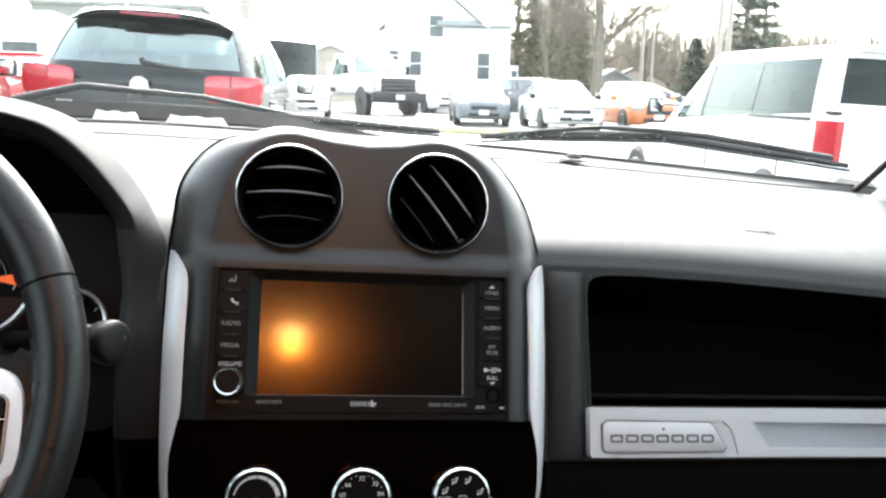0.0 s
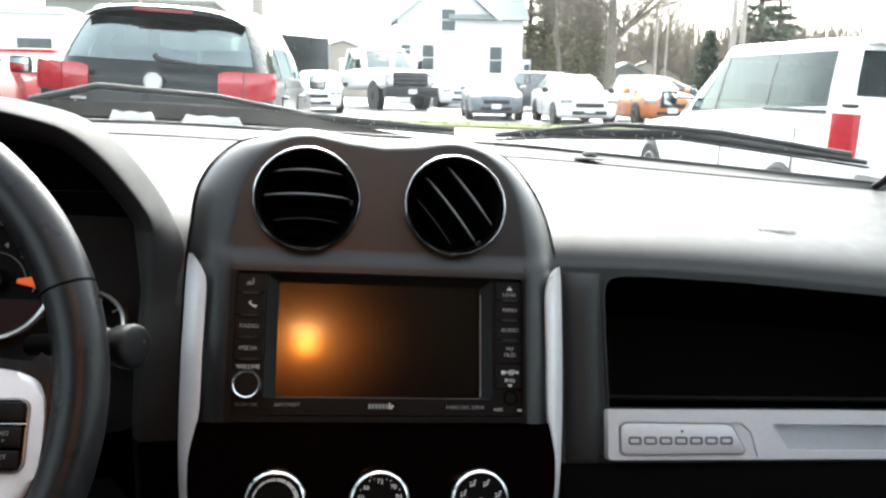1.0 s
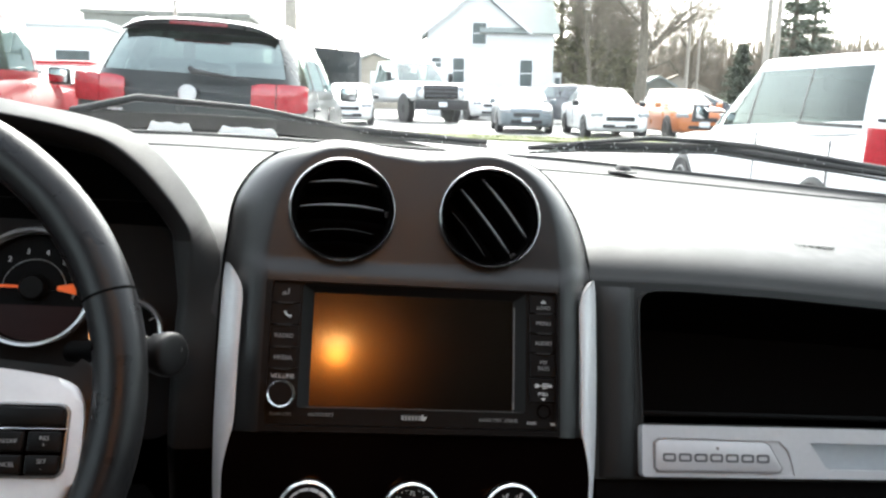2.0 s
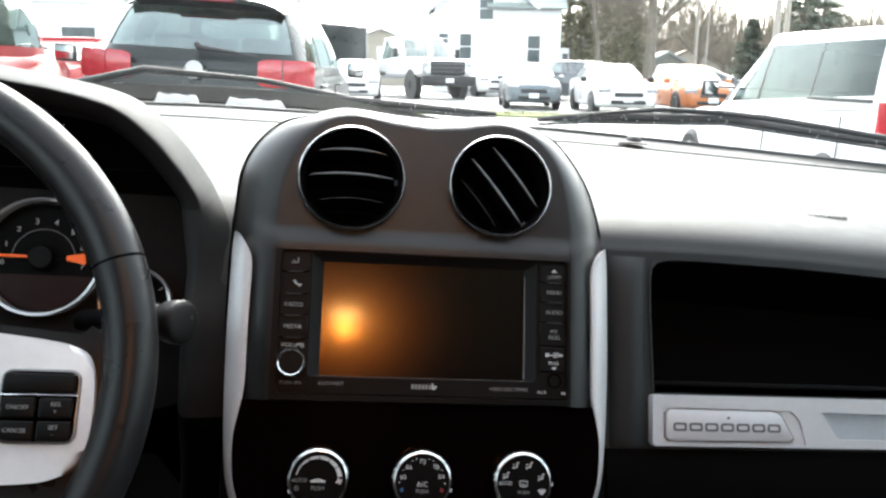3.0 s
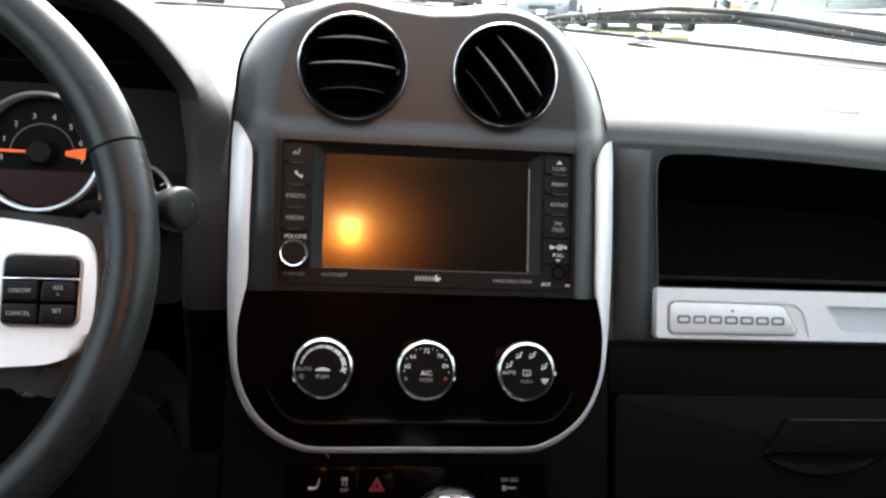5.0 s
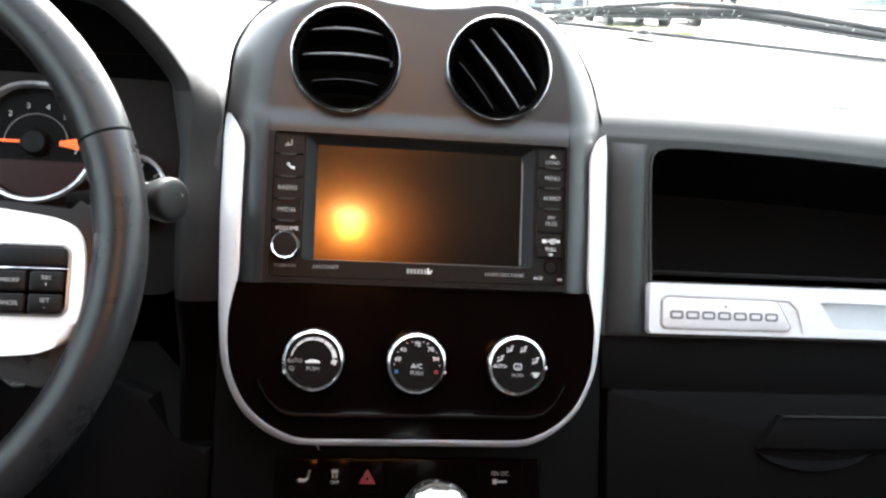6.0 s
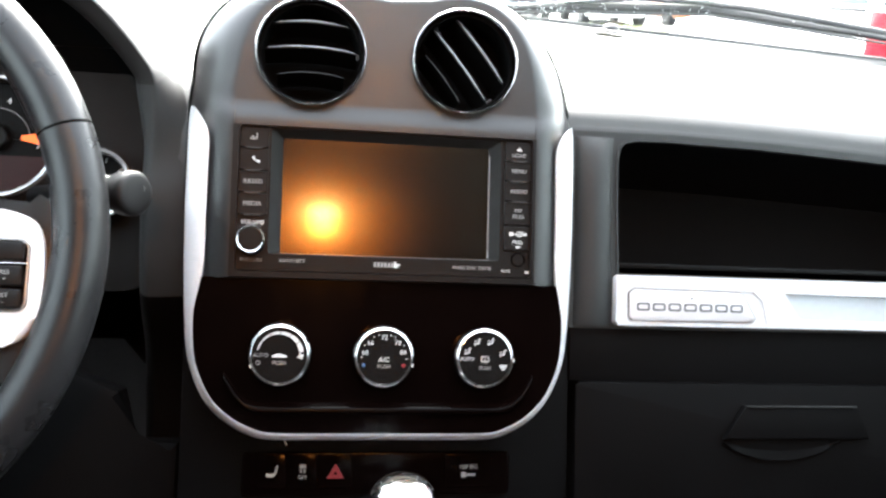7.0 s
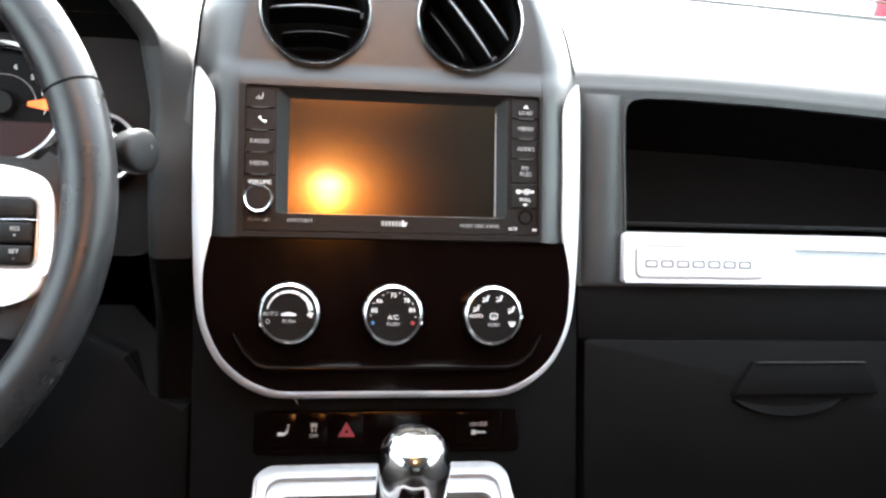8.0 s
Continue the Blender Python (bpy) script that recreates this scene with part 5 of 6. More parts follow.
TYRE = material("tyre_rubber", (0.018, 0.018, 0.018), 0.75, vary=0.2, scale=30)
ALLOY = material("alloy_rim", (0.5, 0.5, 0.5), 0.35, metal=0.8)
TAILRED = material("red_lamp_lens", (0.40, 0.012, 0.022), 0.12, vary=0.15, scale=25, coat=0.8)
LAMPCLEAR = material("clear_lamp_lens", (0.30, 0.31, 0.32), 0.1, vary=0.1, scale=30, coat=0.8)
TRIMBLACK = material("black_car_trim", (0.015, 0.015, 0.016), 0.4, vary=0.15)
CABIN = material("dark_cabin", (0.02, 0.02, 0.022), 0.7)
PLATEPALE = material("pale_number_plate", (0.7, 0.72, 0.74), 0.4)


def paint(name, color, coat=0.9, spec=0.5):
    return material(name, color, 0.3, vary=0.04, scale=3, coat=coat, spec=spec, coat_rough=0.05, stain=0.1 if color[0] > 0.6 and color[2] > 0.5 else 0.015, stain_color=(0.25, 0.24, 0.22))


P_BLACK = paint("black_car_paint", (0.005, 0.009, 0.009), 0.2, 0.3)
P_RED = paint("bright_red_car_paint", (0.24, 0.002, 0.007), 0.04, 0.08)
P_WHITE = paint("white_car_paint", (0.80, 0.80, 0.79))
P_SILVER = paint("blue_silver_car_paint", (0.13, 0.155, 0.17), 0.6)
P_ORANGE = paint("orange_car_paint", (0.46, 0.14, 0.04), 0.5)
P_DARK = paint("dark_grey_car_paint", (0.06, 0.065, 0.075))


def panel(name, c, mat, parent, label="", bulge=0.03, n=6):
    """A bowed pane between four corners, foot pair first."""
    a, b, d, e = [Vector(p) for p in c]
    nrm = (b - a).cross(e - a).normalized()
    rows = []
    for j in range(n + 1):
        v = j / n
        rows.append([a.lerp(b, i / n).lerp(e.lerp(d, i / n), v) + nrm * (bulge * math.sin(math.pi * i / n) ** 0.7 * (0.5 + 0.5 * math.sin(math.pi * v))) for i in range(n + 1)])
    ob = part(name, loft(rows, closed=False), mat, parent, label, sharp=80)
    return ob


def greenhouse(car, body_paint, zb, zr, base, roof, wb, wr, panes, side, rear, rear_sill, dip=0.0, upright=0.0):
    """Cabin above the belt: one rounded shell with the window openings let through it, panes set a little in."""
    levels = [-0.10, 0.0, 0.08, 0.22, 0.40, 0.58, 0.74, 0.88, 1.0]

    def point(sx, sy, v, inset=0.0):
        k = (abs(sx) ** 7 + abs(sy) ** 7) ** (-1 / 7)
        u = max(0.0, v)
        w = wb + (wr - wb) * (0.45 * u + 0.55 * u * u) - inset
        y0 = base[0] + (roof[0] - base[0]) * (0.75 * u + 0.25 * u * u) + inset
        y1 = base[1] + (roof[1] - base[1]) * u - inset
        y = (y0 + y1) / 2 + sy * k * (y1 - y0) / 2
        if upright:
            q = sy * k
            y = (base[0] + base[1]) / 2 + q * (base[1] - base[0]) / 2 + (y1 - base[1]) * max(0.0, (q - upright) / (1 - upright)) + (y0 - base[0]) * max(0.0, (-q - upright) / (1 - upright))
        return (sx * k * w, y, zb - dip * (sy + 1) / 2 * (1 - v) + (zr - 0.055 - zb) * v)

    cols = []
    for face in ("right", "front", "left", "rear"):
        spans = panes if face == "right" else tuple((-b, -a) for a, b in panes[::-1]) if face == "left" else ((-0.92, 0.92),)
        marks = sorted({-1.0, 1.0, *[q for s in spans for q in s]})
        line = []
        for q0, q1 in zip(marks, marks[1:]):
            n = max(1, int((q1 - q0) / 0.16))
            line += [(q0 + (q1 - q0) * i / n, q0 + (q1 - q0) * (i + 1) / n) for i in range(n)]
        for q0, q1 in line:
            m = (q0 + q1) / 2
            hole = [i for i, s in enumerate(spans) if s[0] < m < s[1]]
            post = not hole and face in ("right", "left") and spans[0][0] < m < spans[-1][1]
            ends = {"right": ((1, q0), (1, q1)), "front": ((-q0, 1), (-q1, 1)), "left": ((-1, -q0), (-1, -q1)), "rear": ((q0, -1), (q1, -1))}[face]
            cols.append((face, hole[0] if hole else -1, post, ends))
    shell = bmesh.new()
    glassy = {}

    def quad(bm, ends, v0, v1, inset=0.0):
        bm.faces.new([bm.verts.new(point(*ends[i], v, inset)) for i, v in ((0, v0), (1, v0), (1, v1), (0, v1))])

    for face, hole, post, ends in cols:
        sill = rear_sill if face == "rear" else 0.08
        for v0, v1 in zip(levels, levels[1:]):
            inside = sill - 0.01 <= v0 and v1 <= 0.89
            if inside and hole >= 0:
                quad(glassy.setdefault((face, hole), bmesh.new()), ends, v0, v1, 0.008)
            elif inside and post:
                quad(glassy.setdefault((face, "post"), bmesh.new()), ends, v0, v1, 0.004)
            else:
                quad(shell, ends, v0, v1)
    rings = []
    edge = [point(*c[3][0], 1.0) for c in cols]
    yc = (roof[0] + roof[1]) / 2
    for k, dz in ((1.0, 0.0), (0.985, 0.022), (0.94, 0.040), (0.80, 0.052), (0.5, 0.062), (0.02, 0.068)):
        rings.append([(x * k, yc + (y - yc) * k, z + dz) for x, y, z in edge])
    loft(rings, cap=False, bm=shell)
    bmesh.ops.remove_doubles(shell, verts=shell.verts, dist=0.0008)
    bmesh.ops.recalc_face_normals(shell, faces=shell.faces)
    part("cabin_shell", shell, body_paint, car, sharp=40)
    for (face, k), bm in glassy.items():
        bmesh.ops.remove_doubles(bm, verts=bm.verts, dist=0.0008)
        if k == "post":
            part("door_pillar", bm, TRIMBLACK, car)
        else:
            part({"front": "windscreen", "rear": "rear_window"}.get(face, "side_window"), bm, CARGLASS if face == "front" else rear if face == "rear" else side, car, sharp=80)


def vehicle(name, label, category, m, body_paint, L, W, zb, zr, zh, zd, base, roof, wheel=0.33, axles=(-0.30, 0.31), wb=None, wr=None, side=CARGLASS, rear=CARGLASS, pillar=None, group="", clear=0.2, panes=((-0.80, -0.06), (0.0, 0.80)), rear_sill=0.08, tail=None, dip=0.0, upright=0.0):
    """A car, nose along +y. zb belt, zr roof, zh bonnet, zd tail deck; base, roof: rear and front ends of the cabin at belt and roof."""
    car = thing(name, m, label, category, group)
    wb, wr = wb or W * 0.475, wr or W * 0.37
    hw = W / 2
    st = [(-0.5, 0.84, clear + 0.15, zd - 0.16), (-0.490, 0.93, clear + 0.06, zd - 0.05), (-0.45, 0.985, clear, zd - 0.01), (base[0] / L + 0.02, 1.0, clear, max(zd, zb - 0.02)), (0.0, 1.0, clear, zb - dip * 0.5), (base[1] / L - 0.04, 1.0, clear, zb - dip), (base[1] / L + 0.03, 0.99, clear, zh + 0.02), (0.40, 0.965, clear, zh - 0.05), (0.465, 0.90, clear + 0.03, zh - 0.14), (0.492, 0.82, clear + 0.08, zh - 0.24), (0.5, 0.74, clear + 0.15, zh - 0.33)]
    st = st[3:] + tail if tail else st
    st = sorted(st, key=lambda s: s[0])
    rings = []
    for t, w, z0, z1 in st:
        w *= hw
        zm = z0 + (z1 - z0) * 0.45
        half = [(w * 0.86, z0), (w * 0.97, z0 + 0.06), (w, zm), (w * 0.985, z1 - 0.10), (w * 0.93, z1 - 0.02), (w * 0.6, z1 + 0.012)]
        rings.append([(x, t * L, z) for x, z in half] + [(0, t * L, z1 + 0.018)] + [(-x, t * L, z) for x, z in half[::-1]])
    part("body", loft(rings), body_paint, car, sharp=35)
    greenhouse(car, body_paint, zb, zr, base, roof, wb, wr, panes, side, rear, rear_sill, dip, upright)
    for s in (-1, 1):
        q, back = Vector((0, base[1], 0)), 0.30 if category == "van" else 0.28
        mir = part("mirror", moved(block(*((0.21, 0.10, 0.20) if category == "van" else (0.20, 0.09, 0.17)), (0, 0, 0), 0.035), Matrix.Translation((s * (hw + 0.10), q.y - back, zb + 0.02))), TRIMBLACK if body_paint in (P_WHITE, P_RED) else body_paint, car, "door mirror")
        part("mirror_glass", block(0.165, 0.004, 0.13 if category == "van" else 0.12, (s * (hw + 0.10), q.y - back - 0.052, zb + 0.02), 0.001), CHROME, mir)
    for s in (-1, 1):
        for fy in (0.62, 0.24):
            hy = base[0] + (base[1] - base[0]) * fy
            part("door_handle", tube([(s * (hw - 0.012), hy - 0.09, zb - dip * fy - 0.13), (s * (hw + 0.022), hy - 0.06, zb - dip * fy - 0.125), (s * (hw + 0.022), hy + 0.06, zb - dip * fy - 0.125), (s * (hw - 0.012), hy + 0.09, zb - dip * fy - 0.13)], 0.014, 6), body_paint, car)
            part("door_gap", block(0.012, 0.008, zb - clear - 0.25, (s * (hw - 0.002), hy - 0.16, (zb + clear) / 2 - 0.02)), TRIMBLACK, car)
    span = base[1] - base[0]
    part("cabin", block(2 * wb - 0.16, span - 0.2, 0.03, (0, (base[0] + base[1]) / 2, zb + 0.045), 0.01), CABIN, car, "dark interior")
    for fy in (0.66, 0.34):
        for s in (-1, 1):
            part("seat", block(0.50, 0.16, 0.22, (s * 0.38, base[0] + span * fy - 0.1, zb + 0.14), 0.06, segs=2), CABIN, car, "dark seat back")
    for s in (-1, 1):
        for ax in axles:
            wm = Matrix.Translation((s * (hw - 0.10), ax * L, wheel)) @ Matrix.Rotation(math.pi / 2, 4, "Y")
            part("wheel_arch", moved(lathe([(wheel * 1.15, -0.10), (wheel * 1.15, 0.085 * 1), (wheel * 1.02, 0.102), (0, 0.095)], 28), Matrix.Translation((s * (hw - 0.10), ax * L, wheel)) @ Matrix.Rotation(s * math.pi / 2, 4, "Y")), TRIMBLACK, car, "black wheel arch")
            tyre = part("tyre", lathe([(wheel * 0.66, -0.105), (wheel * 0.93, -0.115), (wheel, -0.08), (wheel, 0.08), (wheel * 0.93, 0.115), (wheel * 0.66, 0.105)], 32), TYRE, car, "black tyre", m=wm)
            part("rim", moved(lathe([(wheel * 0.66, 0.100), (wheel * 0.6, 0.108), (wheel * 0.5, 0.085), (wheel * 0.16, 0.10), (0, 0.104)], 20), Matrix.Rotation(0 if s > 0 else math.pi, 4, "Y")), ALLOY, tyre, "alloy rim")
    return car


def face_front(car, L, W, zh, grille=TRIMBLACK, clear=0.2):
    y = L / 2
    part("grille", moved(block(W * 0.46, 0.05, 0.13, (0, 0, 0), 0.02), Matrix.Translation((0, y - 0.015, zh - 0.36))), grille, car, "dark grille")
    part("lower_intake", moved(block(W * 0.55, 0.05, 0.11, (0, 0, 0), 0.02), Matrix.Translation((0, y - 0.005, clear + 0.17))), TRIMBLACK, car, "black lower intake")
    part("number_plate", block(0.31, 0.02, 0.15, (0, y + 0.02, zh - 0.50), 0.004), PLATEPALE, car, "plain pale plate")
    for s in (-1, 1):
        part("headlight", moved(block(0.36, 0.22, 0.14, (0, 0, 0), 0.05, segs=3), Matrix.Translation((s * W * 0.36, y - 0.13, zh - 0.24)) @ Matrix.Rotation(radians(-s * 22), 4, "Z")), LAMPCLEAR, car, "clear headlight")


# black SUV ahead, tail towards us
TIG = LOT @ Matrix.Translation((-0.977, 8.974, 0)) @ Matrix.Rotation(radians(-5.7), 4, "Z")
TAIL = [(-0.5, 0.86, 0.42, 0.98), (-0.498, 0.93, 0.36, 1.05), (-0.490, 0.97, 0.30, 1.11), (-0.470, 0.99, 0.26, 1.15)]
suv = vehicle("black_suv", "black compact SUV with red tail lamps, parked tail-on, wet with drops", "car", TIG, P_BLACK, 4.42, 1.80, 1.15, 1.705, 1.10, 1.15, (-2.17, 1.15), (-1.80, 0.35), 0.34, wb=0.86, wr=0.67, side=SUVGLASS, rear=SUVGLASS, clear=0.25, panes=((-0.86, -0.45), (-0.41, 0.14), (0.18, 0.80)), rear_sill=0.22, tail=TAIL)
yr = -2.21


def corner(s, f):
    """A point along the tail's rounded corner: s side, f from the tailgate outwards."""
    a = f * 1.3
    return s * (0.485 + 0.425 * math.sin(a) / math.sin(1.3)), yr - 0.025 + 0.25 * (1 - math.cos(a)) ** 2.2


for s in (-1, 1):
    for f0, f1, nm in ((0.0, 0.34, "inner"), (0.355, 1.0, "outer")):
        rows = []
        for i in range(11):
            f = f0 + (f1 - f0) * i / 10
            x, y = corner(s, f)
            h = 0.106 * max(0.15, 1 - abs(2 * f - 1) ** 6) ** 0.13
            rows.append([(x, y + 0.016 * abs(q) ** 3, 1.108 + 0.008 * f + h * q) for q in (-1, -0.9, -0.6, -0.2, 0.2, 0.6, 0.9, 1)])
        bm = sheet(rows, 0.03)
        lens = part("tail_lamp", bm, TAILRED, suv, "red two-part tail lamp")
rows = []
for k in range(6):
    f = k / 5
    rows.append([(0.645 * s * (1 - 0.03 * f), -1.76 - 0.17 * f + 0.06 * abs(s) ** 3 * f, 1.712 - 0.030 * f - 0.040 * s * s - 0.060 * abs(s) ** 6) for s in [i / 14 * 2 - 1 for i in range(15)]])
rows.append([(x, y + 0.01, z - 0.030 * (1 - abs(x / 0.65) ** 4) - 0.010) for x, y, z in rows[-1]])
part("spoiler", sheet(rows, 0.012), P_BLACK, suv, "black roof spoiler")
part("brake_lamp", moved(block(0.46, 0.02, 0.030, (0, 0, 0), 0.006), Matrix.Translation((0.0, -1.930, 1.652))), LENSDARK, suv, "thin high brake lamp")
for s in (-1, 1):
    part("roof_rail", tube([(s * 0.60, -1.5, 1.67), (s * 0.61, -1.3, 1.71), (s * 0.61, 0.1, 1.71), (s * 0.58, 0.35, 1.67)], 0.016, 8), ALLOY, suv)
part("emblem", moved(lathe([(0.070, 0), (0.070, 0.012), (0.060, 0.018), (0.057, 0.012), (0, 0.012)], 32), Matrix.Translation((0, yr - 0.03, 1.103)) @ Matrix.Rotation(math.pi / 2, 4, "X")), ALLOY, suv, "round silver emblem, plain")
part("rear_wiper", tube([(0.0, -2.175, 1.305), (0.02, -2.185, 1.275), (0.10, -2.185, 1.268), (0.30, -2.165, 1.250), (0.46, -2.15, 1.240)], [0.022, 0.026, 0.020, 0.013, 0.006], 8), TRIMBLACK, suv, "black rear wiper")
bars("badge_bars", [(0.02 * i, 0, 0.014, 0.02) for i in range(6)], Matrix.Translation((-0.60, yr - 0.037, 0.955)) @ Matrix.Rotation(math.pi / 2, 4, "X"), ALLOY, suv)
part("aerial", tube([(0.1, -1.35, 1.69), (0.1, -1.42, 1.76)], [0.016, 0.003], 8), TRIMBLACK, suv)

# red SUV beyond the driver's side
vehicle("red_suv", "glossy red SUV with a dark door mirror, parked nose outwards", "car", LOT @ Matrix.Translation((-3.70, 6.85, 0)) @ Matrix.Rotation(radians(-1.85), 4, "Z") @ Matrix.Diagonal((1, 1.12, 0.98, 1)), P_RED, 4.4, 1.82, 1.17, 1.76, 1.10, 1.12, (-2.0, 1.72), (-1.8, 1.50), 0.34, wr=0.80, side=SUVGLASS, panes=((-0.84, -0.35), (-0.30, 0.22), (0.27, 0.86)))
vehicle("red_sedan", "red saloon car behind the SUVs, screen white with sky", "car", Matrix.Translation((-4.61, 15.4, lot(-4.61, 15.4))) @ Matrix.Rotation(radians(170.5), 4, "Z"), P_RED, 4.6, 1.8, 1.02, 1.46, 0.98, 1.0, (-1.55, 1.2), (-0.95, 0.2), 0.32)

# white minivan on the passenger side
VAN = LOT @ Matrix.Translation((5.614, 9.172, 0)) @ Matrix.Rotation(radians(-0.9), 4, "Z") @ Matrix.Diagonal((1.0, 1.044, 1.09, 1))
van = vehicle("minivan", "white minivan with dark side glass and tall red tail lamps", "van", VAN, P_WHITE, 4.95, 1.95, 1.12, 1.745, 0.92, 1.10, (-2.42, 1.25), (-2.30, 0.05), 0.30, axles=(-0.303, 0.32), wb=0.955, wr=0.84, side=VANGLASS, rear=VANGLASS, panes=((-0.837, -0.282), (-0.268, 0.28), (0.315, 0.975)), rear_sill=0.22, dip=0.19, upright=0.25)
for s in (-1, 1):
    rows = []
    for x, y in ((0.974, -2.25), (0.976, -2.27), (0.970, -2.31), (0.950, -2.38), (0.925, -2.44), (0.895, -2.480), (0.880, -2.490)):
        rows.append([(s * x, y, z) for z in (0.76, 0.78, 0.88, 0.98, 1.08, 1.10)])
    part("tail_lamp", sheet(rows, 0.02 * s), TAILRED, van, "tall red tail lamp wrapped round the corner")
part("slide_track", block(0.015, 1.05, 0.03, (-0.972, -1.60, 1.105), 0.004), TRIMBLACK, van, "black sliding door rail")
part("spoiler", moved(block(1.46, 0.20, 0.05, (0, 0, 0), 0.02), Matrix.Translation((0, -2.30, 1.69))), P_WHITE, van)
bars("badge_bars", [(0.05 * i, 0, 0.035, 0.03) for i in range(8)], Matrix.Translation((-0.80, -2.46, 0.74)) @ Matrix.Rotation(math.pi / 2, 4, "X"), ALLOY, van)
part("hanging_tag", moved(block(0.12, 0.01, 0.16, (0, 0, 0), 0.01), Matrix.Translation((-0.2, -0.30, 1.52))), TRIMBLACK, van, "dark mirror seen through the glass")

# cars across the lot, noses towards us
FACING = math.pi
for nm, label, x, y, turn, pnt, L, W, zb, zr, zh, zd, base, roof in (
    ("silver_coupe", "blue-silver saloon, nose out, in the row across the lot", 6.38, 28.15, -8.0, P_SILVER, 4.6, 1.80, 0.98, 1.45, 0.94, 1.0, (-1.7, 1.05), (-0.9, 0.05)),
    ("white_saloon", "white saloon car, nose out, in the row across the lot", 8.35, 25.40, -5.0, P_WHITE, 4.6, 1.82, 0.98, 1.46, 0.94, 1.0, (-1.7, 1.10), (-0.9, 0.05)),
    ("orange_hatchback", "orange hatchback, nose out, in the row across the lot", 10.85, 25.4, -2.0, P_ORANGE, 4.1, 1.74, 0.98, 1.48, 0.95, 1.02, (-1.7, 1.05), (-1.2, 0.05)),
    ("white_hatchback", "white saloon parked beside the box trailer", 0.70, 32.35, -3.5, P_WHITE, 4.4, 1.80, 1.0, 1.50, 0.96, 1.0, (-1.7, 1.05), (-1.1, 0.05)),
    ("dark_suv", "dark grey SUV behind the white saloon", 10.55, 34.53, 32.5, P_DARK, 4.6, 1.86, 1.10, 1.66, 1.04, 1.08, (-2.0, 1.1), (-1.7, 0.2)),
    ("dark_saloon", "dark saloon behind the orange hatchback", 15.02, 32.83, 64.5, P_DARK, 4.7, 1.82, 1.0, 1.48, 0.95, 1.0, (-1.7, 1.1), (-0.9, 0.05)),
    ("white_suv", "white SUV by the house wall", 6.74, 40.36, 14.5, P_WHITE, 4.6, 1.86, 1.10, 1.68, 1.04, 1.08, (-2.0, 1.1), (-1.7, 0.2)),
):
    ob = vehicle(nm, label, "car", Matrix.Translation((x, y, 0)) @ Matrix.Rotation(FACING + radians(turn), 4, "Z"), pnt, L, W, zb, zr, zh, zd, base, roof, group="cars across the lot")
    face_front(ob, L, W, zh)

# white work truck with a black grille and bumper
truck = thing("work_truck", Matrix.Translation((3.40, 37.12, 0)) @ Matrix.Rotation(FACING + radians(18.5), 4, "Z") @ Matrix.Diagonal((1.2, 1.2, 1.22, 1)), "white work truck with a black grille and heavy black bumper", "truck")
rows = [(-3.3, 0.62, 0.95, 1.05), (-1.2, 0.62, 0.95, 1.05), (-1.15, 0.70, 0.98, 1.30), (0.9, 0.70, 1.0, 1.38), (1.0, 0.70, 1.0, 1.36), (2.35, 0.72, 0.98, 1.30), (2.62, 0.78, 0.9, 1.16), (2.68, 0.85, 0.86, 1.05)]
rings = []
for y, z0, w, z1 in rows:
    rings.append([(x * w, y, z) for x, z in ((0.9, z0), (1, z0 + 0.1), (1, z1 - 0.08), (0.9, z1))] + [(-x * w, y, z) for x, z in ((0.9, z1), (1, z1 - 0.08), (1, z0 + 0.1), (0.9, z0))])
part("body", loft(rings), P_WHITE, truck)
cabpts = {k: Vector(p) for k, p in dict(fl=(-0.93, 1.05, 1.36), fr=(0.93, 1.05, 1.36), rl=(-0.93, -1.1, 1.30), rr=(0.93, -1.1, 1.30), FL=(-0.76, 0.45, 1.98), FR=(0.76, 0.45, 1.98), RL=(-0.78, -1.0, 1.98), RR=(0.78, -1.0, 1.98)).items()}
part("roof", block(1.62, 1.6, 0.10, (0, -0.28, 2.0), 0.045, segs=3), P_WHITE, truck)
for a, b in (("fl", "FL"), ("fr", "FR"), ("rl", "RL"), ("rr", "RR")):
    part("pillar", tube([cabpts[a], cabpts[b]], 0.05, 8), P_WHITE, truck)
panel("windscreen", (cabpts["fr"], cabpts["fl"], cabpts["FL"], cabpts["FR"]), CARGLASS, truck, "", 0.05)
panel("rear_window", (cabpts["rl"], cabpts["rr"], cabpts["RR"], cabpts["RL"]), CARGLASS, truck, "", 0.02)
panel("side_window", (cabpts["fl"], cabpts["rl"], cabpts["RL"], cabpts["FL"]), CARGLASS, truck, "", 0.02)
panel("side_window", (cabpts["rr"], cabpts["fr"], cabpts["FR"], cabpts["RR"]), CARGLASS, truck, "", 0.02)
part("flatbed", block(2.1, 2.6, 0.12, (0, -2.6, 1.12), 0.02), P_WHITE, truck, "white flat bed")
part("headboard", block(2.0, 0.08, 0.55, (0, -1.32, 1.45), 0.02), P_WHITE, truck)
grl = part("grille", block(1.30, 0.10, 0.46, (0, 2.66, 1.03), 0.04), TRIMBLACK, truck, "black barred grille")
for z in (0.90, 1.03, 1.16):
    part("grille_bar", block(1.22, 0.04, 0.035, (0, 2.72, z), 0.01), P_DARK, grl)
part("bumper", block(2.0, 0.22, 0.34, (0, 2.72, 0.60), 0.04), TRIMBLACK, truck, "heavy black bumper")
part("number_plate", block(0.31, 0.02, 0.15, (0, 2.84, 0.62)), PLATEPALE, truck)
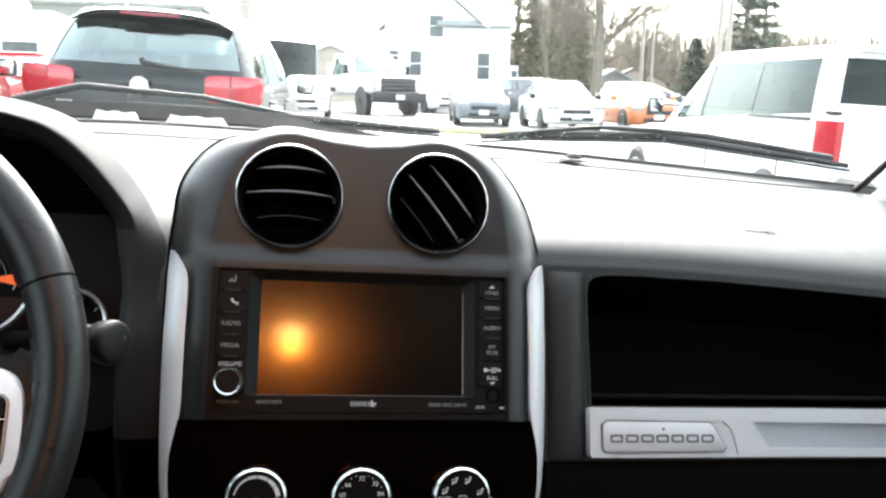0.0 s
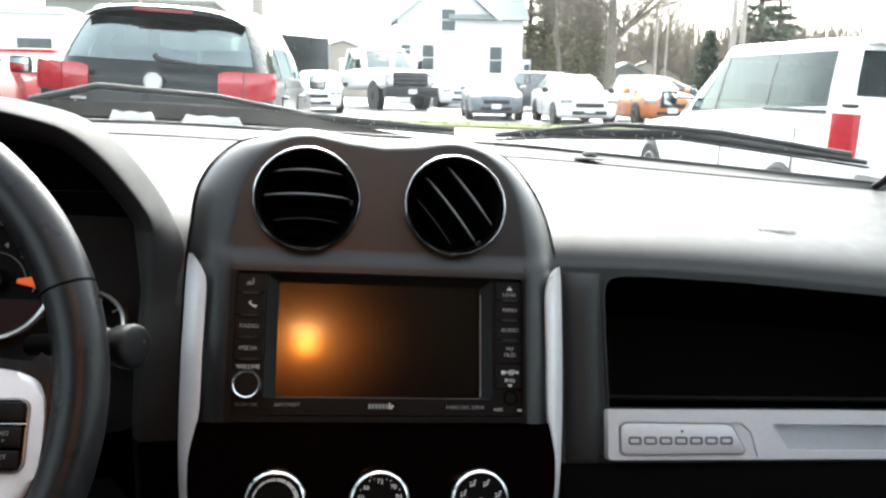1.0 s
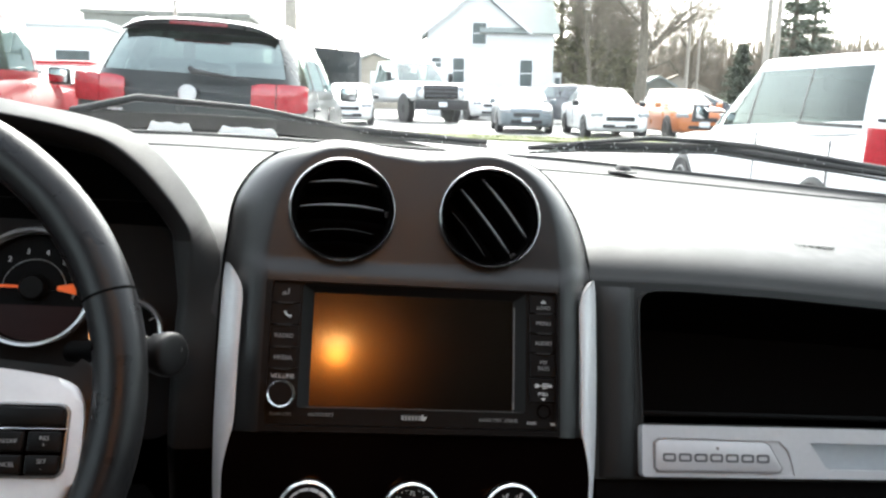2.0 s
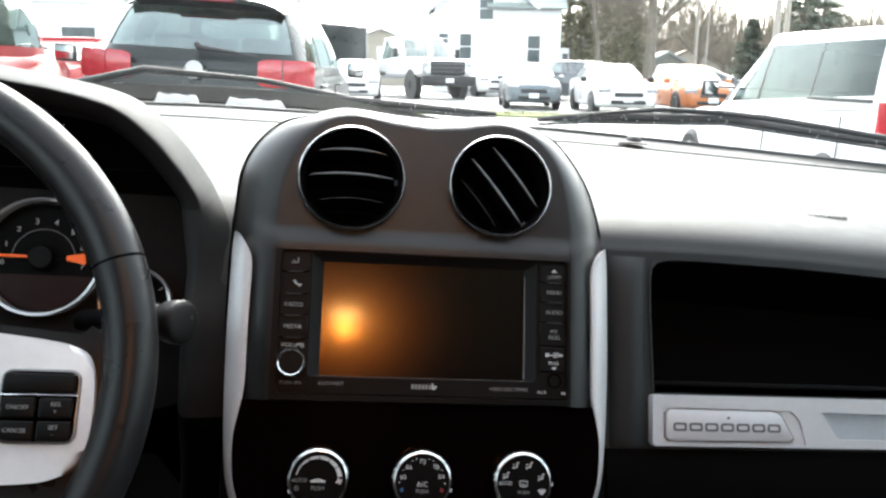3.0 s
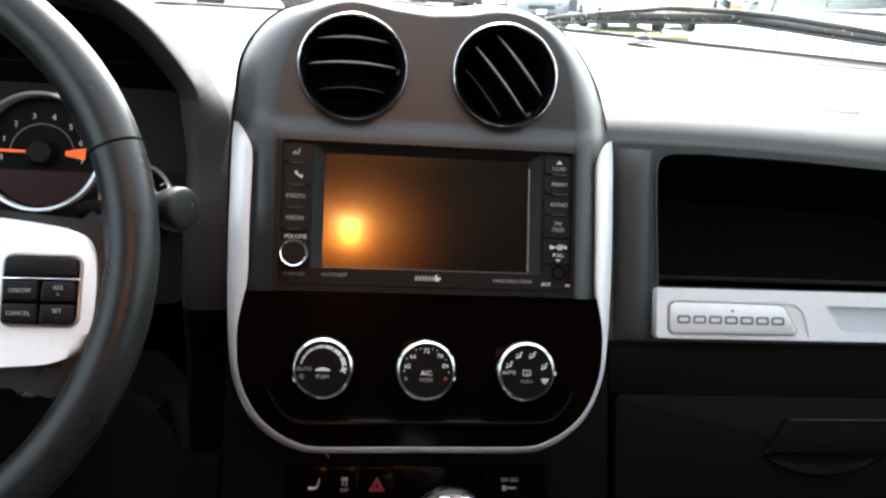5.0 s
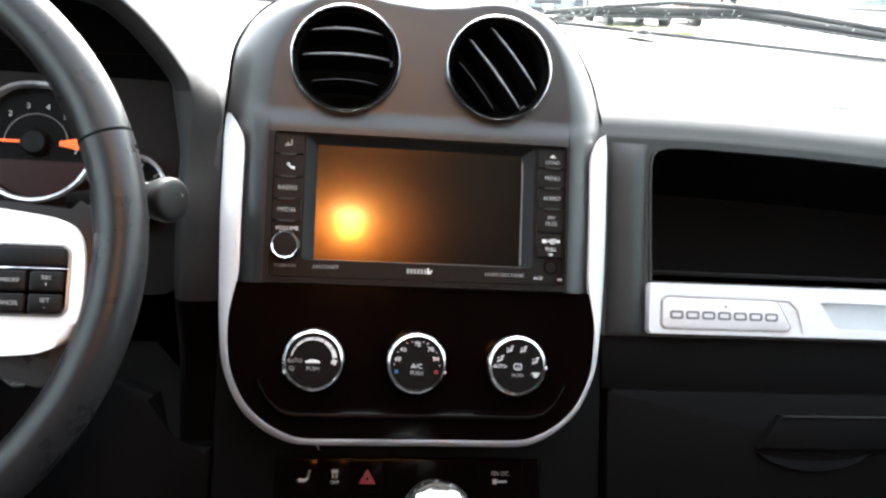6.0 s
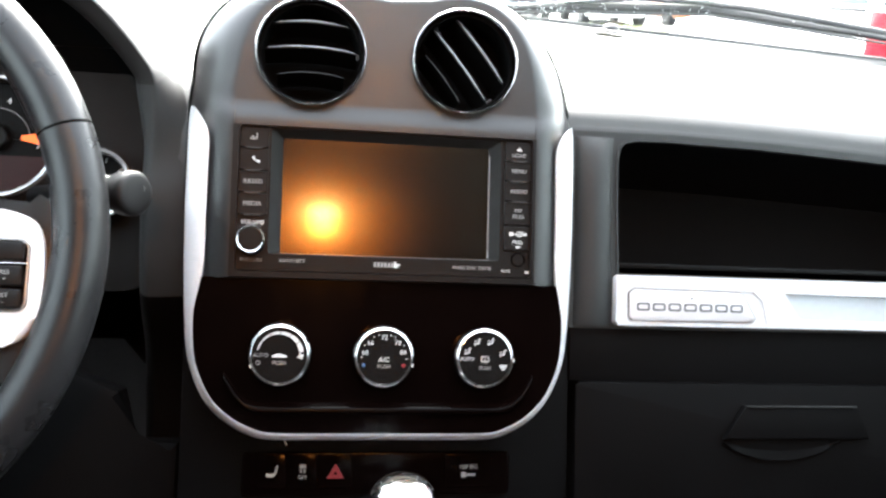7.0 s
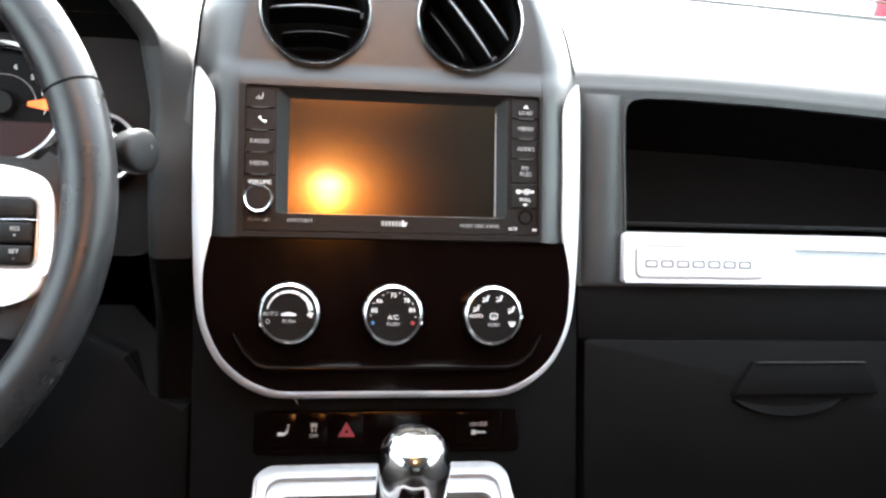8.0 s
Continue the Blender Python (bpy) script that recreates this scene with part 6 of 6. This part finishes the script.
for s in (-1, 1):
    part("headlight", block(0.22, 0.14, 0.40, (s * 0.80, 2.60, 1.03), 0.05), LAMPCLEAR, truck, "tall headlight")
    part("mirror", block(0.16, 0.10, 0.32, (s * 1.20, 0.95, 1.52), 0.03), TRIMBLACK, truck, "tall tow mirror")
    part("mirror_arm", tube([(s * 0.93, 0.95, 1.45), (s * 1.20, 0.95, 1.45)], 0.02, 6), TRIMBLACK, truck)
    for ay in (1.75, -2.3):
        wm = Matrix.Translation((s * 0.86, ay, 0.43)) @ Matrix.Rotation(math.pi / 2, 4, "Y")
        part("wheel_arch", moved(lathe([(0.52, -0.1), (0.52, 0.13), (0.44, 0.15), (0, 0.12)], 24), Matrix.Translation((s * 0.86, ay, 0.45)) @ Matrix.Rotation(s * math.pi / 2, 4, "Y")), TRIMBLACK, truck)
        ty = part("tyre", lathe([(0.26, -0.13), (0.40, -0.14), (0.43, -0.1), (0.43, 0.1), (0.40, 0.14), (0.26, 0.13)], 28), TYRE, truck, m=wm)
        part("rim", moved(lathe([(0.27, 0.12), (0.24, 0.13), (0.18, 0.09), (0.08, 0.12), (0, 0.12)], 20), Matrix.Rotation(0 if s > 0 else math.pi, 4, "Y")), ALLOY, ty)

# black box trailer with pale edging
trailer = thing("box_trailer", Matrix.Translation((-0.66, 44.34, 0)) @ Matrix.Rotation(radians(-33.5), 4, "Z"), "black enclosed box trailer with pale metal edging", "trailer")
part("box", block(2.2, 4.6, 2.7, (0, 0, 1.95), 0.04), P_BLACK, trailer)
for sx, sy in ((-1, -1), (1, -1), (1, 1), (-1, 1)):
    part("edging", block(0.12, 0.12, 2.74, (sx * 1.10, sy * 2.30, 1.95), 0.01), ALLOY, trailer)
part("edging", block(0.12, 0.10, 2.6, (-0.15, -2.32, 1.95), 0.01), ALLOY, trailer)
for sx in (-1, 1):
    part("tyre", moved(lathe([(0.2, -0.1), (0.33, -0.1), (0.35, 0), (0.33, 0.1), (0.2, 0.1)], 24), Matrix.Translation((sx * 1.12, 0.2, 0.35)) @ Matrix.Rotation(math.pi / 2, 4, "Y")), TYRE, trailer)


# ---- buildings ----
SIDING = material("white_lap_siding", (0.78, 0.79, 0.78), 0.6, vary=0.04, scale=2)
ROOFGREY = material("grey_green_shingles", (0.32, 0.35, 0.33), 0.85, vary=0.2, scale=8, bump=0.4, bump_scale=30)
TRIMWHITE = material("white_window_trim", (0.8, 0.8, 0.8), 0.5)
HOUSEGLASS = material("grey_house_glass", (0.10, 0.12, 0.12), 0.08, vary=0.2, scale=2)
TANWALL = material("tan_stucco", (0.42, 0.38, 0.32), 0.85, vary=0.1, scale=2)
GREYWALL = material("grey_block_wall", (0.22, 0.225, 0.20), 0.85, vary=0.12, scale=2, bump=0.4, bump_scale=20)
BROWNROOF = material("brown_shingles", (0.20, 0.16, 0.12), 0.9, vary=0.2, scale=5)


def sash(parent, x, y, z, w, h, turn=0.0):
    m = Matrix.Translation((x, y, z)) @ Matrix.Rotation(turn, 4, "Z")
    win = part("window", block(w, 0.05, h, (0, -0.01, 0), 0.0), HOUSEGLASS, parent, "grey sash window", m=m)
    fr = bmesh.new()
    for sx in (-1, 1):
        block(0.10, 0.09, h + 0.2, (sx * (w / 2 + 0.05), -0.03, 0), bm=fr)
    block(w + 0.2, 0.09, 0.10, (0, -0.03, h / 2 + 0.05), bm=fr)
    block(w, 0.07, 0.06, (0, -0.03, 0), bm=fr)
    part("window_frame", fr, TRIMWHITE, win, flat=True)
    part("sill", block(w + 0.3, 0.14, 0.08, (0, -0.05, -h / 2 - 0.04)), TRIMWHITE, win)
    return win


house = thing("white_house", Matrix.Translation((9.21, 50.6, 0)) @ Matrix.Rotation(radians(-5.5), 4, "Z"), "white two-storey wooden house with a steep gable", "house")
wallp = [(-3.5, 0), (3.62, 0), (3.62, 4.62), (2.10, 4.62), (-0.70, 6.85), (-3.5, 4.62)]
bm = prism(wallp, 0.0, 6.0)
part("wall", moved(bm, Matrix.Translation((0, 3.0, 0)) @ Matrix.Rotation(math.pi / 2, 4, "X")), SIDING, house, "white siding wall", flat=True)
for x0, z0, x1, z1 in ((-3.8, 4.40, -0.70, 6.95), (-0.70, 6.95, 2.35, 4.48)):
    d = Vector((x1 - x0, 0, z1 - z0))
    n = Vector((-d.z, 0, d.x)).normalized() * 0.12
    bm = bmesh.new()
    loft([[(x0, y, z0), (x1, y, z1), (x1 + n.x, y, z1 + n.z), (x0 + n.x, y, z0 + n.z)] for y in (-3.35, 3.4)], bm=bm)
    part("roof", bm, ROOFGREY, house, "grey-green shingle roof", flat=True)
for x0, z0, x1, z1 in ((-3.8, 4.40, -0.70, 6.95), (-0.70, 6.95, 2.35, 4.48)):
    bm = bmesh.new()
    loft([[(x0, y, z0 - 0.05), (x1, y, z1 - 0.05), (x1, y, z1 + 0.14), (x0, y, z0 + 0.14)] for y in (-3.40, -3.352)], bm=bm)
    part("bargeboard", bm, TRIMWHITE, house, "white gable board", flat=True)
bm = bmesh.new()
loft([[(x, -3.3, 4.55), (x, 0.2, 7.0), (x, 0.2, 7.15), (x, -3.42, 4.62)] for x in (-0.6, 3.9)], bm=bm)
part("roof", bm, ROOFGREY, house, "", flat=True)
for x, z, w, h in ((-0.62, 4.55, 0.75, 1.15), (-1.75, 2.48, 0.62, 1.35), (2.10, 2.40, 0.68, 1.45), (-3.0, 2.9, 0.5, 0.5)):
    sash(house, x, -3.02, z, w, h)
part("porch", block(0.5, 1.2, 2.5, (3.95, -2.0, 1.25), 0.02), SIDING, house)
part("porch_opening", block(0.3, 0.1, 2.0, (3.98, -2.6, 1.2)), HOUSEGLASS, house)
part("chimney", block(0.5, 0.5, 1.2, (1.2, 0.5, 7.2), 0.02), GREYWALL, house)


def shed(name, label, x, y, turn, w, d, h, rise, wmat, rmat, wins=()):
    s = thing(name, Matrix.Translation((x, y, 0)) @ Matrix.Rotation(radians(turn), 4, "Z"), label, "building")
    bm = prism([(-w / 2, 0), (w / 2, 0), (w / 2, h), (0, h + rise), (-w / 2, h)] if rise else [(-w / 2, 0), (w / 2, 0), (w / 2, h), (-w / 2, h)], -d / 2, d / 2)
    part("wall", moved(bm, Matrix.Rotation(math.pi / 2, 4, "X")), wmat, s, flat=True)
    if rise:
        for sx in (-1, 1):
            bm = bmesh.new()
            loft([[(sx * (w / 2 + 0.3), yy, h - 0.2), (0, yy, h + rise + 0.04), (0, yy, h + rise + 0.2), (sx * (w / 2 + 0.3), yy, h - 0.02)] for yy in (-d / 2 - 0.3, d / 2 + 0.3)], bm=bm)
            part("roof", bm, rmat, s, flat=True)
    else:
        part("roof", block(w + 0.3, d + 0.3, 0.25, (0, 0, h + 0.1), 0.02), rmat, s)
    for wx, wz, ww, wh in wins:
        sash(s, wx, -d / 2 - 0.02, wz, ww, wh)
    return s


shed("grey_building", "flat-roofed grey block building beyond the car park", -9.1, 53.2, -1.5, 9.0, 6.0, 5.2, 0, GREYWALL, GREYWALL, ((-3.6, 2.2, 1.2, 1.0), (-2.0, 2.2, 1.2, 1.0)))
shed("white_garage", "white-walled garage with a dark doorway", -13.2, 39.6, 2.5, 7.5, 6.0, 3.6, 0, SIDING, SIDING, ((2.6, 1.6, 1.3, 2.0),))
shed("white_lean_to", "small white outbuilding behind the black SUV", -5.5, 48.4, -5.5, 3.0, 4.0, 3.4, 0, SIDING, SIDING)
shed("tan_building", "pale tan gabled building behind the truck", 3.2, 66.0, -0.5, 5.0, 6.0, 3.0, 0.9, TANWALL, ROOFGREY)
shed("far_cottage", "low tan cottage with a brown roof among the trees", 32.2, 76.0, -15.5, 5.6, 5.0, 2.0, 1.2, TANWALL, BROWNROOF)
shed("far_kiosk", "small blue-grey hut under the trees", 25.3, 64.0, -5.5, 2.2, 2.0, 2.2, 0.5, GREYWALL, ROOFGREY)

# ---- poles and wires ----
POLE = material("weathered_pole", (0.40, 0.36, 0.31), 0.85, vary=0.15, scale=6, bump=0.4, bump_scale=30)
for x, y, h, r, label in ((19.57, 36.5, 11, 0.16, "pale weathered utility pole beside another"), (20.32, 37.0, 11, 0.14, "pale weathered utility pole with a cross arm"), (21.86, 50.3, 9, 0.13, "thin utility pole among the trees"), (-1.30, 28.3, 11, 0.22, "broad pale utility pole behind the SUV"), (23.1, 51.5, 5.0, 0.09, "short thin pole among the trees"), (-8.07, 46.7, 10, 0.12, "thin pole before the grey building"), (0.30, 44.0, 9, 0.05, "slim mast beside the trailer")):
    p = thing("utility_pole", Matrix.Translation((x, y, 0)), label, "utility pole", group="utility poles")
    part("pole", lathe([(r, 0), (r * 0.8, h * 0.6), (r * 0.65, h), (0, h)], 12), POLE, p)
    if r > 0.11:
        part("cross_arm", block(1.8, 0.1, 0.1, (0, -r, h - 0.8)), POLE, p)
        for q in (-0.7, -0.3, 0.3, 0.7):
            part("insulator", moved(lathe([(0.04, 0), (0.05, 0.05), (0.02, 0.12), (0, 0.12)], 10), at(q, -r, h - 0.75)), TRIMWHITE, p)

# ---- trees ----
BARK = material("grey_brown_bark", (0.19, 0.165, 0.13), 0.95, vary=0.25, scale=5, bump=0.7, bump_scale=25)
TWIG = material("brown_twigs", (0.24, 0.21, 0.17), 0.95, vary=0.3, scale=3)
CEDAR = material("olive_cedar_leaf", (0.25, 0.245, 0.155), 0.9, vary=0.4, scale=2.5)
SPRUCE = material("dark_spruce_needles", (0.15, 0.175, 0.13), 0.9, vary=0.4, scale=2.5)
BRUSH = material("brown_brushwood", (0.27, 0.23, 0.18), 0.95, vary=0.35, scale=0.6)


def sweep(vv, ff, p, q, r0, r1, n=5):
    """One straight tapering limb added to lists."""
    d = (q - p).normalized()
    s = d.orthogonal().normalized()
    u = d.cross(s)
    b = len(vv)
    for c, r in ((p, r0), (q, r1)):
        vv.extend([tuple(c + s * (r * math.cos(2 * math.pi * k / n)) + u * (r * math.sin(2 * math.pi * k / n))) for k in range(n)])
    ff.extend([(b + k, b + (k + 1) % n, b + n + (k + 1) % n, b + n + k) for k in range(n)])


def listed(name, vv, ff, mat, parent, label=""):
    me = bpy.data.meshes.new(name)
    me.from_pydata(vv, [], ff)
    me.materials.append(mat)
    ob = new(name, me)
    ob.parent = parent
    if label:
        tagged(ob, label)
    return ob


def bare_tree(x, y, h, r, seed, label, lean=0.0, spread=1.0):
    rd = random.Random(seed)
    t = thing("bare_tree", Matrix.Translation((x, y, 0)), label, "tree", group="bare trees")
    tv, tf, lv, lf = [], [], [], []

    def grow(p, d, length, rad, depth):
        steps = 4 if depth < 3 else 2
        for i in range(steps):
            d = (d + Vector((rd.uniform(-1, 1), rd.uniform(-1, 1), rd.uniform(-0.6, 0.7))) * (0.10 + 0.06 * depth)).normalized()
            q = p + d * (length / steps)
            r2 = rad * (1 - 0.42 * (i + 1) / steps)
            sweep(tv if depth < 2 else lv, tf if depth < 2 else lf, p, q, max(0.006, rad * (1 - 0.42 * i / steps)), max(0.005, r2), 7 if depth < 2 else 4)
            if depth < 5 and (i > 0 or depth > 0):
                for k in range(2 if depth < 3 else 3):
                    a = rd.uniform(0, 6.28)
                    side = Vector((math.cos(a) * spread, math.sin(a) * spread * 0.8, rd.uniform(-0.1, 0.7))).normalized()
                    nd = (d * 0.55 + side * 0.8).normalized()
                    if rd.random() < 0.86:
                        grow(q, nd, length * rd.uniform(0.48, 0.72), r2 * rd.uniform(0.42, 0.62), depth + 1)
            p = q

    grow(Vector((0, 0, -0.1)), Vector((lean, 0, 1)).normalized(), h * 0.42, r, 0)
    listed("trunk", tv, tf, BARK, t, "grey-brown trunk and limbs")
    listed("crown", lv, lf, TWIG, t, "open crown of fine bare branches")
    return t


def conifer(x, y, h, w, seed, mat, label, droop=0.25, levels=30, boughs=8, leaves=11, full=0.8):
    rd = random.Random(seed)
    t = thing("conifer", Matrix.Translation((x, y, 0)), label, "tree", group="conifers")
    vv, ff, lv, lf = [], [], [], []
    sweep(vv, ff, Vector((0, 0, -0.1)), Vector((0, 0, h)), 0.18 + h * 0.012, 0.02, 8)
    for j in range(levels):
        f = (j + rd.random()) / levels
        z = h * (0.05 + 0.94 * f)
        for k in range(boughs):
            a = rd.uniform(0, 6.28)
            ln = (w * (1 - f) ** full + 0.12) * rd.uniform(0.45, 1.12)
            d = Vector((math.cos(a), math.sin(a), -droop + rd.uniform(-0.12, 0.22) + 0.5 * f))
            tip = Vector((0, 0, z)) + d * ln
            sweep(vv, ff, Vector((0, 0, z)), tip, 0.035, 0.008, 3)
            sd = d.cross(Vector((0, 0, 1))).normalized()
            for q in range(leaves):
                u = 0.2 + 0.85 * (q + rd.random()) / leaves
                c = Vector((0, 0, z)) + d * (ln * u) + Vector((rd.uniform(-0.1, 0.1), rd.uniform(-0.1, 0.1), rd.uniform(-0.12, 0.05))) * (0.4 + w * 0.3)
                s2 = 1 if q % 2 else -1
                n = (sd * s2 * rd.uniform(0.5, 1.0) + d * 0.6 + Vector((0, 0, rd.uniform(-0.7, 0.25)))).normalized()
                sz = rd.uniform(0.16, 0.38) * (0.6 + 0.22 * w) * (1.15 - 0.45 * u)
                e = n.cross(Vector((rd.uniform(-1, 1), rd.uniform(-1, 1), 1))).normalized() * sz * rd.uniform(0.22, 0.4)
                b = len(lv)
                lv.extend([tuple(c - e), tuple(c + n * sz * 0.6 + e * 0.7 - Vector((0, 0, 0.06 * sz))), tuple(c + n * sz), tuple(c + e)])
                lf.extend([(b, b + 1, b + 2), (b, b + 2, b + 3)])
    listed("trunk", vv, ff, BARK, t, "straight brown trunk and boughs")
    listed("crown", lv, lf, mat, t, "ragged needle crown with gaps")
    return t


bare_tree(16.5, 43.8, 16, 0.34, 3, "large bare tree with wide-spreading limbs beyond the house", 0.06, 1.9)
bare_tree(14.73, 46.5, 13, 0.15, 8, "bare grey tree beside the house", -0.05, 1.0)
bare_tree(21.2, 59.3, 12, 0.26, 12, "bare tree far behind the cars", 0.0, 1.1)
bare_tree(28.2, 63.7, 11, 0.24, 21, "bare tree far behind the cars", 0.0, 1.2)
bare_tree(42.2, 67.5, 10, 0.24, 33, "bare tree at the edge of the lot", 0.0, 1.2)
for x, y, h, w, sd in ((14.33, 52.3, 10.5, 1.7, 41), (15.92, 54.0, 12.0, 1.9, 42), (17.54, 55.2, 9.5, 1.7, 43), (14.86, 50.7, 7.0, 1.3, 44), (19.13, 56.9, 8.5, 2.0, 45), (20.72, 58.7, 6.5, 1.9, 46)):
    conifer(x, y, h, w, sd, CEDAR, "tall olive-brown cedar beside the white house", -0.15, 34, 10, 8, 0.55)
for x, y, h, w, sd in ((34.3, 60.0, 15.0, 3.2, 51), (37.6, 62.9, 13.5, 2.9, 52), (33.4, 66.0, 5.6, 2.2, 53)):
    conifer(x, y, h, w, sd, SPRUCE, "dark green spruce with drooping boughs behind the minivan", 0.28, 36, 13, 13, 0.8)
for x, y, h, w, sd in ((47.8, 59.4, 8.5, 3.6, 61), (51.6, 61.6, 9.2, 3.8, 62)):
    conifer(x, y, h, w, sd, CEDAR, "broad olive tree at the far edge of the lot", -0.3, 26, 11, 11, 0.4)

# low brushwood far behind, past counting
rd = random.Random(77)
vv, ff = [], []
for i in range(8500):
    x = rd.uniform(15, 72)
    y = rd.uniform(80, 96)
    hh = rd.uniform(3.5, 9.2) * (0.75 + 0.25 * math.sin(x * 0.7))
    p = Vector((x, y, 0))
    for k in range(2):
        q = p + Vector((rd.uniform(-0.9, 0.9), rd.uniform(-0.5, 0.5), hh * 0.5))
        sweep(vv, ff, p, q, 0.07, 0.04, 3)
        p = q
me = bpy.data.meshes.new("brushwood")
me.from_pydata(vv, [], ff)
me.materials.append(BRUSH)
tagged(new("brushwood", me), "belt of brown leafless brushwood on the skyline", "woods", kind="stuff")
